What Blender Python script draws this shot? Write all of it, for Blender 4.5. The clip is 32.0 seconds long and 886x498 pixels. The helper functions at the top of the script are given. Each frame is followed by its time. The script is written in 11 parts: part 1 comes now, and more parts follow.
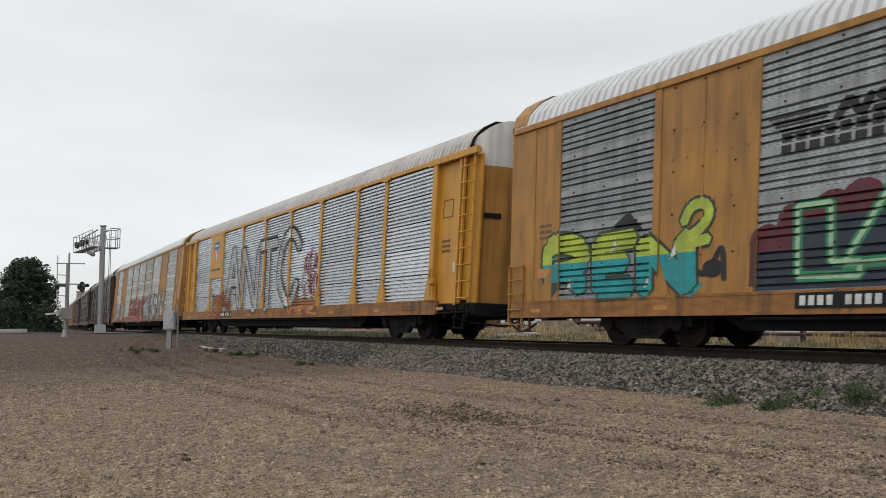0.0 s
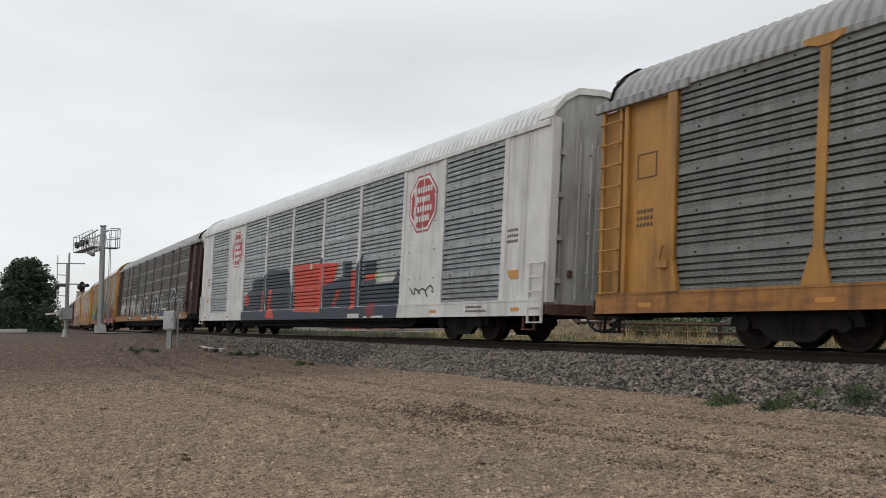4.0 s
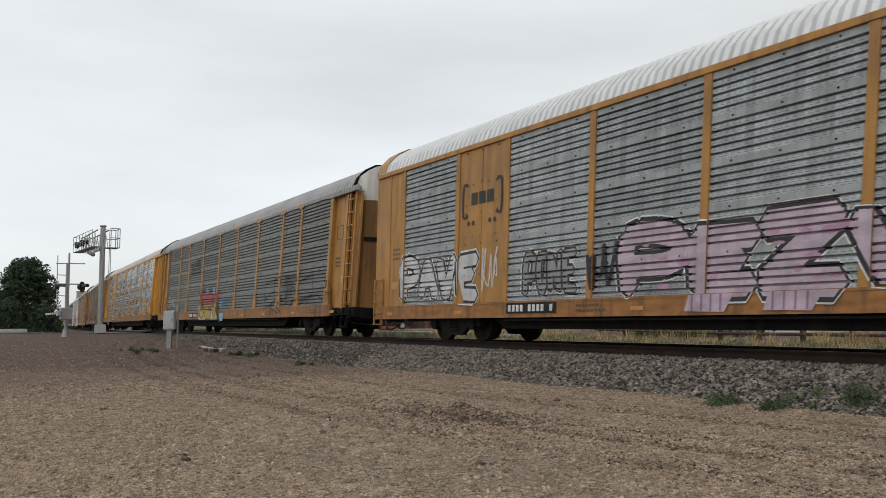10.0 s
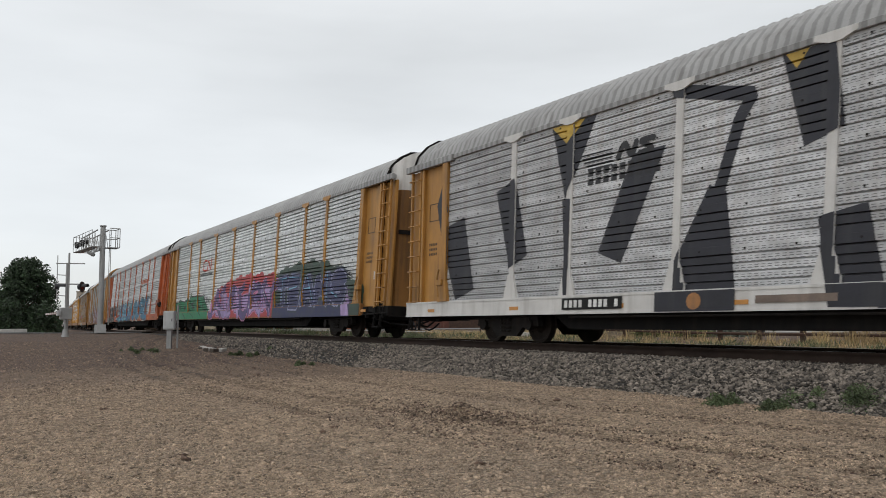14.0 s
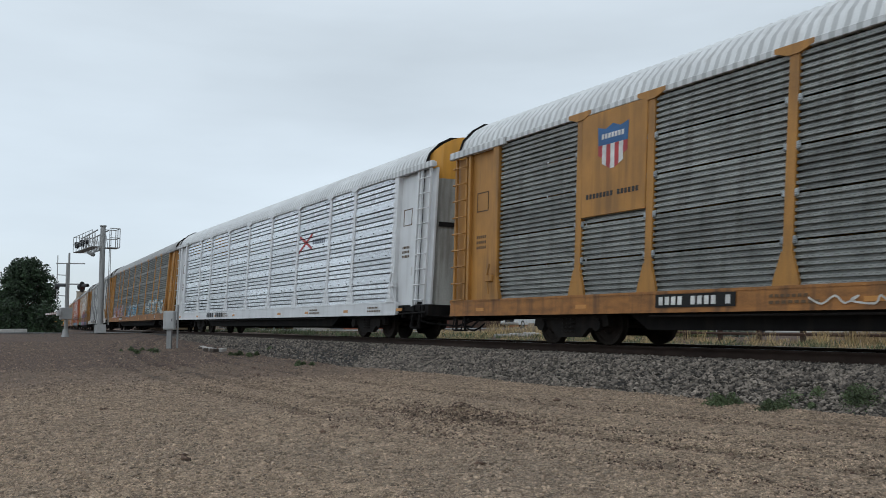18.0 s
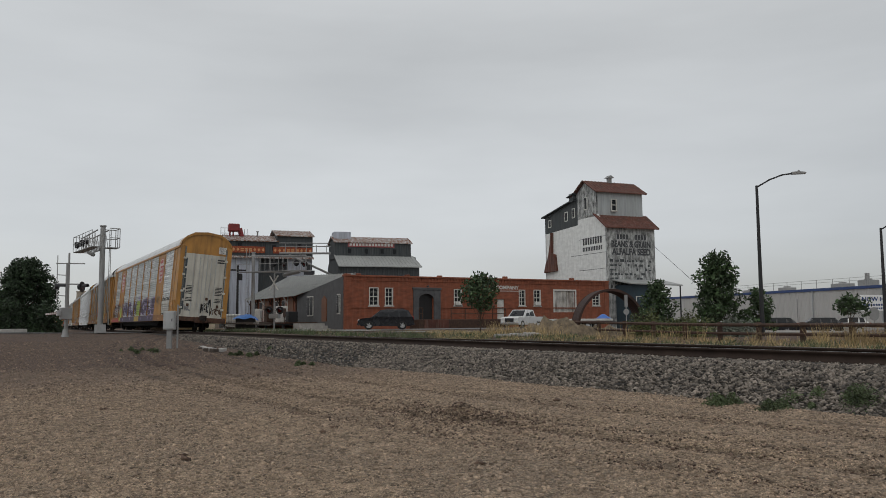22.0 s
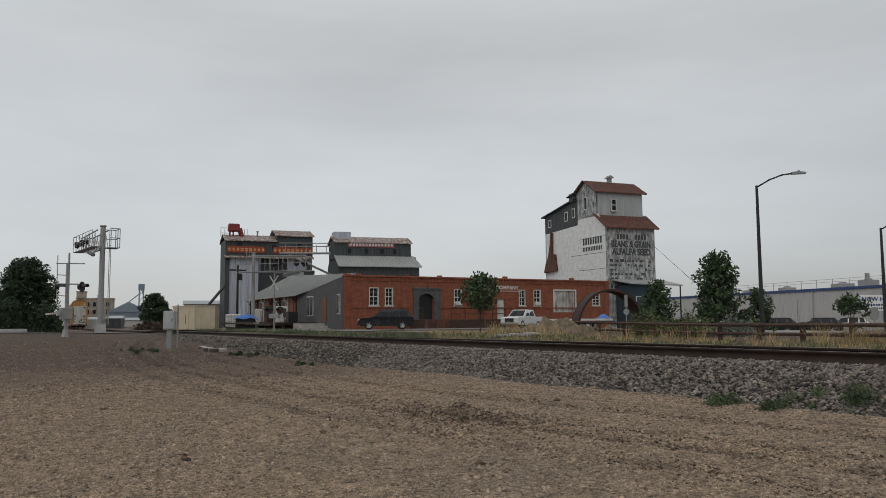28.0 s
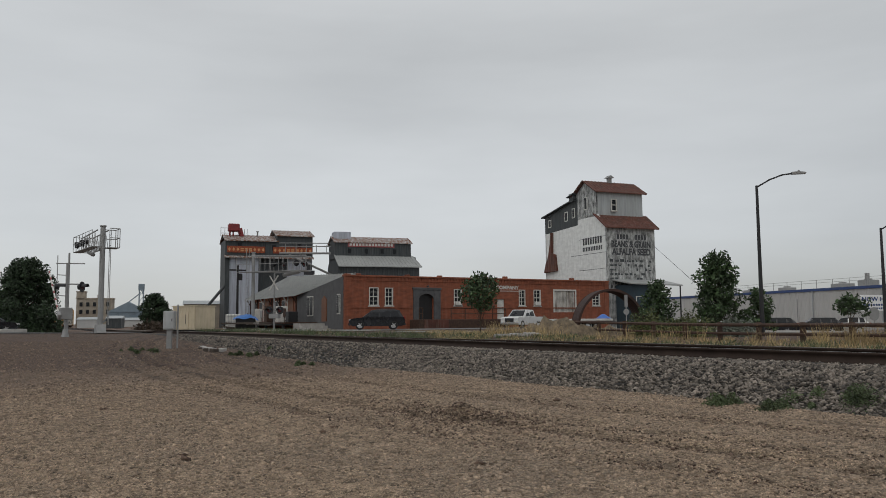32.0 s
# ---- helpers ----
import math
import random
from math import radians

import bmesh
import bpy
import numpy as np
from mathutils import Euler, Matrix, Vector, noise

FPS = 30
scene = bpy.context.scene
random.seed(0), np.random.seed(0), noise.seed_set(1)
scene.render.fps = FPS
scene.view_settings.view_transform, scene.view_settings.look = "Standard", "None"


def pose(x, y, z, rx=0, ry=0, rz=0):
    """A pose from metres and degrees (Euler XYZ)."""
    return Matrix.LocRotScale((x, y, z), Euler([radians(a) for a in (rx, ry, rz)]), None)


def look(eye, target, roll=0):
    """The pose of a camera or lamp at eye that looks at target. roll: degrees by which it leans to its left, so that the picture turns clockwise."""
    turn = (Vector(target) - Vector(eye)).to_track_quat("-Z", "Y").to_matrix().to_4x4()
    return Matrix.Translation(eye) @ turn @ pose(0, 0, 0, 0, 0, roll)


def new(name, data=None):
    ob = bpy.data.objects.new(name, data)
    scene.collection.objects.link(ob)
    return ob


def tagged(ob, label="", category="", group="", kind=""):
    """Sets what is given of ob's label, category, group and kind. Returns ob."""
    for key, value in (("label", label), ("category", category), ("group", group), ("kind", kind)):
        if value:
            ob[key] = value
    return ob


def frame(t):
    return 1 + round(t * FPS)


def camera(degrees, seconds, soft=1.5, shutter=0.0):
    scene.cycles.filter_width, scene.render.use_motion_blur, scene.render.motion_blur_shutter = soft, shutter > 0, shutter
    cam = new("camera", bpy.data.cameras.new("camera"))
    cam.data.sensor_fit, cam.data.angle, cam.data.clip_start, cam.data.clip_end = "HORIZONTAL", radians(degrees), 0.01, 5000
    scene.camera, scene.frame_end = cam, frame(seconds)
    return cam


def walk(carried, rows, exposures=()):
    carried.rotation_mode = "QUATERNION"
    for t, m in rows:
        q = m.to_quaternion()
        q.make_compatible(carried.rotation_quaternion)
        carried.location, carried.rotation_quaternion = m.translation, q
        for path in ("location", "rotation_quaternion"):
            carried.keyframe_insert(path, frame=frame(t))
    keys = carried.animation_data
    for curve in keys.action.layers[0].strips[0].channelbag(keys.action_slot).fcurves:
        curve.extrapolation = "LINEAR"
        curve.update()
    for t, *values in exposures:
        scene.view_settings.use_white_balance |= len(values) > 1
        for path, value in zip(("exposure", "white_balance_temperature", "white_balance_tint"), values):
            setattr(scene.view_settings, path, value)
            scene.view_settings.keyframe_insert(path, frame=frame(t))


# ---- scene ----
# A freight train of covered car carriers passes a gravel lot; x runs along the track, y away from the camera.
EYE = (0.0, 0.0, 1.19)
cam = camera(57.81, 32.0, soft=0.6, shutter=1.08)
# the sensor is read out from the top row down
scene.cycles.rolling_shutter_type, scene.cycles.rolling_shutter_duration = "TOP", 0.04
AIM = (-0.83942471, 0.53600774, 0.08978781)
VIEW = look(EYE, tuple(e + 50 * a for e, a in zip(EYE, AIM)), -0.399)
walk(cam, [(0.0, VIEW), (32.0, VIEW)], exposures=[(0.0, 0.06, 6500, 10), (15.6, 0.06, 6500, 10), (16.7, -0.16, 6400, 9), (17.3, -0.14, 6300, 8), (18.0, -0.1, 5900, 6), (18.8, 0.02, 6400, 10), (19.9, 0.06, 6500, 10), (21.5, -0.42, 6500, 10), (32.0, -0.42, 6500, 10)])

# ---- world and light: an even overcast sky ----
world = bpy.data.worlds.new("overcast_sky")
scene.world = world
world.use_nodes = True
wn, wl = world.node_tree.nodes, world.node_tree.links
wn.clear()
w_out = wn.new("ShaderNodeOutputWorld")
w_bg = wn.new("ShaderNodeBackground")
w_sky = wn.new("ShaderNodeTexSky")
w_sky.sky_type, w_sky.sun_disc = "NISHITA", False
w_sky.sun_elevation, w_sky.sun_rotation = radians(52), radians(200)
w_co = wn.new("ShaderNodeTexCoord")
w_sep = wn.new("ShaderNodeSeparateXYZ")
w_ramp = wn.new("ShaderNodeValToRGB")
for pos, col in ((0.0, (0.635, 0.650, 0.635)), (0.10, (0.640, 0.660, 0.650)), (0.32, (0.730, 0.752, 0.760)), (1.0, (0.80, 0.83, 0.85))):
    el = w_ramp.color_ramp.elements[0] if pos == 0.0 else (w_ramp.color_ramp.elements[1] if pos == 1.0 else w_ramp.color_ramp.elements.new(pos))
    el.color = (*col, 1)
w_map = wn.new("ShaderNodeMapping")
w_map.inputs["Scale"].default_value = (1.0, 1.0, 4.5)
w_noise = wn.new("ShaderNodeTexNoise")
w_noise.inputs["Scale"].default_value, w_noise.inputs["Detail"].default_value = 1.7, 5
w_nr = wn.new("ShaderNodeMapRange")
w_nr.inputs[1].default_value, w_nr.inputs[2].default_value = 0.3, 0.7
w_nr.inputs[3].default_value, w_nr.inputs[4].default_value = 0.89, 1.10
w_mul = wn.new("ShaderNodeMixRGB")
w_mul.blend_type, w_mul.inputs[0].default_value = "MULTIPLY", 1.0
w_mix = wn.new("ShaderNodeMixRGB")
w_mix.inputs[0].default_value = 0.012
wl.new(w_co.outputs["Generated"], w_sep.inputs[0])
wl.new(w_sep.outputs["Z"], w_ramp.inputs[0])
wl.new(w_co.outputs["Generated"], w_map.inputs[0])
wl.new(w_map.outputs[0], w_noise.inputs["Vector"])
wl.new(w_noise.outputs["Fac"], w_nr.inputs[0])
wl.new(w_ramp.outputs[0], w_mul.inputs[1])
wl.new(w_nr.outputs[0], w_mul.inputs[2])
# the cloud is heavier to the north
w_dot = wn.new("ShaderNodeVectorMath")
w_dot.operation = "DOT_PRODUCT"
w_dot.inputs[1].default_value = (0.54, 0.84, -1.2)
w_dr = wn.new("ShaderNodeMapRange")
for i, v in ((1, -0.1), (2, 0.45), (3, 1.0), (4, 0.78)):
    w_dr.inputs[i].default_value = v
w_m2 = wn.new("ShaderNodeMixRGB")
w_m2.blend_type, w_m2.inputs[0].default_value = "MULTIPLY", 1.0
wl.new(w_co.outputs["Generated"], w_dot.inputs[0])
wl.new(w_dot.outputs["Value"], w_dr.inputs[0])
wl.new(w_mul.outputs[0], w_m2.inputs[1])
wl.new(w_dr.outputs[0], w_m2.inputs[2])
wl.new(w_m2.outputs[0], w_mix.inputs[1])
wl.new(w_sky.outputs[0], w_mix.inputs[2])
wl.new(w_mix.outputs[0], w_bg.inputs[0])
w_bg.inputs[1].default_value = 1.0
wl.new(w_bg.outputs[0], w_out.inputs[0])
sun_lamp = new("sun", bpy.data.lights.new("sun", "SUN"))
sun_lamp.data.energy, sun_lamp.data.angle, sun_lamp.data.color = 0.6, radians(40), (1.0, 0.96, 0.9)
sun_lamp.matrix_world = look((20, -30, 60), (-10, 10, 0))

# ---- materials ----
def mat(name, col, rough=0.7, metal=0.0, dark=0.75, light=1.15, scale=3.0, stretch=(1, 1, 1), fine=60.0, bump=0.1, streak=None, streak_amt=0.5, emit=0.0):
    """A procedural surface: broad and fine variation of one base colour, streaks of a second, and a fine relief."""
    m = bpy.data.materials.new(name)
    m.use_nodes = True
    n, l = m.node_tree.nodes, m.node_tree.links
    b = n["Principled BSDF"]
    co = n.new("ShaderNodeTexCoord")
    mp = n.new("ShaderNodeMapping")
    mp.inputs["Scale"].default_value = stretch
    l.new(co.outputs["Object"], mp.inputs[0])
    n1 = n.new("ShaderNodeTexNoise")
    n1.inputs["Scale"].default_value, n1.inputs["Detail"].default_value = scale, 6
    l.new(mp.outputs[0], n1.inputs["Vector"])
    n2 = n.new("ShaderNodeTexNoise")
    n2.inputs["Scale"].default_value, n2.inputs["Detail"].default_value = fine, 3
    l.new(co.outputs["Object"], n2.inputs["Vector"])
    add = n.new("ShaderNodeMath")
    add.operation = "MULTIPLY_ADD"
    add.inputs[1].default_value = 0.35
    l.new(n2.outputs["Fac"], add.inputs[0])
    l.new(n1.outputs["Fac"], add.inputs[2])
    ramp = n.new("ShaderNodeValToRGB")
    ramp.color_ramp.elements[0].position, ramp.color_ramp.elements[1].position = 0.45, 0.90
    ramp.color_ramp.elements[0].color = (*[c * dark for c in col], 1)
    ramp.color_ramp.elements[1].color = (*[min(1, c * light) for c in col], 1)
    l.new(add.outputs[0], ramp.inputs[0])
    out = ramp.outputs[0]
    if streak:
        ms = n.new("ShaderNodeMapping")
        ms.inputs["Scale"].default_value = (2.3, 2.3, 0.22)
        l.new(co.outputs["Object"], ms.inputs[0])
        n3 = n.new("ShaderNodeTexNoise")
        n3.inputs["Scale"].default_value, n3.inputs["Detail"].default_value = 2.2, 7
        l.new(ms.outputs[0], n3.inputs["Vector"])
        r3 = n.new("ShaderNodeMapRange")
        r3.inputs[1].default_value, r3.inputs[2].default_value, r3.inputs[4].default_value = 0.48, 0.72, streak_amt
        l.new(n3.outputs["Fac"], r3.inputs[0])
        mx = n.new("ShaderNodeMixRGB")
        mx.inputs[2].default_value = (*streak, 1)
        l.new(r3.outputs[0], mx.inputs[0])
        l.new(out, mx.inputs[1])
        out = mx.outputs[0]
    l.new(out, b.inputs["Base Color"])
    b.inputs["Metallic"].default_value = metal
    rr = n.new("ShaderNodeMapRange")
    rr.inputs[3].default_value, rr.inputs[4].default_value = max(0.05, rough - 0.12), min(1, rough + 0.12)
    l.new(n1.outputs["Fac"], rr.inputs[0])
    l.new(rr.outputs[0], b.inputs["Roughness"])
    if bump:
        bp = n.new("ShaderNodeBump")
        bp.inputs["Strength"].default_value, bp.inputs["Distance"].default_value = bump, 0.02
        l.new(n2.outputs["Fac"], bp.inputs["Height"])
        l.new(bp.outputs[0], b.inputs["Normal"])
    if emit:
        l.new(out, b.inputs["Emission Color"])
        b.inputs["Emission Strength"].default_value = emit
    return m


def panel_mat(name, col, metal, rough, holes=0.35, streak=(0.10, 0.085, 0.07), streak_amt=0.35, sheet=1.0, lo=0.62, hi=1.2, z0=1.03, pitch=0.123):
    """Galvanised car side sheet: rows of small punched holes, streaks of dirt, sheets that differ a little."""
    m = mat(name, col, rough, metal, lo, hi, 1.6, (1, 1, 3), 60.0, 0.08 * (lo < 0.8), streak, streak_amt)
    n, l = m.node_tree.nodes, m.node_tree.links
    b = n["Principled BSDF"]
    src = b.inputs["Base Color"].links[0].from_socket
    co = n.new("ShaderNodeTexCoord")
    sp = n.new("ShaderNodeSeparateXYZ")
    l.new(co.outputs["Object"], sp.inputs[0])

    def calc(op, a, z):
        k = n.new("ShaderNodeMath")
        k.operation = op
        for i, v in ((0, a), (1, z)):
            if isinstance(v, (int, float)):
                k.inputs[i].default_value = v
            else:
                l.new(v, k.inputs[i])
        return k.outputs[0]
    # two rows of punched slots on the flat of every rib
    f = calc("FRACT", calc("DIVIDE", calc("SUBTRACT", sp.outputs["Z"], z0), pitch), 0.0)
    row = calc("MULTIPLY", calc("LESS_THAN", calc("FRACT", calc("MULTIPLY", calc("ADD", f, 0.06), 3.4), 0.0), 0.42), calc("LESS_THAN", f, 0.6))
    gap = calc("LESS_THAN", calc("FRACT", calc("ADD", calc("MULTIPLY", sp.outputs["X"], 8.0), calc("MULTIPLY", calc("GREATER_THAN", f, 0.25), 0.5)), 0.0), 0.62)
    ml = n.new("ShaderNodeMath")
    ml.operation = "MULTIPLY"
    l.new(row, ml.inputs[0])
    l.new(gap, ml.inputs[1])
    m2 = n.new("ShaderNodeMath")
    m2.operation, m2.inputs[1].default_value = "MULTIPLY", holes
    l.new(ml.outputs[0], m2.inputs[0])
    mx = n.new("ShaderNodeMixRGB")
    mx.inputs[2].default_value = (0.02, 0.02, 0.02, 1)
    l.new(m2.outputs[0], mx.inputs[0])
    l.new(src, mx.inputs[1])
    info = n.new("ShaderNodeObjectInfo")
    mr = n.new("ShaderNodeMapRange")
    mr.inputs[3].default_value, mr.inputs[4].default_value = 0.74 * sheet, 1.12 * sheet
    l.new(info.outputs["Random"], mr.inputs[0])
    mm = n.new("ShaderNodeMixRGB")
    mm.blend_type, mm.inputs[0].default_value = "MULTIPLY", 1
    l.new(mx.outputs[0], mm.inputs[1])
    l.new(mr.outputs[0], mm.inputs[2])
    l.new(mm.outputs[0], b.inputs["Base Color"])
    return m


RUST = (0.11, 0.045, 0.02)
GRIME = (0.06, 0.05, 0.04)
M = {}
M["yellow"] = mat("rail_yellow_paint", (0.41, 0.20, 0.042), 0.5, 0, 0.7, 1.12, 1.8, (1, 1, 0.7), 40, 0.05, (0.10, 0.055, 0.025), 0.55)
M["yellow_bright"] = mat("fresh_yellow_paint", (0.55, 0.265, 0.028), 0.45, 0, 0.85, 1.08, 1.5, (1, 1, 1), 40, 0.04, GRIME, 0.2)
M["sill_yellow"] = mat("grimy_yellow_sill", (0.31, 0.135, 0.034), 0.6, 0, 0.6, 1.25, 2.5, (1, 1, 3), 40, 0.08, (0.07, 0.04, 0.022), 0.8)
# yellow, orange and white end paints: dirt, and shade between cars darkened into the colour
M["end_yellow"] = mat("shaded_dirty_yellow_end", (0.27, 0.125, 0.03), 0.65, 0, 0.6, 1.15, 1.6, (1, 1, 0.6), 40, 0.06, (0.06, 0.04, 0.025), 0.8)
M["end_orange"] = mat("shaded_dirty_orange_end", (0.21, 0.045, 0.014), 0.65, 0, 0.6, 1.15, 1.6, (1, 1, 0.6), 40, 0.06, (0.05, 0.03, 0.022), 0.8)
M["end_white"] = mat("shaded_dirty_white_end", (0.42, 0.42, 0.39), 0.65, 0, 0.6, 1.12, 1.6, (1, 1, 0.6), 40, 0.06, (0.10, 0.075, 0.055), 0.75)
M["end_cream"] = mat("creamy_end_doors", (0.56, 0.54, 0.47), 0.65, 0, 0.75, 1.08, 1.6, (1, 1, 0.6), 40, 0.06, (0.20, 0.15, 0.11), 0.45)
M["rusty_steel"] = mat("rust_brown_steel", (0.085, 0.042, 0.026), 0.8, 0.1, 0.5, 1.5, 5, (1, 1, 1), 50, 0.2, (0.03, 0.02, 0.016), 0.5)
M["brown"] = mat("boxcar_brown_paint", (0.048, 0.019, 0.016), 0.6, 0, 0.75, 1.2, 1.5, (1, 1, 1), 40, 0.05, GRIME, 0.4)
M["orange"] = mat("rail_orange_paint", (0.42, 0.09, 0.018), 0.5, 0, 0.75, 1.12, 1.5, (1, 1, 1), 40, 0.05, GRIME, 0.45)
M["white"] = mat("white_car_paint", (0.60, 0.59, 0.57), 0.5, 0, 0.85, 1.08, 1.5, (1, 1, 1), 40, 0.05, (0.2, 0.18, 0.15), 0.35)
M["silver"] = mat("silver_white_paint", (0.66, 0.67, 0.68), 0.42, 0.1, 0.9, 1.06, 1.5, (1, 1, 1), 40, 0.04, (0.25, 0.24, 0.22), 0.2)
M["black"] = mat("underframe_black", (0.009, 0.0085, 0.0085), 0.8, 0, 0.7, 1.4, 3, (1, 1, 1), 40, 0.15, (0.03, 0.023, 0.018), 0.35)
M["black"].node_tree.nodes["Principled BSDF"].inputs["Specular IOR Level"].default_value = 0.2
M["truckmetal"] = mat("sooty_cast_steel", (0.022, 0.020, 0.019), 0.75, 0.05, 0.7, 1.4, 4, (1, 1, 1), 50, 0.2, (0.05, 0.035, 0.026), 0.3)
M["wheel"] = mat("wheel_steel", (0.026, 0.021, 0.018), 0.75, 0.1, 0.7, 1.4, 4, (1, 1, 1), 50, 0.1)
M["roof_bright"] = mat("galvanised_roof", (0.58, 0.59, 0.59), 0.5, 0.25, 0.85, 1.1, 1.0, (1, 1, 1), 40, 0.05, (0.3, 0.29, 0.27), 0.35)
M["roof_grey"] = mat("weathered_roof", (0.30, 0.30, 0.295), 0.6, 0.2, 0.8, 1.15, 1.0, (1, 1, 1), 40, 0.05, (0.13, 0.12, 0.11), 0.5)
M["roof_warm"] = mat("dusty_roof", (0.46, 0.43, 0.40), 0.6, 0.15, 0.8, 1.15, 1.0, (1, 1, 1), 40, 0.05, (0.18, 0.13, 0.1), 0.5)
M["p_bright"] = panel_mat("bright_galvanised_sheet", (0.66, 0.69, 0.72), 0.75, 0.28, 0.5, (0.3, 0.29, 0.27), 0.25, 1.0, 0.86, 1.06, 1.03, 0.1476)
M["p_pale"] = panel_mat("pale_galvanised_sheet", (0.80, 0.82, 0.82), 0.35, 0.42, 0.55)
M["p_pale_wide"] = panel_mat("pale_galvanised_sheet", (0.80, 0.82, 0.82), 0.35, 0.42, 0.55, z0=0.95, pitch=0.12833)
M["p_mid"] = panel_mat("dull_galvanised_sheet", (0.40, 0.43, 0.44), 0.35, 0.45, 0.6, GRIME, 0.5, z0=0.95, pitch=0.12833)
M["p_dark"] = panel_mat("weathered_galvanised_sheet", (0.215, 0.225, 0.21), 0.25, 0.55, 0.6, GRIME, 0.5)
M["p_dark_fine"] = panel_mat("weathered_fine_sheet", (0.305, 0.315, 0.30), 0.25, 0.5, 0.5, GRIME, 0.5, z0=1.03, pitch=0.10543)
M["p_brown"] = panel_mat("rust_dusted_sheet", (0.19, 0.175, 0.155), 0.2, 0.6, 0.6, (0.07, 0.045, 0.032), 0.55)
M["p_white"] = panel_mat("white_painted_sheet", (0.54, 0.55, 0.56), 0.05, 0.55, 0.75, (0.25, 0.17, 0.12), 0.3, z0=1.03, pitch=0.1476)
M["p_silver"] = panel_mat("new_silver_sheet", (0.80, 0.83, 0.87), 0.5, 0.28, 0.4, (0.5, 0.5, 0.5), 0.15, 1.0, 0.92, 1.03, 1.03, 0.1476)
M["p_band"] = mat("plain_bolted_band", (0.33, 0.345, 0.345), 0.5, 0.3, 0.75, 1.15, 1.3, (1, 1, 2), 40, 0.05, GRIME, 0.4)
M["p_band_pale"] = mat("plain_pale_band", (0.60, 0.615, 0.615), 0.5, 0.25, 0.8, 1.1, 1.3, (1, 1, 2), 40, 0.05, GRIME, 0.3)
M["p_band_dark"] = mat("plain_dark_band", (0.20, 0.205, 0.195), 0.55, 0.2, 0.7, 1.15, 1.3, (1, 1, 2), 40, 0.05, GRIME, 0.45)
BANDS = {"pale_galvanised_sheet": M["p_band_pale"], "weathered_galvanised_sheet": M["p_band_dark"], "rust_dusted_sheet": M["p_band_dark"]}
M["reflector"] = mat("amber_reflector", (0.48, 0.22, 0.05), 0.4, 0, 0.9, 1.1, 4, (1, 1, 1), 40, 0)
M["plate"] = mat("black_plate", (0.02, 0.02, 0.02), 0.5, 0, 0.8, 1.2, 4, (1, 1, 1), 40, 0)
M["hose"] = mat("black_rubber", (0.015, 0.015, 0.015), 0.6, 0, 0.8, 1.3, 4, (1, 1, 1), 40, 0)
M["cabinet"] = mat("pale_grey_cabinet", (0.42, 0.43, 0.43), 0.55, 0.1, 0.85, 1.08, 3, (1, 1, 1), 40, 0.03, (0.25, 0.22, 0.18), 0.3)
for k in ("black", "truckmetal", "wheel", "hose", "plate"):
    M[k].node_tree.nodes["Principled BSDF"].inputs["Specular IOR Level"].default_value = 0.12


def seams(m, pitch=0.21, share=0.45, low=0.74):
    """Paints the ribs' shading into a roof's colour: darker valleys, lighter ridges."""
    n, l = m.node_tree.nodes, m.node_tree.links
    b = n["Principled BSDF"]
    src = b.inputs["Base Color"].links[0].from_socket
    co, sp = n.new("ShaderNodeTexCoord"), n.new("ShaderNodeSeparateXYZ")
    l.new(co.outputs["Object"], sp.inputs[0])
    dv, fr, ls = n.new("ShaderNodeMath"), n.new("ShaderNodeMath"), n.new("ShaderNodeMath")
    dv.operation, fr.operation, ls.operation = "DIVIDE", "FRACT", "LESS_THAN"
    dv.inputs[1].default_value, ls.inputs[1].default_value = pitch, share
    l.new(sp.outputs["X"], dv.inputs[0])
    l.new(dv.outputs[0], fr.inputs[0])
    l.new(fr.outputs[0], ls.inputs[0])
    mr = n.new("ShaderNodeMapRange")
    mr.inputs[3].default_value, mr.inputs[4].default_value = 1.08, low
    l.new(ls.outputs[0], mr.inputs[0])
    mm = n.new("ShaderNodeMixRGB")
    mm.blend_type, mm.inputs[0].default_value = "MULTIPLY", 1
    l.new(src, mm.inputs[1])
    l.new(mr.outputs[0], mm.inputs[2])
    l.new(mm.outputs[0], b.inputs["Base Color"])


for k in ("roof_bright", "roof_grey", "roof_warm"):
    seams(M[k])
PAINT = {}


def paint(r, g, b):
    """Spray paint of that colour, slightly uneven."""
    key = (r, g, b)
    if key not in PAINT:
        PAINT[key] = mat("spray_paint", key, 0.55, 0, 0.65, 1.12, 2.2, (1, 1, 2), 30, 0.03, tuple(c * 0.45 + 0.03 for c in key), 0.6)
    return PAINT[key]


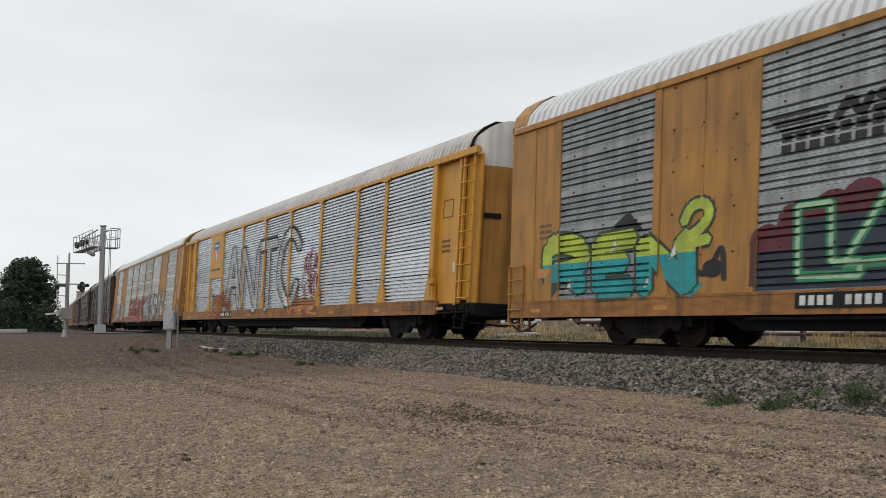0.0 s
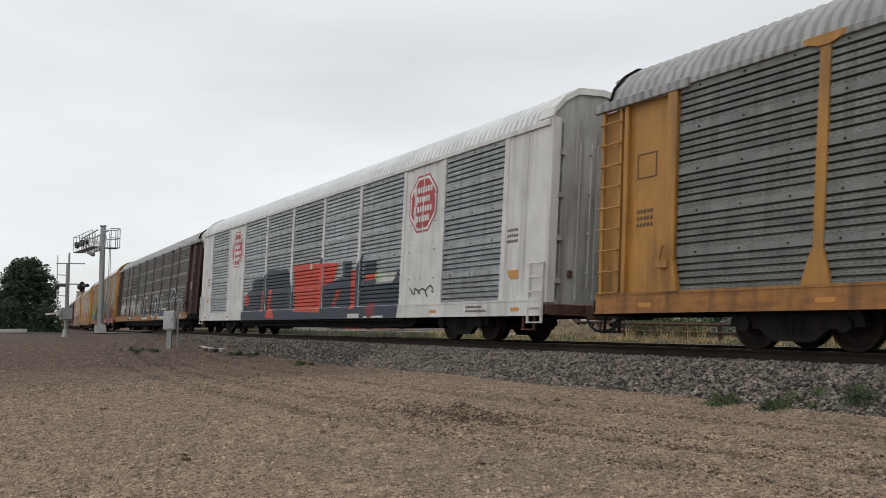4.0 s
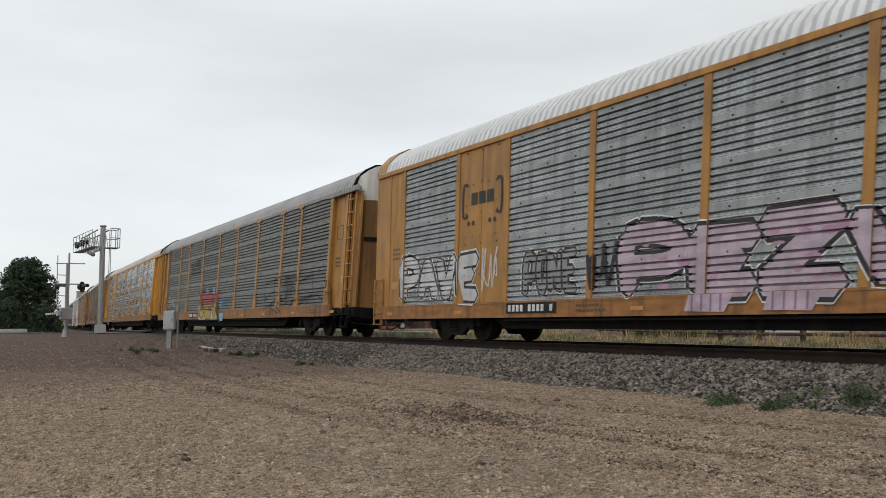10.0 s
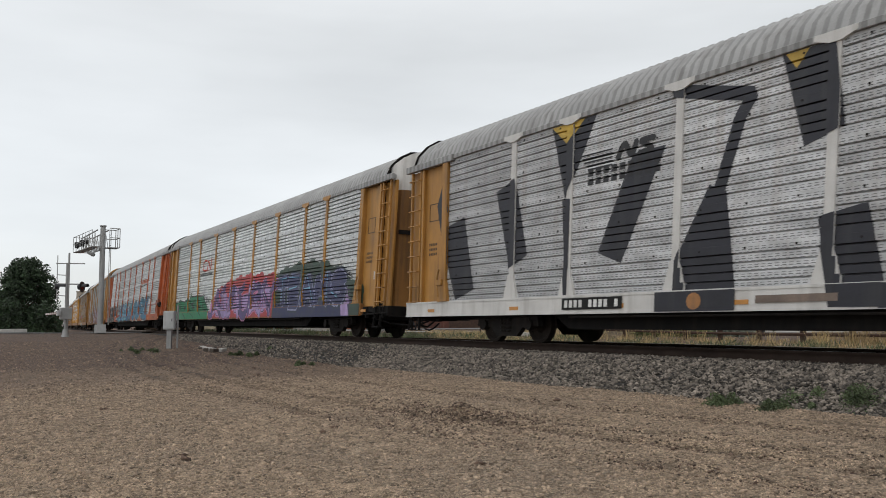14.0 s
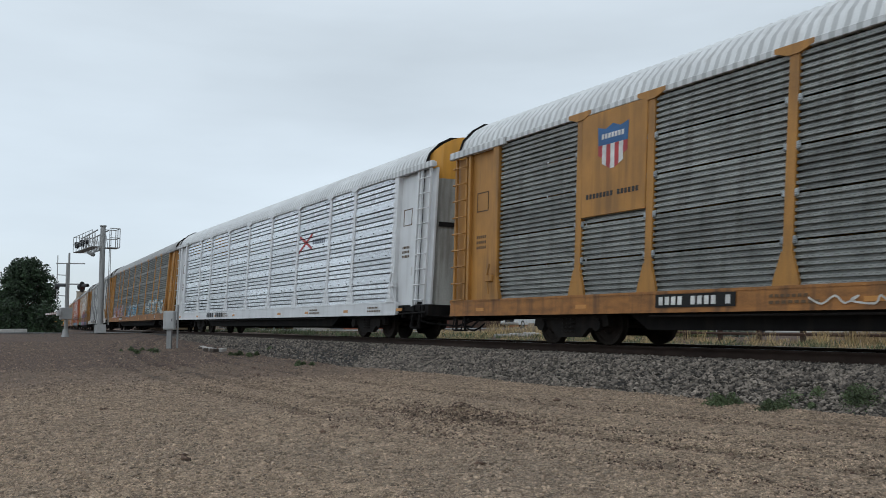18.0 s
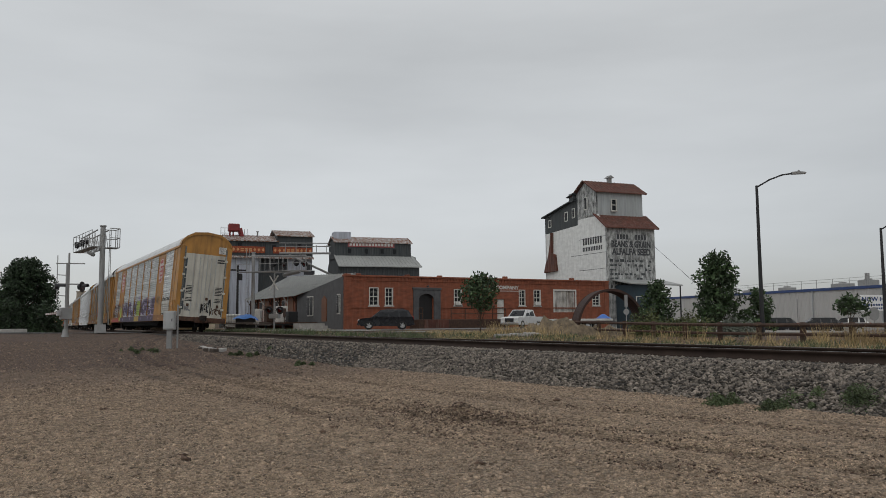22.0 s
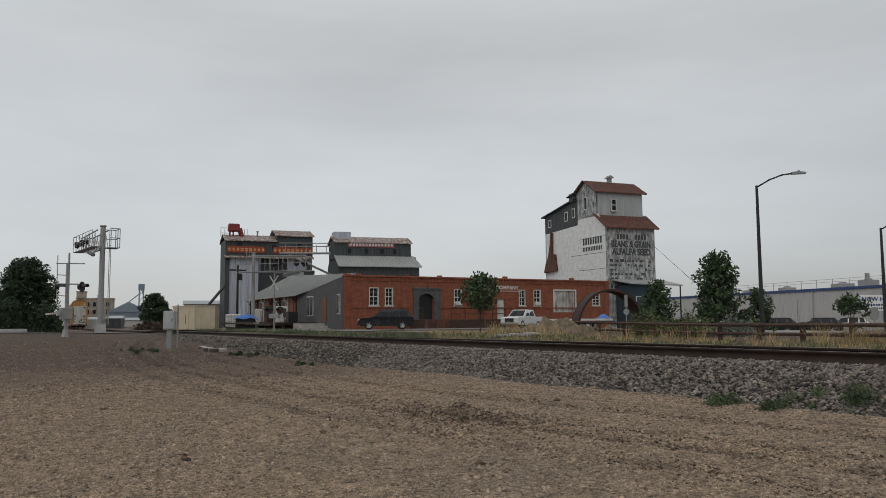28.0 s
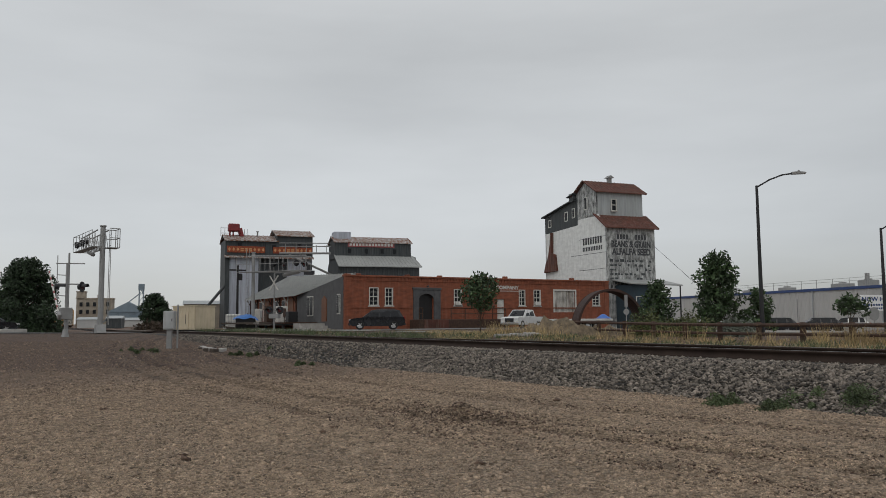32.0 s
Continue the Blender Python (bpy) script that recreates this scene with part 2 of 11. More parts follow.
# ---- mesh helpers ----
class MB:
    """Gathers vertices and faces of one mesh."""

    def __init__(self):
        self.v, self.f, self.mi = [], [], []

    def face(self, pts, m=0):
        k = len(self.v)
        self.v.extend(tuple(p) for p in pts)
        self.f.append(tuple(range(k, k + len(pts))))
        self.mi.append(m)

    def box(self, x0, x1, y0, y1, z0, z1, m=0, c=0.0):
        """A box; c: chamfer."""
        if x0 > x1: x0, x1 = x1, x0
        if y0 > y1: y0, y1 = y1, y0
        if z0 > z1: z0, z1 = z1, z0
        if c <= 0:
            k = len(self.v)
            self.v += [(x0, y0, z0), (x1, y0, z0), (x1, y1, z0), (x0, y1, z0), (x0, y0, z1), (x1, y0, z1), (x1, y1, z1), (x0, y1, z1)]
            self.f += [tuple(k + i for i in q) for q in ((0, 3, 2, 1), (4, 5, 6, 7), (0, 1, 5, 4), (1, 2, 6, 5), (2, 3, 7, 6), (3, 0, 4, 7))]
            self.mi += [m] * 6
            return
        c = min(c, 0.45 * min(x1 - x0, y1 - y0, z1 - z0))
        k = len(self.v)
        lo, hi, idx = (x0, y0, z0), (x1, y1, z1), {}
        for sx in (0, 1):
            for sy in (0, 1):
                for sz in (0, 1):
                    s = (sx, sy, sz)
                    for ax in range(3):
                        p = [(hi[i] if s[i] else lo[i]) + (0 if i == ax else (-c if s[i] else c)) for i in range(3)]
                        idx[(s, ax)] = k + len(idx)
                        self.v.append(tuple(p))
        def q(ids):
            self.f.append(tuple(ids))
            self.mi.append(m)
        for ax in range(3):
            a, b2 = (ax + 1) % 3, (ax + 2) % 3
            for side in (0, 1):
                ring = []
                for u, w in ((0, 0), (1, 0), (1, 1), (0, 1)):
                    s = [0, 0, 0]
                    s[ax], s[a], s[b2] = side, u, w
                    ring.append(idx[(tuple(s), ax)])
                q(ring if side else ring[::-1])
            for u in (0, 1):
                for w in (0, 1):
                    s0, s1 = [0, 0, 0], [0, 0, 0]
                    s0[ax], s1[ax] = 0, 1
                    s0[a] = s1[a] = u
                    s0[b2] = s1[b2] = w
                    ring = [idx[(tuple(s0), a)], idx[(tuple(s1), a)], idx[(tuple(s1), b2)], idx[(tuple(s0), b2)]]
                    q(ring if (u ^ w) else ring[::-1])
        for sx in (0, 1):
            for sy in (0, 1):
                for sz in (0, 1):
                    s = (sx, sy, sz)
                    ring = [idx[(s, 0)], idx[(s, 1)], idx[(s, 2)]]
                    q(ring if (sx + sy + sz) % 2 else ring[::-1])

    def prism(self, poly, axis, a, b, m=0):
        """A closed polygon of (u, v) drawn out along an axis from a to b: 'x' takes (y, z), 'y' takes (x, z), 'z' takes (x, y)."""
        def at(p, t):
            return (t, p[0], p[1]) if axis == "x" else (p[0], t, p[1]) if axis == "y" else (p[0], p[1], t)
        n = len(poly)
        k = len(self.v)
        self.v += [at(p, a) for p in poly] + [at(p, b) for p in poly]
        self.f += [tuple(range(k, k + n)), tuple(range(k + 2 * n - 1, k + n - 1, -1))]
        self.f += [(k + i, k + n + i, k + n + (i + 1) % n, k + (i + 1) % n) for i in range(n)]
        self.mi += [m] * (n + 2)

    def tube(self, p, q, r, n=6, r2=None, m=0):
        """A round bar from p to q."""
        p, q = Vector(p), Vector(q)
        r2 = r if r2 is None else r2
        z = (q - p).normalized()
        x = z.orthogonal().normalized()
        y = z.cross(x)
        k = len(self.v)
        for c, rr in ((p, r), (q, r2)):
            for i in range(n):
                a = 2 * math.pi * i / n
                self.v.append(tuple(c + x * (rr * math.cos(a)) + y * (rr * math.sin(a))))
        self.f += [(k + i, k + (i + 1) % n, k + n + (i + 1) % n, k + n + i) for i in range(n)]
        self.f += [tuple(range(k + n - 1, k - 1, -1)), tuple(range(k + n, k + 2 * n))]
        self.mi += [m] * (n + 2)

    def weld(self):
        """Joins corners that lie on one another."""
        at, key, to = [], {}, []
        for v in self.v:
            k = tuple(round(c, 4) for c in v)
            if k not in key:
                key[k] = len(at)
                at.append(v)
            to.append(key[k])
        self.v = at
        self.f = [tuple(to[i] for i in f) for f in self.f]
        return self

    def path(self, pts, r, n=6, m=0):
        for a, b in zip(pts, pts[1:]):
            self.tube(a, b, r, n, m=m)

    def mesh(self, name, mats, smooth=False):
        me = bpy.data.meshes.new(name)
        me.from_pydata(self.v, [], self.f)
        for x in (mats if isinstance(mats, (list, tuple)) else [mats]):
            me.materials.append(x)
        if any(self.mi):
            me.polygons.foreach_set("material_index", self.mi)
        if smooth:
            me.polygons.foreach_set("use_smooth", [True] * len(me.polygons))
        me.update()
        return me


def part(name, mb, mats=None, parent=None, label="", at=None, smooth=False):
    """One mesh object, a part of parent where given; mb: MB or a mesh that is shared."""
    ob = new(name, mb.mesh(name, mats, smooth) if isinstance(mb, MB) else mb)
    if parent is not None:
        ob.parent = parent
    if at is not None:
        ob.matrix_basis = at
    if label:
        ob["label"] = label
    return ob


def thing(name, label, category, at=None, group="", kind=""):
    ob = new(name)
    ob.empty_display_size = 0.3
    if at is not None:
        ob.matrix_basis = at
    return tagged(ob, label, category, group, kind)
# ---- track line: straight, then a wide bend away and slightly downhill ----
RT, YC = 0.67, 12.80
BEND_X, BEND_R, BEND_END = -22.5, 698.0, -98.0


def drop(s):
    u = max(0.0, -33.0 - s)
    return 0.000055 * u * u if u < 70 else 0.2695 + 0.0025 * (u - 70)


def cant(s):
    """How far the track leans inwards along its bend, in radians, for numbers or arrays."""
    return np.radians(np.interp(s, [-130, -110, -92, -75, -50, -34, -14], [0.0, 1.0, 3.4, 4.4, 3.8, 2.6, 0.0]))


def rail_point(s, off=0.0, z=0.0):
    """The place at s along the track (negative: away past the crossing), off metres beyond its middle, z over the rail."""
    z -= float(np.interp(off, [-3.9, -1.6, 1.6, 3.2], [0.0, -1.6, 1.6, 0.0])) * math.tan(cant(s))
    if s >= BEND_X:
        return Vector((s, YC + off, RT + z - drop(s)))
    a = (BEND_X - max(s, BEND_END)) / BEND_R
    if s < BEND_END:
        e = BEND_END - s
        p = rail_point(BEND_END, off)
        return Vector((p.x - e * math.cos(a), p.y + e * math.sin(a), RT + z - drop(s)))
    return Vector((BEND_X - (BEND_R - off) * math.sin(a), YC + BEND_R - (BEND_R - off) * math.cos(a), RT + z - drop(s)))


def sstep(a, b, x):
    t = np.clip((x - a) / (b - a), 0, 1)
    return t * t * (3 - 2 * t)


def ground_z(x, y):
    """The height of the ground, for numbers or arrays."""
    x, y = np.asarray(x, float), np.asarray(y, float)
    near = 0.62 * sstep(-18, -60, x) - 0.40 * sstep(-72, -98, x)
    far = 0.20 + 0.44 * sstep(-22, -52, x) - 0.17 * sstep(22, 29, y) * sstep(-30, -50, x) - 0.75 * sstep(50, 70, y)
    z = near + (far - near) * sstep(10.5, 15.5, y)
    u = np.maximum(0, BEND_X - x)
    yt = YC + np.where(u < 75.5, u * u / (2 * BEND_R), 75.5 ** 2 / (2 * BEND_R) + 0.1085 * (u - 75.5))
    dr = np.where(x < -33, 0.000055 * np.minimum(70, -33 - x) ** 2 + 0.0025 * np.maximum(0, -103 - x), 0)
    corridor = np.exp(-((y - yt) / 9.0) ** 4)
    return z - corridor * dr - corridor * 0.12 * sstep(-40, -75, x)


def fbm(x, y, seed, octaves=4):
    """A cheap smooth noise from sums of turned sines."""
    r = np.random.RandomState(seed)
    out = np.zeros_like(x, dtype=float)
    amp, k = 1.0, 1.0
    for o in range(octaves):
        for i in range(4):
            a, ph = r.uniform(0, 6.28), r.uniform(0, 6.28)
            out += amp * np.sin((x * math.cos(a) + y * math.sin(a)) * k * r.uniform(0.8, 1.25) + ph) * 0.35
        amp, k = amp * 0.5, k * 2.1
    return out


def gravel_mat(name, tan, grey, soil):
    """Dirt strewn with grit: cells of unlike stones with joints darkened as shade, broad tints, damper soil towards the
    crossing.
    """
    m = bpy.data.materials.new(name)
    m.use_nodes = True
    n, l = m.node_tree.nodes, m.node_tree.links
    b = n["Principled BSDF"]
    b.inputs["Roughness"].default_value = 0.95
    co = n.new("ShaderNodeTexCoord")

    def noise(scale, detail, vec=None):
        t = n.new("ShaderNodeTexNoise")
        t.inputs["Scale"].default_value, t.inputs["Detail"].default_value = scale, detail
        l.new(vec or co.outputs["Object"], t.inputs["Vector"])
        return t

    def rng(sock, a, z, lo, hi):
        r = n.new("ShaderNodeMapRange")
        for i, v in ((1, a), (2, z), (3, lo), (4, hi)):
            r.inputs[i].default_value = v
        l.new(sock, r.inputs[0])
        return r.outputs[0]

    def mix(kind, fac, a, z):
        x = n.new("ShaderNodeMixRGB")
        x.blend_type = kind
        for i, v in ((0, fac), (1, a), (2, z)):
            if isinstance(v, (int, float)):
                x.inputs[i].default_value = v if i == 0 else (v, v, v, 1)
            elif isinstance(v, tuple):
                x.inputs[i].default_value = (*v, 1)
            else:
                l.new(v, x.inputs[i])
        return x.outputs[0]
    warp = mix("ADD", 0.02, co.outputs["Object"], noise(40, 3).outputs["Color"])
    tone = mix("MIX", rng(noise(0.45, 5).outputs["Fac"], 0.42, 0.62, 0, 1), tan, grey)
    sp = n.new("ShaderNodeSeparateXYZ")
    l.new(co.outputs["Object"], sp.inputs[0])
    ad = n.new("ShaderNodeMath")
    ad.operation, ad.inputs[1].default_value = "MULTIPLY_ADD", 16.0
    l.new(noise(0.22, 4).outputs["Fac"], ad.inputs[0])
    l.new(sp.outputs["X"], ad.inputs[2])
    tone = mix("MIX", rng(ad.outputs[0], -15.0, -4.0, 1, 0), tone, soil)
    # wheel ruts, their shade put into the colour as the relief shows weakly
    def calc(op, a, z, c=None):
        k = n.new("ShaderNodeMath")
        k.operation = op
        for i, v in ((0, a), (1, z), (2, c)):
            if v is None:
                continue
            if isinstance(v, (int, float)):
                k.inputs[i].default_value = v
            else:
                l.new(v, k.inputs[i])
        return k.outputs[0]
    u = calc("ADD", sp.outputs["X"], 8.0)
    v = calc("SUBTRACT", sp.outputs["Y"], calc("MULTIPLY_ADD", u, calc("MULTIPLY_ADD", u, 0.006, 0.10), calc("MULTIPLY", noise(1.4, 4).outputs["Fac"], 0.3)))
    for c, w in ((5.40, 0.22), (6.0, 0.20), (7.45, 0.22), (4.45, 0.18), (8.3, 0.15)):
        band = rng(calc("ABSOLUTE", calc("SUBTRACT", v, c), 0.0), w * 0.4, w, 1, 0)
        tone = mix("MULTIPLY", calc("MULTIPLY", band, rng(noise(1.1, 6).outputs["Fac"], 0.38, 0.58, 0.0, 0.8)), tone, 0.52)
    out = mix("MULTIPLY", 1.0, tone, rng(noise(3.2, 8).outputs["Fac"], 0.3, 0.7, 0.80, 1.2))
    heights = []
    for sc, lo in ((75.0, 0.66), (28.0, 0.84)):
        v = n.new("ShaderNodeTexVoronoi")
        v.inputs["Scale"].default_value = sc
        l.new(warp, v.inputs["Vector"])
        s2 = n.new("ShaderNodeSeparateXYZ")
        l.new(v.outputs["Color"], s2.inputs[0])
        out = mix("MULTIPLY", 1.0, out, rng(s2.outputs["X"], 0.0, 1.0, lo, 2.0 - lo * 0.85))
        e = n.new("ShaderNodeTexVoronoi")
        e.feature = "DISTANCE_TO_EDGE"
        e.inputs["Scale"].default_value = sc
        l.new(warp, e.inputs["Vector"])
        heights.append(rng(e.outputs["Distance"], 0.0, 0.22, 0, 1))
    # shade in the crevices between stones, multiplied into the colour
    out = mix("MULTIPLY", 1.0, out, rng(heights[0], 0.0, 0.8, 0.5, 1.0))
    grit = noise(20.0, 8)
    out = mix("MULTIPLY", 1.0, out, rng(grit.outputs["Fac"], 0.36, 0.5, 0.58, 1.0))
    l.new(out, b.inputs["Base Color"])
    bp = n.new("ShaderNodeBump")
    bp.inputs["Strength"].default_value, bp.inputs["Distance"].default_value = 1.0, 0.012
    l.new(heights[0], bp.inputs["Height"])
    b2 = n.new("ShaderNodeBump")
    b2.inputs["Strength"].default_value, b2.inputs["Distance"].default_value = 1.0, 0.03
    l.new(grit.outputs["Fac"], b2.inputs["Height"])
    l.new(bp.outputs[0], b2.inputs["Normal"])
    l.new(b2.outputs[0], b.inputs["Normal"])
    return m


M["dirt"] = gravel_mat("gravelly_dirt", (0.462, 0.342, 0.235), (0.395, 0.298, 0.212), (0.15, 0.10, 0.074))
M["stone"] = mat("grey_ballast_stone", (0.138, 0.118, 0.098), 0.9, 0, 0.4, 1.5, 5, (1, 1, 1), 60, 0.4)
M["pebble"] = mat("tan_pebbles", (0.295, 0.220, 0.156), 0.9, 0, 0.45, 1.6, 6, (1, 1, 1), 60, 0.3)
M["far_gravel"] = mat("brown_gravel", (0.20, 0.145, 0.105), 0.9, 0, 0.45, 1.6, 6, (1, 1, 1), 60, 0.3)
# bed near black: its colour stands in for shade in gaps between stones
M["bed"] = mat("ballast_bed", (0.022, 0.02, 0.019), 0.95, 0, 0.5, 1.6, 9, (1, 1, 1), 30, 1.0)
M["rail"] = mat("rusty_rail_side", (0.035, 0.024, 0.019), 0.7, 0.1, 0.7, 1.4, 3, (1, 1, 1), 50, 0.2)
M["rail"].node_tree.nodes["Principled BSDF"].inputs["Specular IOR Level"].default_value = 0.15
M["railhead"] = mat("worn_rail_head", (0.25, 0.24, 0.23), 0.35, 0.8, 0.8, 1.1, 3, (1, 1, 1), 50, 0)
M["tie"] = mat("creosoted_tie", (0.075, 0.06, 0.05), 0.9, 0, 0.6, 1.5, 6, (1, 4, 4), 50, 0.4)
M["clod"] = mat("dark_earth_clod", (0.070, 0.046, 0.033), 0.95, 0, 0.6, 1.4, 8, (1, 1, 1), 60, 0.4)
M["asphalt"] = mat("worn_asphalt", (0.15, 0.145, 0.14), 0.9, 0, 0.8, 1.2, 0.8, (1, 1, 1), 80, 0.3)
M["concrete"] = mat("weathered_concrete", (0.40, 0.385, 0.36), 0.85, 0, 0.75, 1.15, 1.2, (1, 1, 1), 60, 0.2, (0.2, 0.18, 0.16), 0.4)


def island(m, lo=0.55, hi=1.5):
    """Varies a joined heap piece by piece."""
    n, l = m.node_tree.nodes, m.node_tree.links
    b = n["Principled BSDF"]
    src = b.inputs["Base Color"].links[0].from_socket
    g = n.new("ShaderNodeNewGeometry")
    mr = n.new("ShaderNodeMapRange")
    mr.inputs[3].default_value, mr.inputs[4].default_value = lo, hi
    l.new(g.outputs["Random Per Island"], mr.inputs[0])
    mm = n.new("ShaderNodeMixRGB")
    mm.blend_type, mm.inputs[0].default_value = "MULTIPLY", 1
    l.new(src, mm.inputs[1])
    l.new(mr.outputs[0], mm.inputs[2])
    l.new(mm.outputs[0], b.inputs["Base Color"])


island(M["stone"], 0.12, 1.9)
island(M["clod"], 0.5, 2.6)
island(M["pebble"], 0.45, 1.4)
island(M["far_gravel"], 0.4, 1.6)


def np_mesh(name, verts, faces, m, smooth=False):
    me = bpy.data.meshes.new(name)
    verts, faces = np.asarray(verts, np.float32), np.asarray(faces, np.int32)
    k = faces.shape[1]
    me.vertices.add(len(verts))
    me.vertices.foreach_set("co", verts.ravel())
    me.loops.add(faces.size)
    me.loops.foreach_set("vertex_index", faces.ravel())
    me.polygons.add(len(faces))
    me.polygons.foreach_set("loop_start", np.arange(0, faces.size, k, dtype=np.int32))
    me.polygons.foreach_set("loop_total", np.full(len(faces), k, np.int32))
    if smooth:
        me.polygons.foreach_set("use_smooth", np.ones(len(faces), bool))
    me.materials.append(m)
    me.update(calc_edges=True)
    me.validate()
    return me


def grid_faces(nx, ny):
    i, j = np.meshgrid(np.arange(nx - 1), np.arange(ny - 1), indexing="ij")
    a = (i * ny + j).ravel()
    return np.stack([a, a + ny, a + ny + 1, a + 1], 1)


def stones(name, pos, size, m, seed, flat=0.7):
    """Many small angular stones in one mesh."""
    r = np.random.RandomState(seed)
    n = len(pos)
    base = np.array([(1, 0, 0), (0, 1, 0), (-1, 0, 0), (0, -1, 0), (0.35, 0.3, 1), (-0.3, -0.35, -0.9)], float)
    tri = np.array([(0, 1, 4), (1, 2, 4), (2, 3, 4), (3, 0, 4), (1, 0, 5), (2, 1, 5), (3, 2, 5), (0, 3, 5)])
    v = base[None] * r.uniform(0.6, 1.25, (n, 6, 3)) * np.array([1, 1, flat])
    a = r.uniform(0, 6.28, n)
    b = r.uniform(-0.6, 0.6, n)
    x, y, z = v[..., 0].copy(), v[..., 1].copy(), v[..., 2].copy()
    x2, z2 = x * np.cos(b)[:, None] - z * np.sin(b)[:, None], x * np.sin(b)[:, None] + z * np.cos(b)[:, None]
    v[..., 0] = x2 * np.cos(a)[:, None] - y * np.sin(a)[:, None]
    v[..., 1] = x2 * np.sin(a)[:, None] + y * np.cos(a)[:, None]
    v[..., 2] = z2
    v = v * size[:, None, None] + pos[:, None, :]
    f = (tri[None] + 6 * np.arange(n)[:, None, None]).reshape(-1, 3)
    return np_mesh(name, v.reshape(-1, 3), f, m)


# ---- the ground, one sheet to the horizon ----
def spread(parts):
    out = []
    for a, b, st in parts:
        out += list(np.arange(a, b, st))
    return np.array(out)


gx = spread([(-3000, -400, 200), (-400, -130, 15), (-130, -40, 2.0), (-40, -16, 0.4), (-16, -12, 0.09), (-12, -4, 0.045), (-4, -1, 0.07), (-1, 12, 0.5), (12, 60, 4), (60, 500, 40), (500, 3001, 250)])
gy = spread([(-600, -40, 60), (-40, -2, 3), (-2, 0.2, 0.4), (0.2, 4.2, 0.07), (4.2, 8.0, 0.04), (8.0, 9.6, 0.07), (9.6, 18, 0.35), (18, 60, 1.5), (60, 200, 10), (200, 3200, 200)])
GX, GY = np.meshgrid(gx, gy, indexing="ij")


def lot_relief(x, y):
    """Bumps, wheel ruts and a churned patch of the dirt lot."""
    w = sstep(11.5, 9.5, y) * sstep(0.2, 1.2, y) * sstep(-60, -30, x)
    z = 0.012 * fbm(x * 1.6, y * 1.6, 3) + 0.007 * fbm(x * 9, y * 9, 5, 3) + 0.02 * fbm(x * 0.4, y * 0.4, 9, 2)
    for k, (c, amp) in enumerate(((5.55, 1.0), (6.15, 0.8), (7.6, 0.6), (4.6, 0.5))):
        d = y - (c + 0.10 * (x + 8) + 0.006 * (x + 8) ** 2)
        tread = 0.55 + 0.45 * np.sign(np.sin((x * 1.0 + d * (2 if k % 2 else -2)) * 26))
        z -= amp * (0.045 * np.exp(-(d / 0.17) ** 2) * tread - 0.030 * np.exp(-((np.abs(d) - 0.30) / 0.12) ** 2))
    p = np.exp(-(((x + 8.4) / 1.1) ** 2 + ((y - 5.6) / 0.5) ** 2))
    z += p * (0.085 * fbm(x * 7, y * 7, 21, 3) + 0.03)
    return w * z


GZ = ground_z(GX, GY) + lot_relief(GX, GY)
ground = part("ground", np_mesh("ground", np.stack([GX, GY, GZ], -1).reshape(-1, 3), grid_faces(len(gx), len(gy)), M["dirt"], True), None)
tagged(ground, "brown gravelly dirt lot with wheel ruts and stones", "ground", kind="structure")

# ---- ballast, ties and rails ----
S_ALONG = np.concatenate([np.arange(-260, -24, 4.0), np.arange(-24, 8, 0.5), np.arange(8, 460, 20.0)])


def sweep(prof, m, name, smooth=False):
    """Draws a profile of (off, z) along the track."""
    v = [rail_point(s, o, z) for s in S_ALONG for o, z in prof]
    return np_mesh(name, v, grid_faces(len(S_ALONG), len(prof)), m, smooth)


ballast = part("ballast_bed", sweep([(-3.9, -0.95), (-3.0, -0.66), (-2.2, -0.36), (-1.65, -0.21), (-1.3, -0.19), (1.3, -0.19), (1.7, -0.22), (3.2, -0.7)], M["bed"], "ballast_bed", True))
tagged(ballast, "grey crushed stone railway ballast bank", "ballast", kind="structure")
RAIL = [(-0.07, -0.172), (-0.07, -0.155), (-0.02, -0.14), (-0.012, -0.05), (-0.037, -0.04), (-0.037, -0.008), (-0.028, 0.0), (0.028, 0.0), (0.037, -0.008), (0.037, -0.04), (0.012, -0.05), (0.02, -0.14), (0.07, -0.155), (0.07, -0.172)]
for side in (-1, 1):
    rl = part("rail", sweep([(o + side * 0.753, z) for o, z in RAIL], M["rail"], "rail"))
    tagged(rl, "dark rusty steel rail on wooden ties", "rail", group="rails of the track", kind="structure")
    hd = part("running_band", sweep([(side * 0.753 + o, 0.002) for o in (-0.026, 0.026)], M["railhead"], "running_band"), None, rl)
    hd["label"] = "polished running surface"
tie_mb = MB()
tie_mb.box(-0.115, 0.115, -1.3, 1.3, -0.36, -0.176, 0, 0.015)
tie_mesh = tie_mb.mesh("tie", M["tie"])
for i in range(90):
    s = -46 + i * 0.52
    q = rail_point(s)
    t = part("tie", tie_mesh, None, ballast, "", Matrix.Translation(q))
rs = np.random.RandomState(4)


def strew(n, s0, s1, o0, o1, seed):
    r = np.random.RandomState(seed)
    s, o = r.uniform(s0, s1, n), r.uniform(o0, o1, n)
    zz = np.interp(o, [-3.9, -3.0, -2.2, -1.65, -1.3, 1.3, 1.7, 3.2], [-0.95, -0.66, -0.36, -0.21, -0.19, -0.19, -0.22, -0.7])
    zz -= np.interp(o, [-3.9, -1.6, 1.6, 3.2], [0.0, -1.6, 1.6, 0.0]) * np.tan(cant(s))
    u = np.maximum(0, BEND_X - s)
    return np.stack([s, YC + o + u * u / (2 * BEND_R), RT + zz - np.array([drop(a) for a in s]) + 0.012], 1)


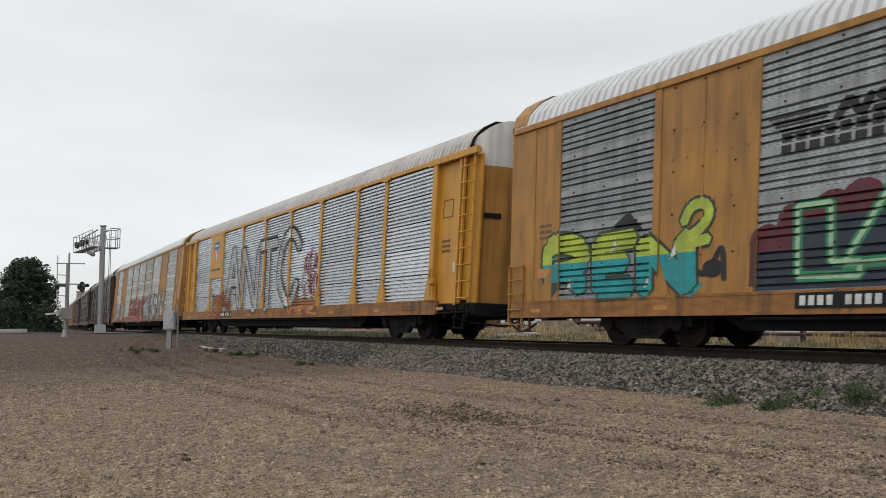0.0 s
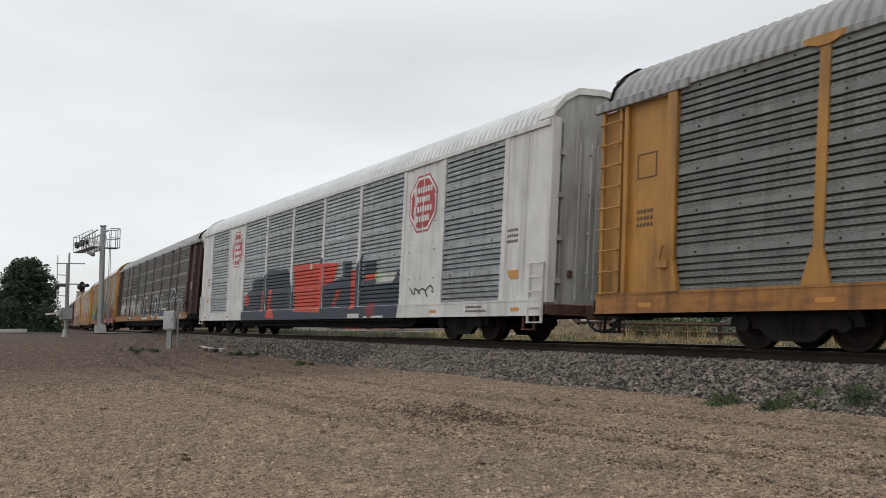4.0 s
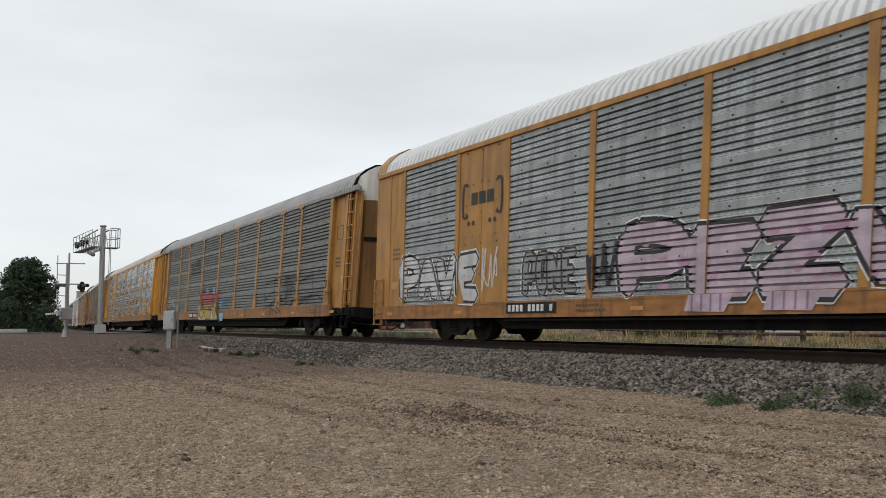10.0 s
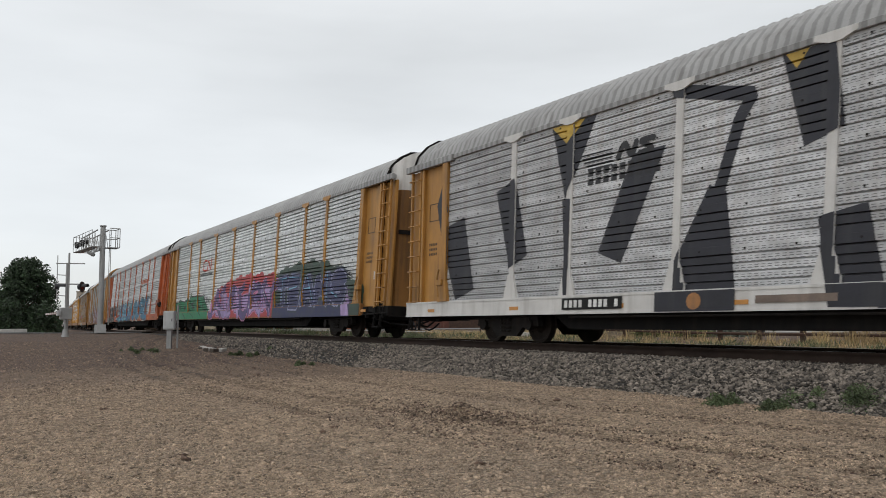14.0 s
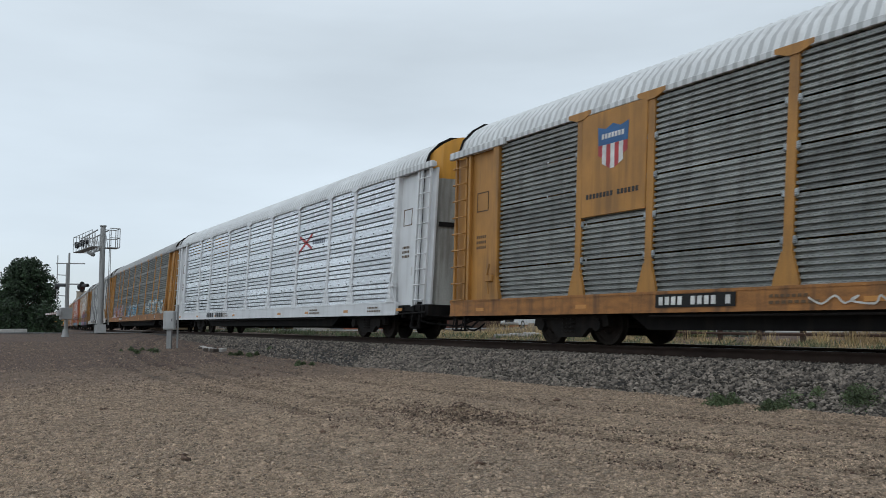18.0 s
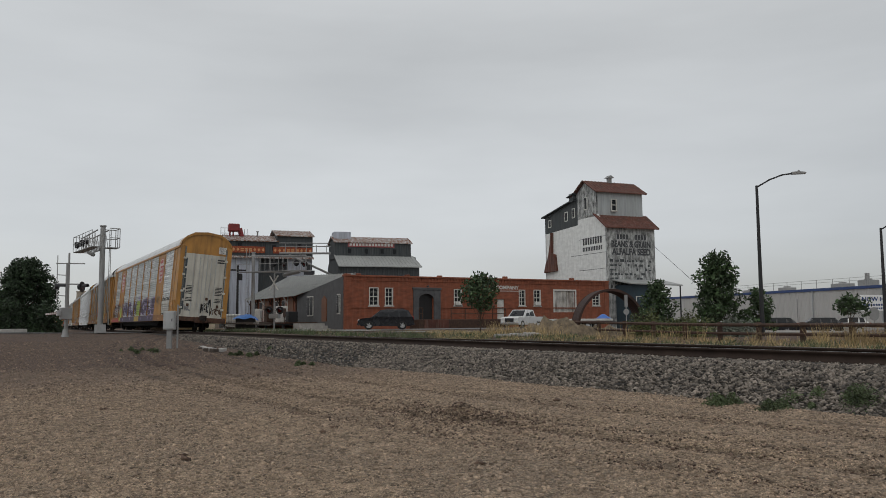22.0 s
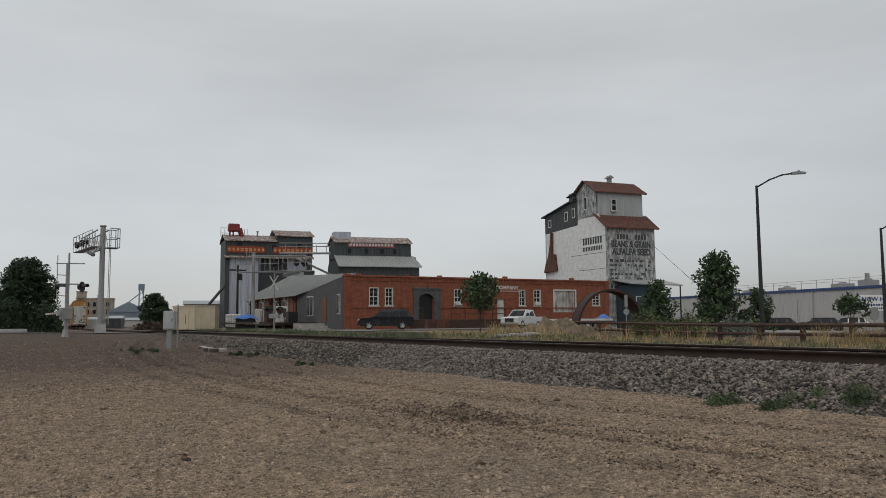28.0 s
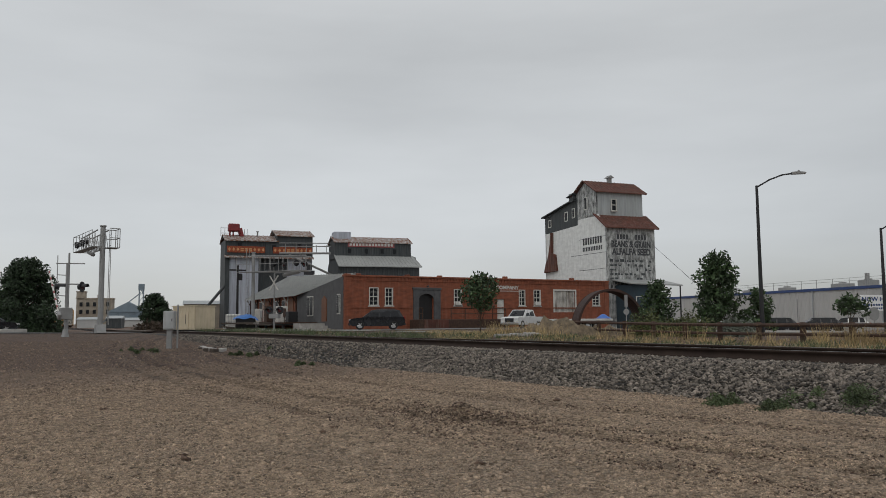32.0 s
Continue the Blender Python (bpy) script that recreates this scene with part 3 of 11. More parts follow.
pos = np.concatenate([strew(33000, -20, -1.5, -3.7, -1.25, 1), strew(11000, -45, -20, -3.6, -1.25, 2), strew(5000, -30, -1.5, -1.25, 1.4, 3)])
sz = rs.uniform(0.02, 0.054, len(pos))
st = part("ballast_stones", stones("ballast_stones", pos, sz, M["stone"], 5))
tagged(st, "loose angular grey ballast stones", "stones", kind="stuff")
n = 95000
pxy = np.stack([-1.2 - 15.5 * rs.rand(n) ** 0.8, 0.3 + 9.7 * rs.rand(n) ** 1.15], 1)
pz = ground_z(pxy[:, 0], pxy[:, 1]) + lot_relief(pxy[:, 0], pxy[:, 1])
psz = 0.007 + 0.020 * rs.rand(n) ** 3
pb = part("lot_pebbles", stones("lot_pebbles", np.column_stack([pxy, pz + 0.002]), psz, M["pebble"], 8))
# clods thrown up along the wheel ruts and over the churned patch
nc = 11000
cx0 = rs.uniform(-15.5, -3.0, nc)
row = rs.randint(0, 4, nc)
cy0 = np.array([5.55, 6.15, 7.6, 4.6])[row] + 0.10 * (cx0 + 8) + 0.006 * (cx0 + 8) ** 2 + rs.randn(nc) * 0.16
half = nc // 3
cx0[:half], cy0[:half] = -8.4 + 0.8 * rs.randn(half), 5.6 + 0.32 * rs.randn(half)
cz0 = ground_z(cx0, cy0) + lot_relief(cx0, cy0)
rc = part("rut_clods", stones("rut_clods", np.column_stack([cx0, cy0, cz0 + 0.003]), 0.007 + 0.018 * rs.rand(nc) ** 2.5, M["clod"], 18))
tagged(rc, "crumbs of dark earth along the wheel ruts", "clods", kind="stuff")
nf = 15000
fxy = np.stack([-15.0 - 27.0 * rs.rand(nf) ** 1.3, 0.2 + 9.6 * rs.rand(nf)], 1)
fz = ground_z(fxy[:, 0], fxy[:, 1]) + lot_relief(fxy[:, 0], fxy[:, 1])
fp = part("far_lot_gravel", stones("far_lot_gravel", np.column_stack([fxy, fz + 0.003]), 0.014 + 0.026 * rs.rand(nf) ** 3, M["far_gravel"], 28))
tagged(fp, "scattered brown gravel over the far lot", "gravel", kind="stuff")
tagged(pb, "small tan pebbles strewn over the dirt lot", "pebbles", kind="stuff")
# ---- the train ----
PITCH, SPEED, CAR0 = 29.15, 21.26, -1.25
T1 = dict(half=14.03, edges=[-12.01, -9.18, -7.24, -4.34, -1.43, 1.43, 4.34, 7.24, 9.18, 12.01], solid=(), sill=(0.66, 1.03), top=4.72, eave=4.84)
T2 = dict(half=13.60, edges=[-11.99, -9.21, -7.13, -4.28, -1.44, 1.44, 4.28, 7.13, 9.21, 11.99], solid=(1, 7), sill=(0.60, 0.95), top=4.80, eave=4.93)
ROOF = [(-1.50, 0.0), (-1.40, 0.26), (-1.12, 0.55), (-0.75, 0.76), (0.0, 0.84), (0.75, 0.76), (1.12, 0.55), (1.40, 0.26), (1.50, 0.0)]
CACHE = {}


BANDED = ("coarse", "slotted", "louvre")
SECTIONS = {"louvre": (25, 5, 0.16, 0.72, 0.725), "slotted": (25, 5, 0.05, 0.80, 0.86), "coarse": (30, 6, 0.085, 0.66, 0.70), "fine": (35, 7, 0.08, 0.52, 0.58), "mid": (24, 6, 0.080, 0.62, 0.68)}


def gap_heights(kind, z0, z1):
    """The heights of the slots between a side's sections."""
    n, sec = SECTIONS[kind][:2]
    return [z0 + (z1 - z0) * (i + 0.84) / n for i in range(sec - 1, n - 1, sec)]


def profile(kind, z0, z1):
    """Breakpoints (z, y) of a ribbed side sheet, in sections: plain bolted bands between those of a coarse one, open slots else."""
    n, sec, amp, flat, dip = SECTIONS[kind]
    out, p = [], (z1 - z0) / n
    for i in range(n):
        z = z0 + i * p
        if kind in BANDED and i % sec == sec - 1:
            out += [(z, -1.47), (z + p * 0.03, -1.476), (z + p * 0.97, -1.476)]
        elif kind not in BANDED and i % sec == sec - 1:
            out += [(z, -1.47), (z + p * 0.66, -1.47), (z + p * 0.67, -1.31), (z + p * 0.98, -1.31)]
        else:
            lean = 0.03 if kind == "mid" and i < sec else 0.0
            out += [(z, -1.47 + lean), (z + p * flat, -1.47), (z + p * dip, -1.47 + amp), (z + p * 0.94, -1.47 + amp)]
    return out + [(z1, -1.47)]


def sheet_meshes(w, kind, z0, z1, m):
    """The ribbed sheets of one bay, one mesh for each section between open slots."""
    key = ("sheet", round(w, 3), kind, z0, z1, m.name)
    if key not in CACHE:
        runs, mb = [], MB()
        pr = profile(kind, z0, z1)
        for (za, ya), (zb, yb) in zip(pr, pr[1:]):
            if max(ya, yb) > -1.32:
                if mb.f:
                    runs.append(mb)
                mb = MB()
                continue
            mb.face([(-w / 2, ya, za), (w / 2, ya, za), (w / 2, yb, zb), (-w / 2, yb, zb)], int(kind == "coarse" and max(ya, yb) < -1.475))
        if mb.f:
            runs.append(mb)
        CACHE[key] = [q.weld().mesh("side_panel", [m, BANDS.get(m.name.split(".")[0], M["p_band"])]) for q in runs]
    return CACHE[key]


def roof_mesh(t, m):
    key = ("roof", t["half"], m.name)
    if key not in CACHE:
        h = t["half"] - (0.35 if t is T1 else 0.06)
        xs, x = [(-h, 0.0)], -0.21 * int(h / 0.21)
        while x < h - 0.21:
            xs += [(x, 0.0), (x + 0.07, 0.0), (x + 0.10, 0.02), (x + 0.17, 0.02), (x + 0.20, 0.0)]
            x += 0.21
        xs.append((h, 0.0))
        v = [(x, y, t["eave"] + z + d * min(1.0, z / 0.3)) for x, d in xs for y, z in ROOF]
        CACHE[key] = np_mesh("roof", v, grid_faces(len(xs), len(ROOF)), m)
    return CACHE[key]


def shared(key, build, m):
    if key not in CACHE:
        mb = MB()
        build(mb)
        CACHE[key] = mb.mesh(key[0], m)
    return CACHE[key]


def b_truck(mb):
    # side frames with spring nests, bolster
    for s in (-1, 1):
        y0, y1 = (-1.12, -0.98) if s < 0 else (0.98, 1.12)
        mb.prism([(-1.2, 0.40), (-1.15, 0.62), (-0.62, 0.66), (-0.35, 0.80), (0.35, 0.80), (0.62, 0.66), (1.15, 0.62), (1.2, 0.40), (0.62, 0.36), (0.38, 0.16), (-0.38, 0.16), (-0.62, 0.36)], "y", y0, y1)
        yo = -1.14 if s < 0 else 1.14
        for i in (-1, 0, 1):
            for k in range(4):
                mb.tube((i * 0.13, yo, 0.27 + k * 0.085), (i * 0.13, yo, 0.31 + k * 0.085), 0.06, 8)
        for ax in (-0.89, 0.89):
            mb.tube((ax, yo - 0.05 * (1 if s < 0 else -1), 0.43), (ax, yo + 0.1 * (1 if s < 0 else -1), 0.43), 0.13, 10)
    mb.box(-0.18, 0.18, -1.0, 1.0, 0.36, 0.66)
    mb.path([(-1.5, -1.15, 0.62), (-0.6, -1.17, 0.55), (0.4, -1.17, 0.60), (1.5, -1.15, 0.68)], 0.018, 5)


def b_wheelset(mb):
    mb.tube((0, -0.95, 0), (0, 0.95, 0), 0.075, 8)
    for s in (-1, 1):
        c = s * 0.76
        ring = [(0.06, 0.09), (0.16, 0.09), (0.20, 0.045), (0.33, 0.04), (0.36, 0.07), (0.42, 0.07)]
        n = 20
        prof = [(r, c + s * w) for r, w in ring] + [(0.42, c - s * 0.05), (0.448, c - s * 0.07), (0.40, c - s * 0.075), (0.1, c - s * 0.06)]
        k = len(mb.v)
        for r, y in prof:
            for i in range(n):
                a = 2 * math.pi * i / n
                mb.v.append((r * math.cos(a), y, r * math.sin(a)))
        for j in range(len(prof) - 1):
            for i in range(n):
                mb.f.append((k + j * n + i, k + j * n + (i + 1) % n, k + (j + 1) * n + (i + 1) % n, k + (j + 1) * n + i))
                mb.mi.append(0)


def b_ladder(mb):
    for x in (-0.23, 0.23):
        mb.box(x - 0.035, x + 0.035, -0.05, 0.03, 0.0, 3.75, 0, 0.01)
    for i in range(9):
        mb.path([(-0.25, -0.03, 0.12 + i * 0.42), (-0.25, -0.11, 0.12 + i * 0.42), (0.25, -0.11, 0.12 + i * 0.42), (0.25, -0.03, 0.12 + i * 0.42)], 0.018, 5)


def b_step(mb):
    for x in (-0.24, 0.24):
        mb.box(x - 0.02, x + 0.02, -0.03, 0.02, 0.0, 1.35)
    for z in (0.02, 0.35, 0.70, 1.02, 1.33):
        mb.tube((-0.24, -0.05, z), (0.24, -0.05, z), 0.016, 5)


def b_coupler(mb):
    mb.box(-0.1, 0.55, -0.11, 0.11, -0.12, 0.12, 0, 0.03)
    mb.prism([(0.5, -0.16), (0.72, -0.14), (0.76, 0.02), (0.66, 0.05), (0.62, 0.16), (0.5, 0.16)], "z", -0.14, 0.14)


def b_hose(mb):
    pts = [(0.0, -0.3, 0.0), (0.12, -0.34, -0.14), (0.34, -0.36, -0.27), (0.6, -0.36, -0.30), (0.85, -0.34, -0.22), (1.02, -0.3, -0.1)]
    mb.path(pts, 0.025, 6)


def side_y(t, kind):
    """The depth of a car side at (x, z), with the cuts where it changes."""
    e = t["edges"]
    cuts = []
    for i, x in enumerate(e):
        cuts += [x - 0.10, x + 0.10]
        if t is T1 and 0 < i < len(e) - 1:
            cuts += [x - 0.24, x - 0.16, x + 0.16, x + 0.24]
    zs = [z for z, y in profile(kind, t["sill"][1], t["top"])]
    ys = [y for z, y in profile(kind, t["sill"][1], t["top"])]

    def depth(xm, z, zm):
        if zm < t["sill"][1]:
            return -1.5425
        if xm < e[0] or xm > e[-1]:
            return -1.475 if t is T2 else -1.405
        for i, x in enumerate(e):
            if abs(xm - x) < 0.10:
                return -1.528 if t is T1 and zm < t["sill"][1] + 0.55 else -1.512
            if t is T1 and 0 < i < len(e) - 1 and abs(xm - x) < 0.24 - 0.27 * (zm - t["sill"][1]):
                return -1.528
        for i in t["solid"]:
            if e[i] < xm < e[i + 1]:
                return -1.475
        return float(np.interp(z, zs, ys))
    return sorted(cuts), [t["sill"][1] - 1e-4] + zs, depth


def clip(poly, ax, lim, keep_above):
    out = []
    n = len(poly)
    for i in range(n):
        a, b = poly[i], poly[(i + 1) % n]
        ia, ib = (a[ax] >= lim) == keep_above, (b[ax] >= lim) == keep_above
        if ia:
            out.append(a)
        if ia != ib:
            f = (lim - a[ax]) / (b[ax] - a[ax])
            out.append((a[0] + f * (b[0] - a[0]), a[1] + f * (b[1] - a[1])))
    return out


def spray(car, t, kind, polys, name="graffiti", label=""):
    """Lays flat convex shapes (points, layer, paint) on the ribbed car side, as paint that follows the ribs."""
    cx, cz, depth = side_y(t, kind)
    mats, mb = [], MB()
    lift = CACHE.setdefault(("lift", car.name), [0.003])
    lift[0] += 0.0012
    for order, (poly, layer, pm) in enumerate(sorted(polys, key=lambda q: q[1])):
        off = lift[0] + 0.0006 * layer + 0.00002 * order
        if pm not in mats:
            mats.append(pm)
        mi = mats.index(pm)
        xa, xb = min(p[0] for p in poly), max(p[0] for p in poly)
        za, zb = min(p[1] for p in poly), max(p[1] for p in poly)
        xl = [xa] + [c for c in cx if xa < c < xb] + [xb]
        zl = [za] + [c for c in cz if za < c < zb] + [zb]
        for x0, x1 in zip(xl, xl[1:]):
            q = poly
            if len(xl) > 2:
                q = clip(clip(q, 0, x0, True), 0, x1, False)
            if len(q) < 3:
                continue
            for z0, z1 in zip(zl, zl[1:]):
                r = q
                if len(zl) > 2:
                    r = clip(clip(q, 1, z0, True), 1, z1, False)
                if len(r) < 3:
                    continue
                xm, zm = (x0 + x1) / 2, (z0 + z1) / 2
                mb.face([(p[0], depth(xm, min(max(p[1], z0 + 1e-5), z1 - 1e-5), zm) - off, p[1]) for p in r], mi)
    if mb.f:
        return part(name, mb, mats, car, label)


# ---- shapes of paint ----
GLYPH = {}


def glyphs(text, offset=0.0):
    """Triangles of a text in Blender's own font, in a box of width 1 and height 1, offset: fatter strokes."""
    key = (text, offset)
    if key not in GLYPH:
        cu = bpy.data.curves.new("text", "FONT")
        cu.body, cu.size, cu.offset, cu.resolution_u = text, 1.0, offset, 3
        ob = bpy.data.objects.new("text", cu)
        me = bpy.data.meshes.new_from_object(ob)
        me.calc_loop_triangles()
        co = [v.co.xy for v in me.vertices]
        tris = [[tuple(co[i]) for i in tr.vertices] for tr in me.loop_triangles]
        xs, zs = [c[0] for c in co], [c[1] for c in co]
        GLYPH[key] = (tris, min(xs), max(xs), min(zs), max(zs))
        bpy.data.objects.remove(ob)
        bpy.data.curves.remove(cu)
        bpy.data.meshes.remove(me)
    return GLYPH[key]


def lettering(text, x0, x1, z0, z1, pm, layer=0, offset=0.0, lean=0.0, dx=0.0, dz=0.0):
    tris, a, b, c, d = glyphs(text)
    if offset:
        tris = glyphs(text, offset)[0]
    sx, szz = (x1 - x0) / (b - a), (z1 - z0) / (d - c)
    out = []
    for tr in tris:
        out.append(([(x0 + (p[0] - a) * sx + lean * (p[1] - c) * szz + dx, z0 + (p[1] - c) * szz + dz) for p in tr], layer, pm))
    return out


def bend(pts, n=4):
    """A smooth line through points."""
    out = []
    for i in range(len(pts) - 1):
        a, b, c, d = pts[max(0, i - 1)], pts[i], pts[i + 1], pts[min(len(pts) - 1, i + 2)]
        for k in range(n):
            t = k / n
            out.append(tuple(0.5 * (2 * b[m] + (c[m] - a[m]) * t + (2 * a[m] - 5 * b[m] + 4 * c[m] - d[m]) * t * t + (3 * b[m] - a[m] - 3 * c[m] + d[m]) * t ** 3) for m in (0, 1)))
    return out + [tuple(pts[-1])]


def stroke(pts, w, layer, pm, taper=0.0, smooth=True):
    """A brush line of convex pieces with round joints, thinner to its ends by taper."""
    out = []
    if smooth and len(pts) > 2:
        pts = bend(pts, 3)
    n = len(pts) - 1
    ws = [w * (1 - taper * abs(2 * i / n - 1)) for i in range(n + 1)]
    for i in range(n):
        (x0, z0), (x1, z1) = pts[i], pts[i + 1]
        d = Vector((x1 - x0, z1 - z0))
        if d.length < 1e-6:
            continue
        d.normalize()
        a, b = ws[i] / 2, ws[i + 1] / 2
        ex, ez = d.x, d.y
        out.append(([(x0 - ez * a, z0 + ex * a), (x0 - ex * a * 0.7, z0 - ez * a * 0.7), (x0 + ez * a, z0 - ex * a), (x1 + ez * b, z1 - ex * b), (x1 + ex * b * 0.7, z1 + ez * b * 0.7), (x1 - ez * b, z1 + ex * b)], layer, pm))
    return out


ALPHA = {
    "A": "00 49 90;24 74", "B": "00 09 69 87 75 05;75 94 81 60 00", "C": "97 69 28 04 21 60 92", "D": "00 09 69 95 60 00", "E": "90 10 09 99;05 75", "F": "00 09 99;05 75",
    "G": "97 59 15 31 70 94 54", "H": "00 09;90 99;05 95", "I": "50 59", "K": "00 09;99 04 90", "L": "09 00 90", "M": "00 09 44 99 90", "N": "00 09 90 99", "O": "40 14 19 59 89 84 50 40",
    "P": "00 09 79 96 64 04", "R": "00 09 79 96 64 04;54 90", "S": "97 59 17 25 75 82 50 02", "T": "09 99;59 50", "U": "09 03 30 60 93 99", "V": "09 40 99", "X": "09 90;00 99", "Y": "09 45 99;45 40", "Z": "09 99 00 90"}


def letters(text, x0, x1, z0, z1, w, fill, edge, ew, halo, hw, seed, shine=None, layer=0):
    """Hand-drawn capitals of fat brush strokes: fill, outline and halo, each letter a little out of true."""
    r = random.Random(seed)
    L, out = (x1 - x0) / len(text), []
    w = min(w, 0.30 * min(L, z1 - z0) + 0.02)
    for i, ch in enumerate(text):
        tilt, dz = r.uniform(-0.06, 0.06), r.uniform(-0.05, 0.05) * (z1 - z0)
        for line in ALPHA[ch].split(";"):
            pts = []
            for q in line.split():
                u, v = int(q[0]) / 9, int(q[1]) / 9
                x = x0 + i * L + w * 0.42 + u * max(0.05, L - w * 0.84) + r.uniform(-0.03, 0.03) * L
                z = z0 + w * 0.5 + v * (z1 - z0 - w) + dz + r.uniform(-0.03, 0.03) * (z1 - z0)
                pts.append((x + tilt * (z - z0), z))
            k = w * r.uniform(0.88, 1.1)
            soft = ch in "BCDGOPRSU"
            if halo:
                out += stroke(pts, k + 2 * ew + 2 * hw, layer, halo, 0, soft)
            base = layer + 1 + 2 * i
            if edge:
                out += stroke(pts, k + 2 * ew, base, edge, 0, soft)
            out += stroke(pts, k, base + 1, fill, 0, soft)
            if shine:
                d = k * 0.3
                out += stroke([(a - d, b + d) for a, b in pts[-2:]], 0.045, base + 2, shine)
    return out


def bubble(x0, x1, z0, z1, fill, edge, ew, layer, shine=None, sw=0.045):
    """A fat rounded throw-up letter: outline, fill and a pale arc along its upper left."""
    cx, cz, a, b = (x0 + x1) / 2, (z0 + z1) / 2, (x1 - x0) / 2, (z1 - z0) / 2

    def rim(f, g, u):
        c, d = math.cos(u), math.sin(u)
        p = 0.62 if d > 0 else 0.42
        return cx + f * math.copysign(abs(c) ** p, c), cz + g * math.copysign(abs(d) ** p, d)
    out = []
    for grow, lay, pm in ((ew, layer, edge), (0.0, layer + 1, fill)):
        out.append(([rim(a + grow, b + grow, 2 * math.pi * i / 24) for i in range(24)], lay, pm))
    if shine:
        out += stroke([rim(a * 0.86, b * 0.92, math.pi * (0.97 - 0.10 * i)) for i in range(7)], sw, layer + 2, shine)
    return out


def skyline(tops, zb, layer, pm, edge=None, ew=0.05):
    """A filled band with a jagged upper edge, drawn as upright slices."""
    out = []
    for (xa, za), (xb, zb1) in zip(tops, tops[1:]):
        out.append(([(xa, zb), (xb, zb), (xb, zb1), (xa, za)], layer, pm))
    return out + (stroke(tops, 2 * ew, layer + 1, edge, 0, False) if edge else [])


def disc(x, z, rx, rz, layer, pm, n=14):
    return [([(x + rx * math.cos(2 * math.pi * i / n), z + rz * math.sin(2 * math.pi * i / n)) for i in range(n)], layer, pm)]


def rect(x0, x1, z0, z1, layer, pm):
    return [([(x0, z0), (x1, z0), (x1, z1), (x0, z1)], layer, pm)]


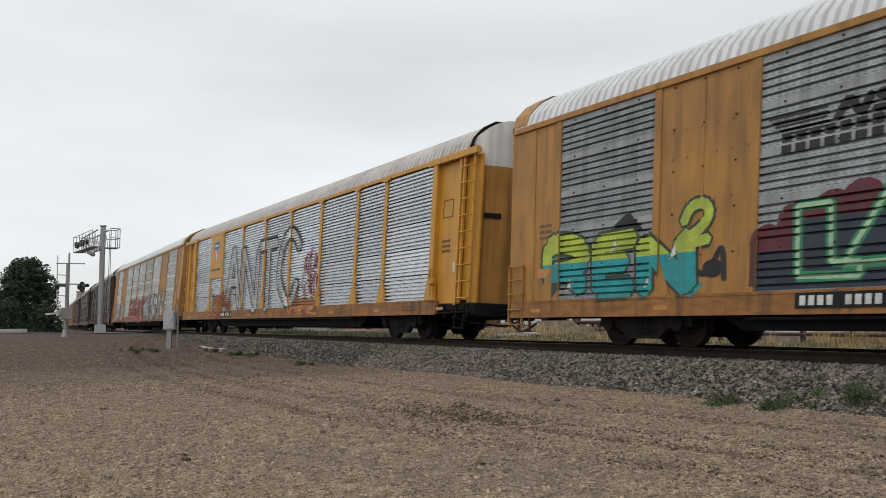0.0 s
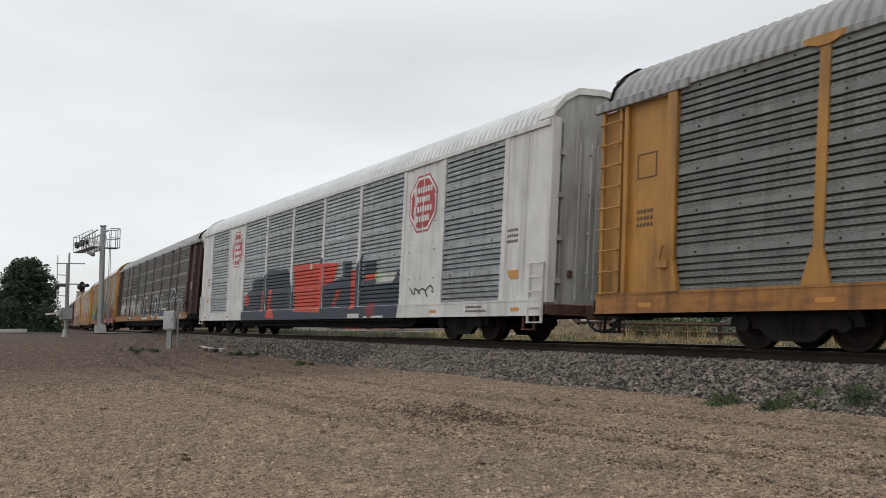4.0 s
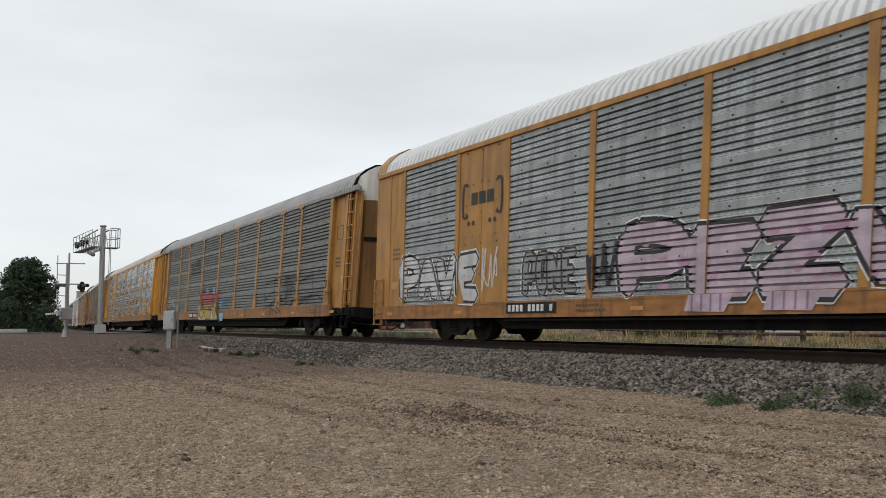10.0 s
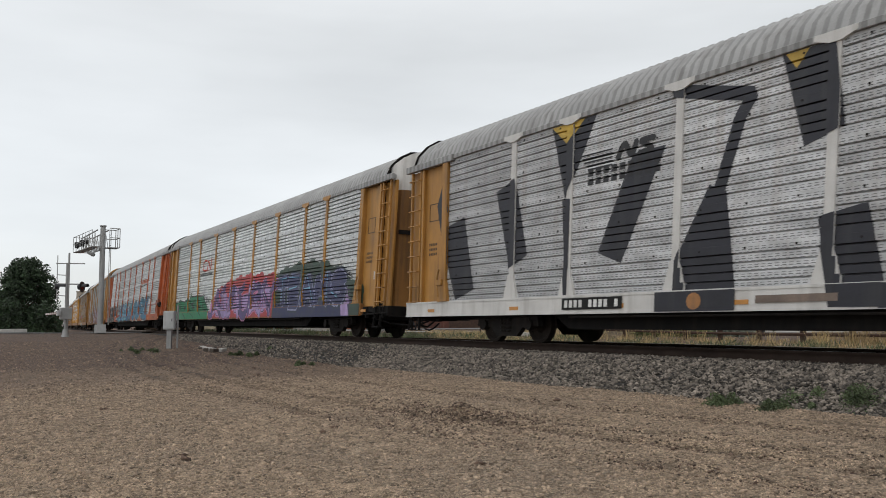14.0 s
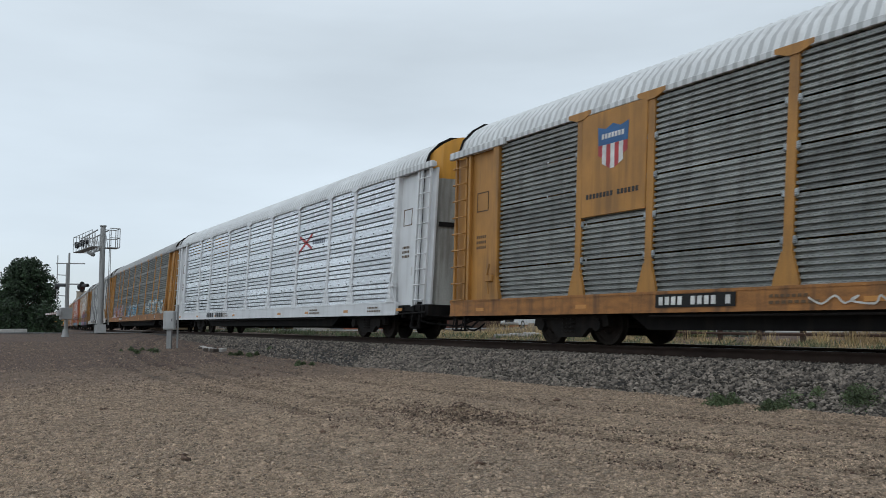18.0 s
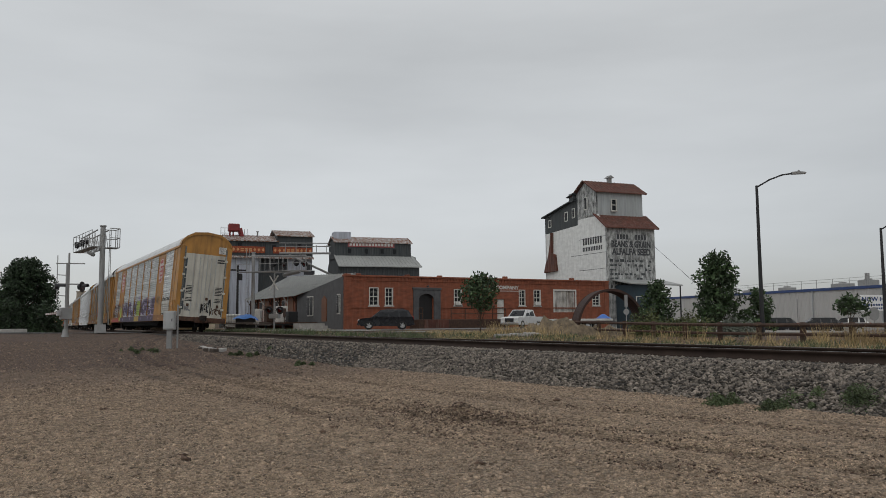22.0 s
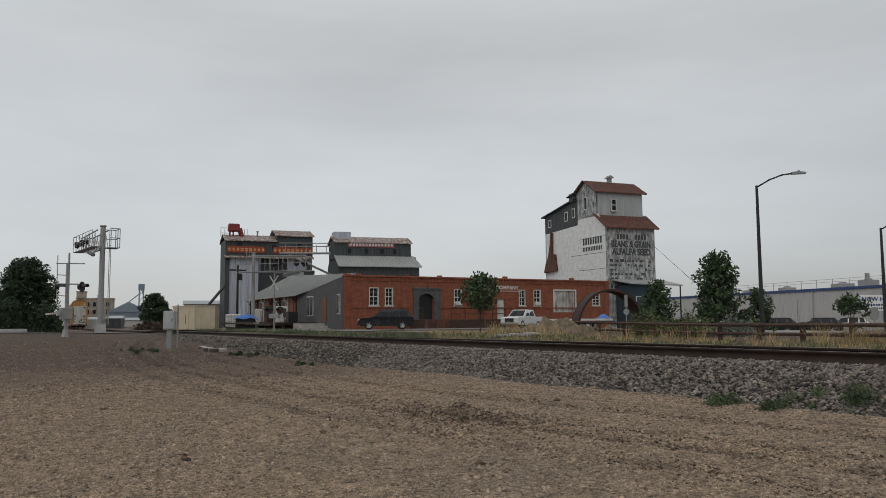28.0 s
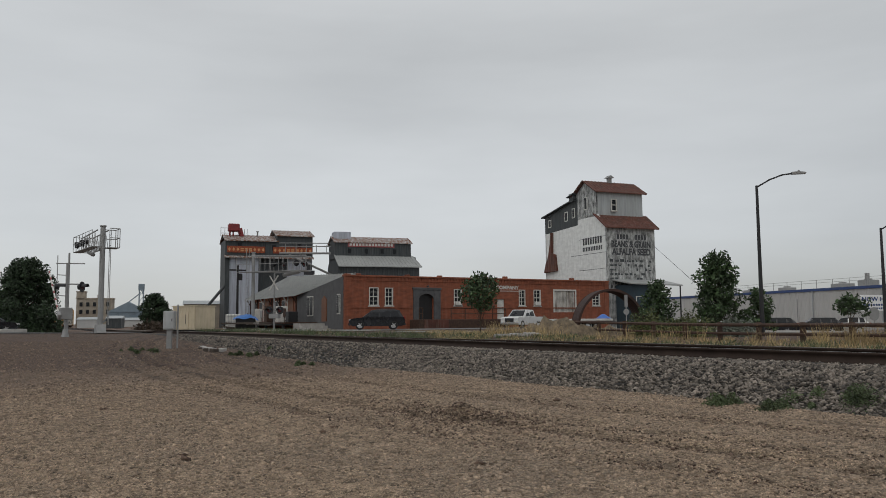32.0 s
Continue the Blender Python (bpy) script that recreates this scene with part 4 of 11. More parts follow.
def wild(x0, x1, z0, z1, n, fills, edge, halo, seed, w=0.20, shine=None, cloud=None, layer=0):
    """Interlocked abstract letter forms with outline, inner colours and shines."""
    r = random.Random(seed)
    out, L = [], (x1 - x0) / n
    if cloud:
        k = int((x1 - x0) / 0.42)
        for i in range(k + 1):
            cxx = x0 + (x1 - x0) * i / k
            top = z1 - 0.1 + r.uniform(-0.25, 0.22)
            out += disc(cxx, top - 0.1, 0.36, r.uniform(0.22, 0.36), layer, cloud)
            out += rect(cxx - 0.33, cxx + 0.33, z0 - 0.05, top, layer, cloud)
    strokes = []
    H = z1 - z0
    for i in range(n):
        a, b = x0 + i * L - 0.12 * L, x0 + (i + 1) * L + 0.12 * L
        W = b - a

        def at(u, v):
            return (a + W * (u + r.uniform(-0.06, 0.06)), z0 + H * (v + r.uniform(-0.06, 0.06)))
        form = r.randrange(6)
        if form == 0:
            pl = [[at(0.15, 0.02), at(0.2, 0.5), at(0.3, 0.93)], [at(0.25, 0.9), at(0.75, 0.95), at(0.8, 0.65), at(0.35, 0.5)], [at(0.45, 0.5), at(0.7, 0.3), at(0.95, 0.02)]]
        elif form == 1:
            pl = [[at(0.85, 0.9), at(0.4, 0.95), at(0.15, 0.5), at(0.3, 0.1), at(0.9, 0.08)], [at(0.25, 0.5), at(0.75, 0.55)]]
        elif form == 2:
            pl = [[at(0.1, 0.02), at(0.3, 0.5), at(0.5, 0.97)], [at(0.5, 0.97), at(0.65, 0.5), at(0.95, 0.02)], [at(0.25, 0.35), at(0.8, 0.32)]]
        elif form == 3:
            pl = [[at(0.12, 0.95), at(0.18, 0.3), at(0.5, 0.02), at(0.8, 0.3), at(0.88, 0.97)]]
        elif form == 4:
            pl = [[at(0.85, 0.88), at(0.5, 0.98), at(0.2, 0.75), at(0.5, 0.52), at(0.85, 0.3), at(0.5, 0.02), at(0.1, 0.12)]]
        else:
            pl = [[at(0.12, 0.95), at(0.2, 0.5), at(0.12, 0.02)], [at(0.15, 0.9), at(0.5, 0.45), at(0.85, 0.05)], [at(0.85, 0.05), at(0.82, 0.5), at(0.9, 0.97)]]
        if r.random() < 0.6:
            pl.append([at(0.8, 0.8), at(1.05, 0.95), at(1.15, 1.08)])
        if r.random() < 0.4:
            pl.append([at(0.2, 0.1), at(-0.05, 0.0), at(-0.2, 0.15)])
        for q in pl:
            strokes.append((q, w * r.uniform(0.75, 1.25), r.choice(fills)))
    body = fills[0]
    for rr, lay, cc in ((0.09, 1, halo), (0.04, 2, edge), (0.0, 3, body)):
        rb = random.Random(seed + 5)
        for i in range(n if cc else 0):
            for k in range(5):
                u, v = rb.uniform(0.15, 0.85), rb.uniform(0.2, 0.8)
                ra = rb.uniform(0.16, 0.28)
                out += disc(x0 + (i + u) * L, z0 + v * H, ra * L + rr, ra * H * 0.8 + rr, layer + lay, cc, 9)
    layer += 3
    for q, ww, c in strokes:
        if halo:
            out += stroke(q, ww + 0.15, layer + 1, halo, 0.2)
    for q, ww, c in strokes:
        out += stroke(q, ww + 0.07, layer + 2, edge, 0.3)
    for q, ww, c in strokes:
        out += stroke(q, ww, layer + 3, c, 0.4)
    for q, ww, c in strokes:
        if r.random() < 0.5 and len(fills) > 1:
            out += stroke(q[:2], ww * 0.4, layer + 4, r.choice(fills), 0.5)
        if shine and r.random() < 0.8:
            f = r.uniform(0.2, 0.6)
            p0 = (q[0][0] + f * (q[1][0] - q[0][0]), q[0][1] + f * (q[1][1] - q[0][1]))
            out += stroke([p0, ((p0[0] + q[1][0]) / 2 - 0.02, (p0[1] + q[1][1]) / 2 + 0.02)], 0.03, layer + 5, shine)
    return out


def scrawl(x0, x1, z0, z1, seed, pm, w=0.035, n=9, layer=5):
    """A loose hand-drawn tag."""
    r = random.Random(seed)
    pts = []
    for i in range(n):
        f = i / (n - 1)
        pts.append((x0 + (x1 - x0) * f + r.uniform(-0.08, 0.08), (z0 if i % 2 else z1) + r.uniform(-0.3, 0.3) * (z1 - z0)))
        if r.random() < 0.4:
            pts.append((pts[-1][0] - 0.12, (z0 + z1) / 2))
    return stroke(pts, w, layer, pm)


def bars(x0, x1, z0, z1, n, pm, layer=0, fill=0.62, group=0):
    """Marks that stand for unread characters."""
    out, L = [], (x1 - x0) / n
    for i in range(n):
        if group and i % (group + 1) == group:
            continue
        out += rect(x0 + i * L, x0 + (i + fill) * L, z0, z1, layer, pm)
    return out


def two_tone(polys, pm, zc, low):
    """Gives the part of a paint below zc a second colour."""
    out = []
    for poly, layer, p in polys:
        if p is not pm:
            out.append((poly, layer, p))
            continue
        for up in (True, False):
            q = clip(poly, 1, zc, up)
            if len(q) > 2:
                out.append((q, layer, pm if up else low))
    return out


M["notice"] = mat("stencil_brown", (0.10, 0.055, 0.02), 0.6, 0, 0.8, 1.2, 3, (1, 1, 1), 40, 0)
WHITE, BLACKP = paint(0.72, 0.72, 0.70), paint(0.015, 0.015, 0.018)


def plate(car, t, x, w=1.75, z=None, pm=None):
    z = t["sill"][0] + 0.20 if z is None else z
    polys = rect(x - w / 2, x + w / 2, z - 0.12, z + 0.12, 0, M["plate"]) if pm is None else []
    polys += bars(x - w / 2 + 0.08, x + w / 2 - 0.06, z - 0.075, z + 0.075, 11, WHITE if pm is None else pm, 1, 0.66, 4)
    return spray(car, t, "coarse", polys, "number_plate", "black plate with white marks" if pm is None else "row of painted marks")


def car_body(k, t, kind, col, panels, roof, label, sill=None, ends="white_top", name="car_carrier_wagon", posts=None):
    """One covered car carrier, its middle at the origin, rail top at z 0, its near side towards -y."""
    car = thing(name, label, "railcar", None, "cars of the train")
    e, h, (s0, s1), ev = t["edges"], t["half"], t["sill"], t["eave"]
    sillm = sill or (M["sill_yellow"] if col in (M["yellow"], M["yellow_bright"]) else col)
    postm = posts or col
    # side sheets, each its own part
    for i, (a, b) in enumerate(zip(e, e[1:])):
        w = b - a - 0.16
        x = (a + b) / 2
        if i in t["solid"]:
            def sol(mb, w=w):
                mb.box(-w / 2 - 0.06, w / 2 + 0.06, -1.475, -1.43, s1, ev - 0.02, 0, 0.008)
                mb.box(-0.02, 0.02, -1.485, -1.47, s1, ev - 0.1)
                for q in (-1, 1):
                    mb.prism([(q * w / 2, s1), (q * (w / 2 - 0.32), s1), (q * w / 2, s1 + 0.75)], "y", -1.50, -1.47)
                for zz in (2.6, 3.4, 3.9):
                    for q in range(6):
                        mb.box(-w / 2 + 0.25 + q * 0.32, -w / 2 + 0.285 + q * 0.32, -1.49, -1.47, zz, zz + 0.04)
            part("solid_panel", shared(("solid_panel", round(w, 3), col.name, t["half"]), sol, col), None, car, "", Matrix.Translation((x, 0, 0)))
        else:
            for me in sheet_meshes(w, kind, s1, t["top"], panels):
                part("side_panel", me, None, car, "", Matrix.Translation((x, 0, 0)))
    # posts
    def post(mb):
        mb.box(-0.085, 0.085, -1.51, -1.40, s1, t["top"] + 0.02, 0, 0.012)
        if t is T1:
            mb.prism([(-0.24, s1), (0.24, s1), (0.22, s1 + 0.12), (0.09, s1 + 0.55), (-0.09, s1 + 0.55), (-0.22, s1 + 0.12)], "y", -1.526, -1.46)
            mb.prism([(-0.09, t["top"] - 0.06), (0.09, t["top"] - 0.06), (0.34, t["top"] + 0.03), (0.34, t["top"] + 0.11), (-0.34, t["top"] + 0.11), (-0.34, t["top"] + 0.03)], "y", -1.536, -1.44)
    for x in e[1:-1] if t is T1 else e:
        part("post", shared(("post", postm.name, t["half"]), post, postm), None, car, "", Matrix.Translation((x, 0, 0)))
    if kind not in BANDED or k == 5:
        for x in e[1:-1]:
            for z in gap_heights(kind, s1, t["top"]):
                part("latch", shared(("latch",), lambda mb: mb.box(-0.15, 0.15, -1.50, -1.46, -0.065, 0.065, 0, 0.015), M["p_mid"]), None, car, "", Matrix.Translation((x, 0, z)))
    else:
        n, sec = SECTIONS[kind][:2]
        for a, b in zip(e, e[1:]):
            for i in range(sec - 1, n, sec):
                z = s1 + (t["top"] - s1) * (i + 0.5) / n
                for f in (-0.32, 0.0, 0.32) if k >= 0 else ():
                    part("bolt", shared(("bolt",), lambda mb: mb.tube((0, -1.474, 0), (0, -1.49, 0), 0.02, 6), M["truckmetal"]), None, car, "", Matrix.Translation(((a + b) / 2 + f * (b - a), 0, z)))
    # top rail, far side, roof
    mb = MB()
    mb.box(-h + 0.05, h - 0.05, -1.53, -1.36, t["top"] - 0.0, ev, 0, 0.01)
    if t is T1:
        for q in (-1, 1):
            mb.box(q * 11.7, q * (h + 0.02), -1.57, -1.45, ev - 0.17, ev + 0.01, 0, 0.012)
    part("top_rail", mb, col if (t is T2 or roof is M["roof_warm"]) else roof, car)
    part("roof", roof_mesh(t, roof), None, car, "ribbed metal roof")
    mb = MB()
    for a, b in zip(e, e[1:]):
        mb.box(a + 0.08, b - 0.08, 1.44, 1.48, s1, t["top"])
    for q in (-1, 1):
        mb.box(q * (e[-1] + 0.09), q * (h - 0.45), 1.36, 1.43, s1, ev - 0.1)
    mb.box(-h, h, 1.42, 1.5, s0, s1)
    mb.box(-h + 0.1, h - 0.1, 1.40, 1.52, t["top"], ev)
    for x in e:
        mb.box(x - 0.085, x + 0.085, 1.44, 1.54, s1, t["top"])
    part("far_side_wall", mb, col, car)
    # end bays and end doors
    for q in (-1, 1):
        def piece(name, *fns):
            mb = MB()
            for f in fns:
                f(mb)
            part(name, mb, col, car)
        if t is T1:
            piece("end_panel", lambda mb: mb.box(q * 12.01, q * 13.25, -1.40, -1.34, s1 - 0.1, ev - 0.15, 0, 0.01))
            piece("bay_post", lambda mb: mb.box(q * 11.95, q * 12.17, -1.55, -1.36, s1, ev - 0.1, 0, 0.015), lambda mb: mb.prism([(q * 11.81, s1), (q * 12.29, s1), (q * 12.19, s1 + 0.55), (q * 11.93, s1 + 0.55)], "y", -1.56, -1.46))
            piece("corner_post", lambda mb: mb.box(q * 13.18, q * 13.28, -1.50, -1.34, s1 - 0.15, ev - 0.16, 0, 0.01))
            mb = MB()
            mb.box(q * 13.285, q * 13.36, -1.372, -1.355, s1, ev - 0.3)
            part("door_slot", mb, M["black"], car)
            piece("corner_panel", lambda mb: mb.box(q * 13.28, q * h, -1.36, -1.30, s1 - 0.1, ev - 0.16))
        else:
            piece("end_panel", lambda mb: mb.box(q * 11.99, q * (h - 0.02), -1.475, -1.40, s1, ev, 0, 0.01))
            piece("bay_post", lambda mb: mb.box(q * 12.75, q * 12.8, -1.492, -1.47, s1, ev - 0.05))
            piece("gusset", lambda mb: mb.prism([(q * 11.99, s1), (q * 12.5, s1), (q * 12.4, s1 + 0.35), (q * 12.14, s1 + 0.75), (q * 11.99, s1 + 0.75)], "y", -1.50, -1.47))
        if t is T1:
            lad = part("ladder", shared(("ladder", col.name), b_ladder, col), None, car, "", Matrix.Translation((q * 13.62, -1.44, s1 - 0.1)))
            part("lock_box", shared(("lock_box", col.name), lambda mb: (mb.box(-0.13, 0.13, -0.10, 0.02, 0, 0.16, 0, 0.02), mb.tube((-0.02, -0.12, 0.16), (0.06, -0.12, 0.42), 0.03, 6), mb.tube((0.06, -0.12, -0.3), (0.0, -0.12, 0.0), 0.02, 5)), col), None, car, "", Matrix.Translation((q * 12.17, -1.52, s1 + 0.42)))
        else:
            part("side_step", shared(("side_step", col.name), b_step, col), None, car, "", Matrix.Translation((q * (h - 0.28), -1.52, 0.42)))
        # curved or folding end doors
        mb = MB()
        zt = ev - 0.42
        plan = [(h - 0.42, -1.36), (h - 0.12, -1.12), (h, -0.62), (h + 0.02, 0.0), (h, 0.62), (h - 0.12, 1.12), (h - 0.42, 1.36)] if t is T1 else [(h - 0.12, -1.46), (h - 0.03, -1.38)] + [(h - 0.03, y) for y in (-1.15, -0.9, -0.5, 0.0, 0.5, 0.9, 1.15)] + [(h - 0.03, 1.38), (h - 0.12, 1.46)]
        for (xa, ya), (xb, yb) in zip(plan, plan[1:]):
            mb.face([(q * xa, ya, s1 - 0.1), (q * xb, yb, s1 - 0.1), (q * xb, yb, zt), (q * xa, ya, zt)], 0)
            za, zb = ev + np.interp(ya, [p[0] for p in ROOF], [p[1] for p in ROOF]), ev + np.interp(yb, [p[0] for p in ROOF], [p[1] for p in ROOF])
            ym = (ya + yb) / 2
            zm = ev + np.interp(ym, [p[0] for p in ROOF], [p[1] for p in ROOF])
            mb.face([(q * xa, ya, zt), (q * xb, yb, zt), (q * xb, yb, zb), (q * (xa + xb) / 2, ym, zm), (q * xa, ya, za)], 1)
        # end colour holds both dirt and the painted shade between coupled cars
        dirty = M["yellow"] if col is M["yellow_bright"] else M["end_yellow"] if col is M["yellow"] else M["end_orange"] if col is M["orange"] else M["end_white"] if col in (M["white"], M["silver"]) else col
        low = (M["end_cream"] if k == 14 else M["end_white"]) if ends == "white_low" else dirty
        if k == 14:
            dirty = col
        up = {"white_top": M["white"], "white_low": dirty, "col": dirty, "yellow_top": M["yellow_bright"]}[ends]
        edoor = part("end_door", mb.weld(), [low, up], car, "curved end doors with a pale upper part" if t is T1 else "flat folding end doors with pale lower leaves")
        if t is T1:
            mb = MB()
            mb.box(q * (h - 0.02), q * (h + 0.035), -0.035, 0.035, s1 - 0.05, ev + 0.8)
            part("door_joint", mb, M["black"], edoor)
            for yy in (-0.28, 0.28):
                mb = MB()
                mb.tube((q * (h + 0.03), yy, s1), (q * (h + 0.03), yy, ev + 0.6), 0.02, 6)
                mb.box(q * h, q * (h + 0.07), yy - 0.07, yy + 0.07, s1 + 1.2, s1 + 1.36, 0, 0.01)
                part("lock_rod", mb, dirty, edoor)
            mb = MB()
            mb.prism([(q * (h - 0.115), -1.16), (q * (h - 0.015), -0.72), (q * (h + 0.01), -0.72), (q * (h - 0.09), -1.16)], "z", s1 + 2.05, s1 + 2.18)
            part("hand_slot", mb, M["black"], edoor)
            mb = MB()
            mb.path([(q * (h - 0.7), -1.5, 0.62), (q * (h - 0.68), -1.56, 0.30), (q * (h - 0.3), -1.56, 0.30), (q * (h - 0.28), -1.5, 0.62)], 0.018, 5)
            part("stirrup_step", mb, M["black"], car)
            mb = MB()
            mb.path([(q * (h - 0.9), -1.46, 0.58), (q * (h - 0.2), -1.2, 0.42), (q * (h + 0.25), -0.6, 0.36), (q * (h + 0.45), -0.25, 0.52)], 0.028, 6)
            part("uncoupling_lever", mb, M["black"], car)
        if t is T2:
            for yy in (-1, 1):
                mb = MB()
                mb.box(q * (h - 0.10), q * (h + 0.03), yy * 1.48, yy * 1.22, s1 - 0.08, ev + 0.05, 0, 0.02)
                part("door_post", mb, col, edoor)
                mb = MB()
                mb.box(q * (h - 0.05), q * (h - 0.02), yy * 1.22, yy * 1.13, s1, ev - 0.05)
                part("hinge_strip", mb, M["p_dark"], edoor, "grey perforated hinge strip")
                for zz in (0.35, 1.3, 2.25, 3.2):
                    mb = MB()
                    mb.box(q * (h - 0.02), q * (h + 0.055), yy * 1.27, yy * 1.10, s1 + zz, s1 + zz + 0.12, 0, 0.01)
                    part("hinge", mb, low, edoor)
            rim = [(y, ev + z) for y, z in ROOF]
            mb = MB()
            for (ya, za), (yb, zb) in zip(rim, rim[1:]):
                mb.face([(q * (h - 0.5), ya, za + 0.05), (q * (h + 0.02), ya, za + 0.05), (q * (h + 0.02), yb, zb + 0.05), (q * (h - 0.5), yb, zb + 0.05)][::q])
                mb.face([(q * (h + 0.02), ya, za + 0.05), (q * (h + 0.02), ya, za - 0.1), (q * (h + 0.02), yb, zb - 0.1), (q * (h + 0.02), yb, zb + 0.05)][::q])
            part("roof_end_frame", mb, col, car)
            for yy, zz in ((-0.8, 0.5), (0.25, 0.9), (0.9, 0.5)):
                mb = MB()
                mb.box(q * (h - 0.03), q * (h + 0.03), yy - 0.07, yy + 0.07, s1 + zz, s1 + zz + 0.16, 0, 0.02)
                part("latch_box", mb, M["rusty_steel"], edoor)
            for yy in (-0.62, -0.1, 0.12, 0.62, 1.2):
                mb = MB()
                mb.box(q * (h - 0.03), q * (h + 0.015), yy - 0.012, yy + 0.012, s1, zt)
                part("door_rib", mb, M["cabinet"], edoor)
            for yy in (-0.3, 0.35):
                mb = MB()
                mb.tube((q * (h + 0.02), yy, s1 + 0.3), (q * (h + 0.02), yy, zt - 0.02), 0.018, 6)
                for zz in (0.6, 1.5, 2.4, 3.3):
                    mb.box(q * (h - 0.03), q * (h + 0.045), yy - 0.04, yy + 0.04, s1 + zz, s1 + zz + 0.05)
                part("lock_rod", mb, M["cabinet"], edoor)
        if t is T1:
            mb = MB()
            pr = [(y, ev + z + 0.03) for y, z in ROOF]
            mb.path([(q * (h - 0.37), y, z) for y, z in pr], 0.035, 6)
            part("roof_end_trim", mb, M["black"], car)
        mb = MB()
        mb.box(q * (h - 0.25), q * (h + 0.04), -1.45, 1.45, 0.62, s1 - 0.1, 0, 0.02)
        mb.box(q * (h + 0.02), q * (h + 0.3), -0.32, 0.32, 0.52, 0.86, 0, 0.03)
        mb.tube((q * (h + 0.1), -1.4, 0.62), (q * (h + 0.1), 1.4, 0.60), 0.02, 5)
        mb.box(q * (h - 0.75), q * (h - 0.72), -1.5, -1.44, 0.28, 0.9)
        mb.box(q * (h - 0.35), q * (h - 0.32), -1.5, -1.44, 0.28, 0.9)
        mb.box(q * (h - 0.75), q * (h - 0.32), -1.52, -1.40, 0.27, 0.30)
        part("end_sill", mb, M["rusty_steel"] if t is T2 else M["black"], car)
        rot = Matrix.Rotation(0 if q > 0 else math.pi, 4, "Z")
        part("coupler", shared(("coupler",), b_coupler, M["truckmetal"]), None, car, "", Matrix.Translation((q * (h + 0.25), 0, 0.80)) @ rot)
        if q > 0:
            part("air_hose", shared(("air_hose",), b_hose, M["hose"]), None, car, "", Matrix.Translation((h + 0.1, 0, 0.55)))
        tr = part("truck", shared(("truck",), b_truck, M["truckmetal"]), None, car, "dark cast side frame truck", Matrix.Translation((q * 9.80, 0, 0)))
        for ax in (-0.89, 0.89):
            part("wheelset", shared(("wheelset",), b_wheelset, M["wheel"]), None, tr, "", Matrix.Translation((ax, 0, 0.42)))
    # sills and underframe
    mb = MB()
    tail = 12.36 if t is T1 else h - 0.1
    mb.box(-h + 0.1, tail, -1.53, -1.40, s0, s1, 0, 0.012)
    mb.box(-h + 0.1, tail, -1.54, -1.52, s1 - 0.035, s1 + 0.012, 0)
    mb.box(-h + 0.1, tail, -1.54, -1.52, s0 - 0.012, s0 + 0.03, 0)
    part("side_sill", mb, sillm, car)
    if t is T1:
        mb = MB()
        mb.box(12.37, h - 0.1, -1.45, -1.30, s0 + 0.08, s1 - 0.11, 0, 0.02)
        mb.tube((12.5, -1.5, s0 + 0.02), (h, -1.5, s0 + 0.05), 0.025, 6)
        for x in (12.7, 13.3, 13.8):
            mb.box(x, x + 0.07, -1.5, -1.40, s0 - 0.08, s1 - 0.12)
        part("end_platform", mb, M["black"], car)
        if k in (8, 13):
            mb = MB()
            mb.box(12.42, 12.66, -1.56, -1.42, s1 + 0.42, s1 + 0.72, 0, 0.03)
            mb.tube((12.54, -1.57, s1 + 0.58), (12.54, -1.61, s1 + 0.58), 0.09, 10)
            mb.tube((12.36, -1.53, s1 + 0.9), (12.6, -1.53, s1 + 0.74), 0.025, 5)
            part("brake_box", mb, M["truckmetal"], car, "dark brake gear box")
        part("hazard_label", shared(("hazard_label",), lambda mb: mb.box(-0.11, 0.11, -1.405, -1.398, -0.12, 0.12), M["white"]), None, car, "", Matrix.Translation((13.05, 0, s1 + 0.85)))
    mb = MB()
    mb.prism([(-8.1, s0 + 0.1), (-7.4, 0.33), (7.4, 0.33), (8.1, s0 + 0.1)], "y", -1.25, 1.25)
    part("underframe", mb, M["black"], car)
    mb = MB()
    mb.box(-h + 0.2, h - 0.2, -0.4, 0.4, 0.56, 0.86)
    part("center_sill", mb, M["black"], car)
    mb = MB()
    mb.box(-h + 0.3, h - 0.3, -1.39, 1.39, s1 - 0.085, s1 - 0.02)
    part("deck", mb, M["black"], car)
    mb = MB()
    mb.tube((-7.2, -1.45, s0 - 0.07), (7.2, -1.45, s0 - 0.07), 0.022, 5)
    part("brake_pipe", mb, M["truckmetal"], car)
    for x in (-12.6, -9.0, -5.7, -2.9, 2.9, 5.7, 9.0, 12.6):
        part("reflector", shared(("reflector",), lambda mb: mb.box(-0.16, 0.16, -1.538, -1.52, 0.10, 0.18), M["reflector"]), None, car, "", Matrix.Translation((x, 0, s0)))
    if t is T1:
        for q in (-12.75, 12.6):
            part("notice_frame", shared(("notice_frame", col.name), lambda mb: (mb.box(-0.24, 0.24, -1.408, -1.398, -0.24, -0.215), mb.box(-0.24, 0.24, -1.408, -1.398, 0.215, 0.24), mb.box(-0.24, -0.215, -1.408, -1.398, -0.24, 0.24), mb.box(0.215, 0.24, -1.408, -1.398, -0.24, 0.24)), M["notice"]), None, car, "", Matrix.Translation((q, 0, 3.45)))
    else:
        for q in (-12.4, 12.4):
            part("warning_label", shared(("warning_label",), lambda mb: mb.box(-0.2, 0.2, -1.49, -1.47, 1.45, 1.65), M["reflector"]), None, car, "", Matrix.Translation((q, 0, 0)))
    return car
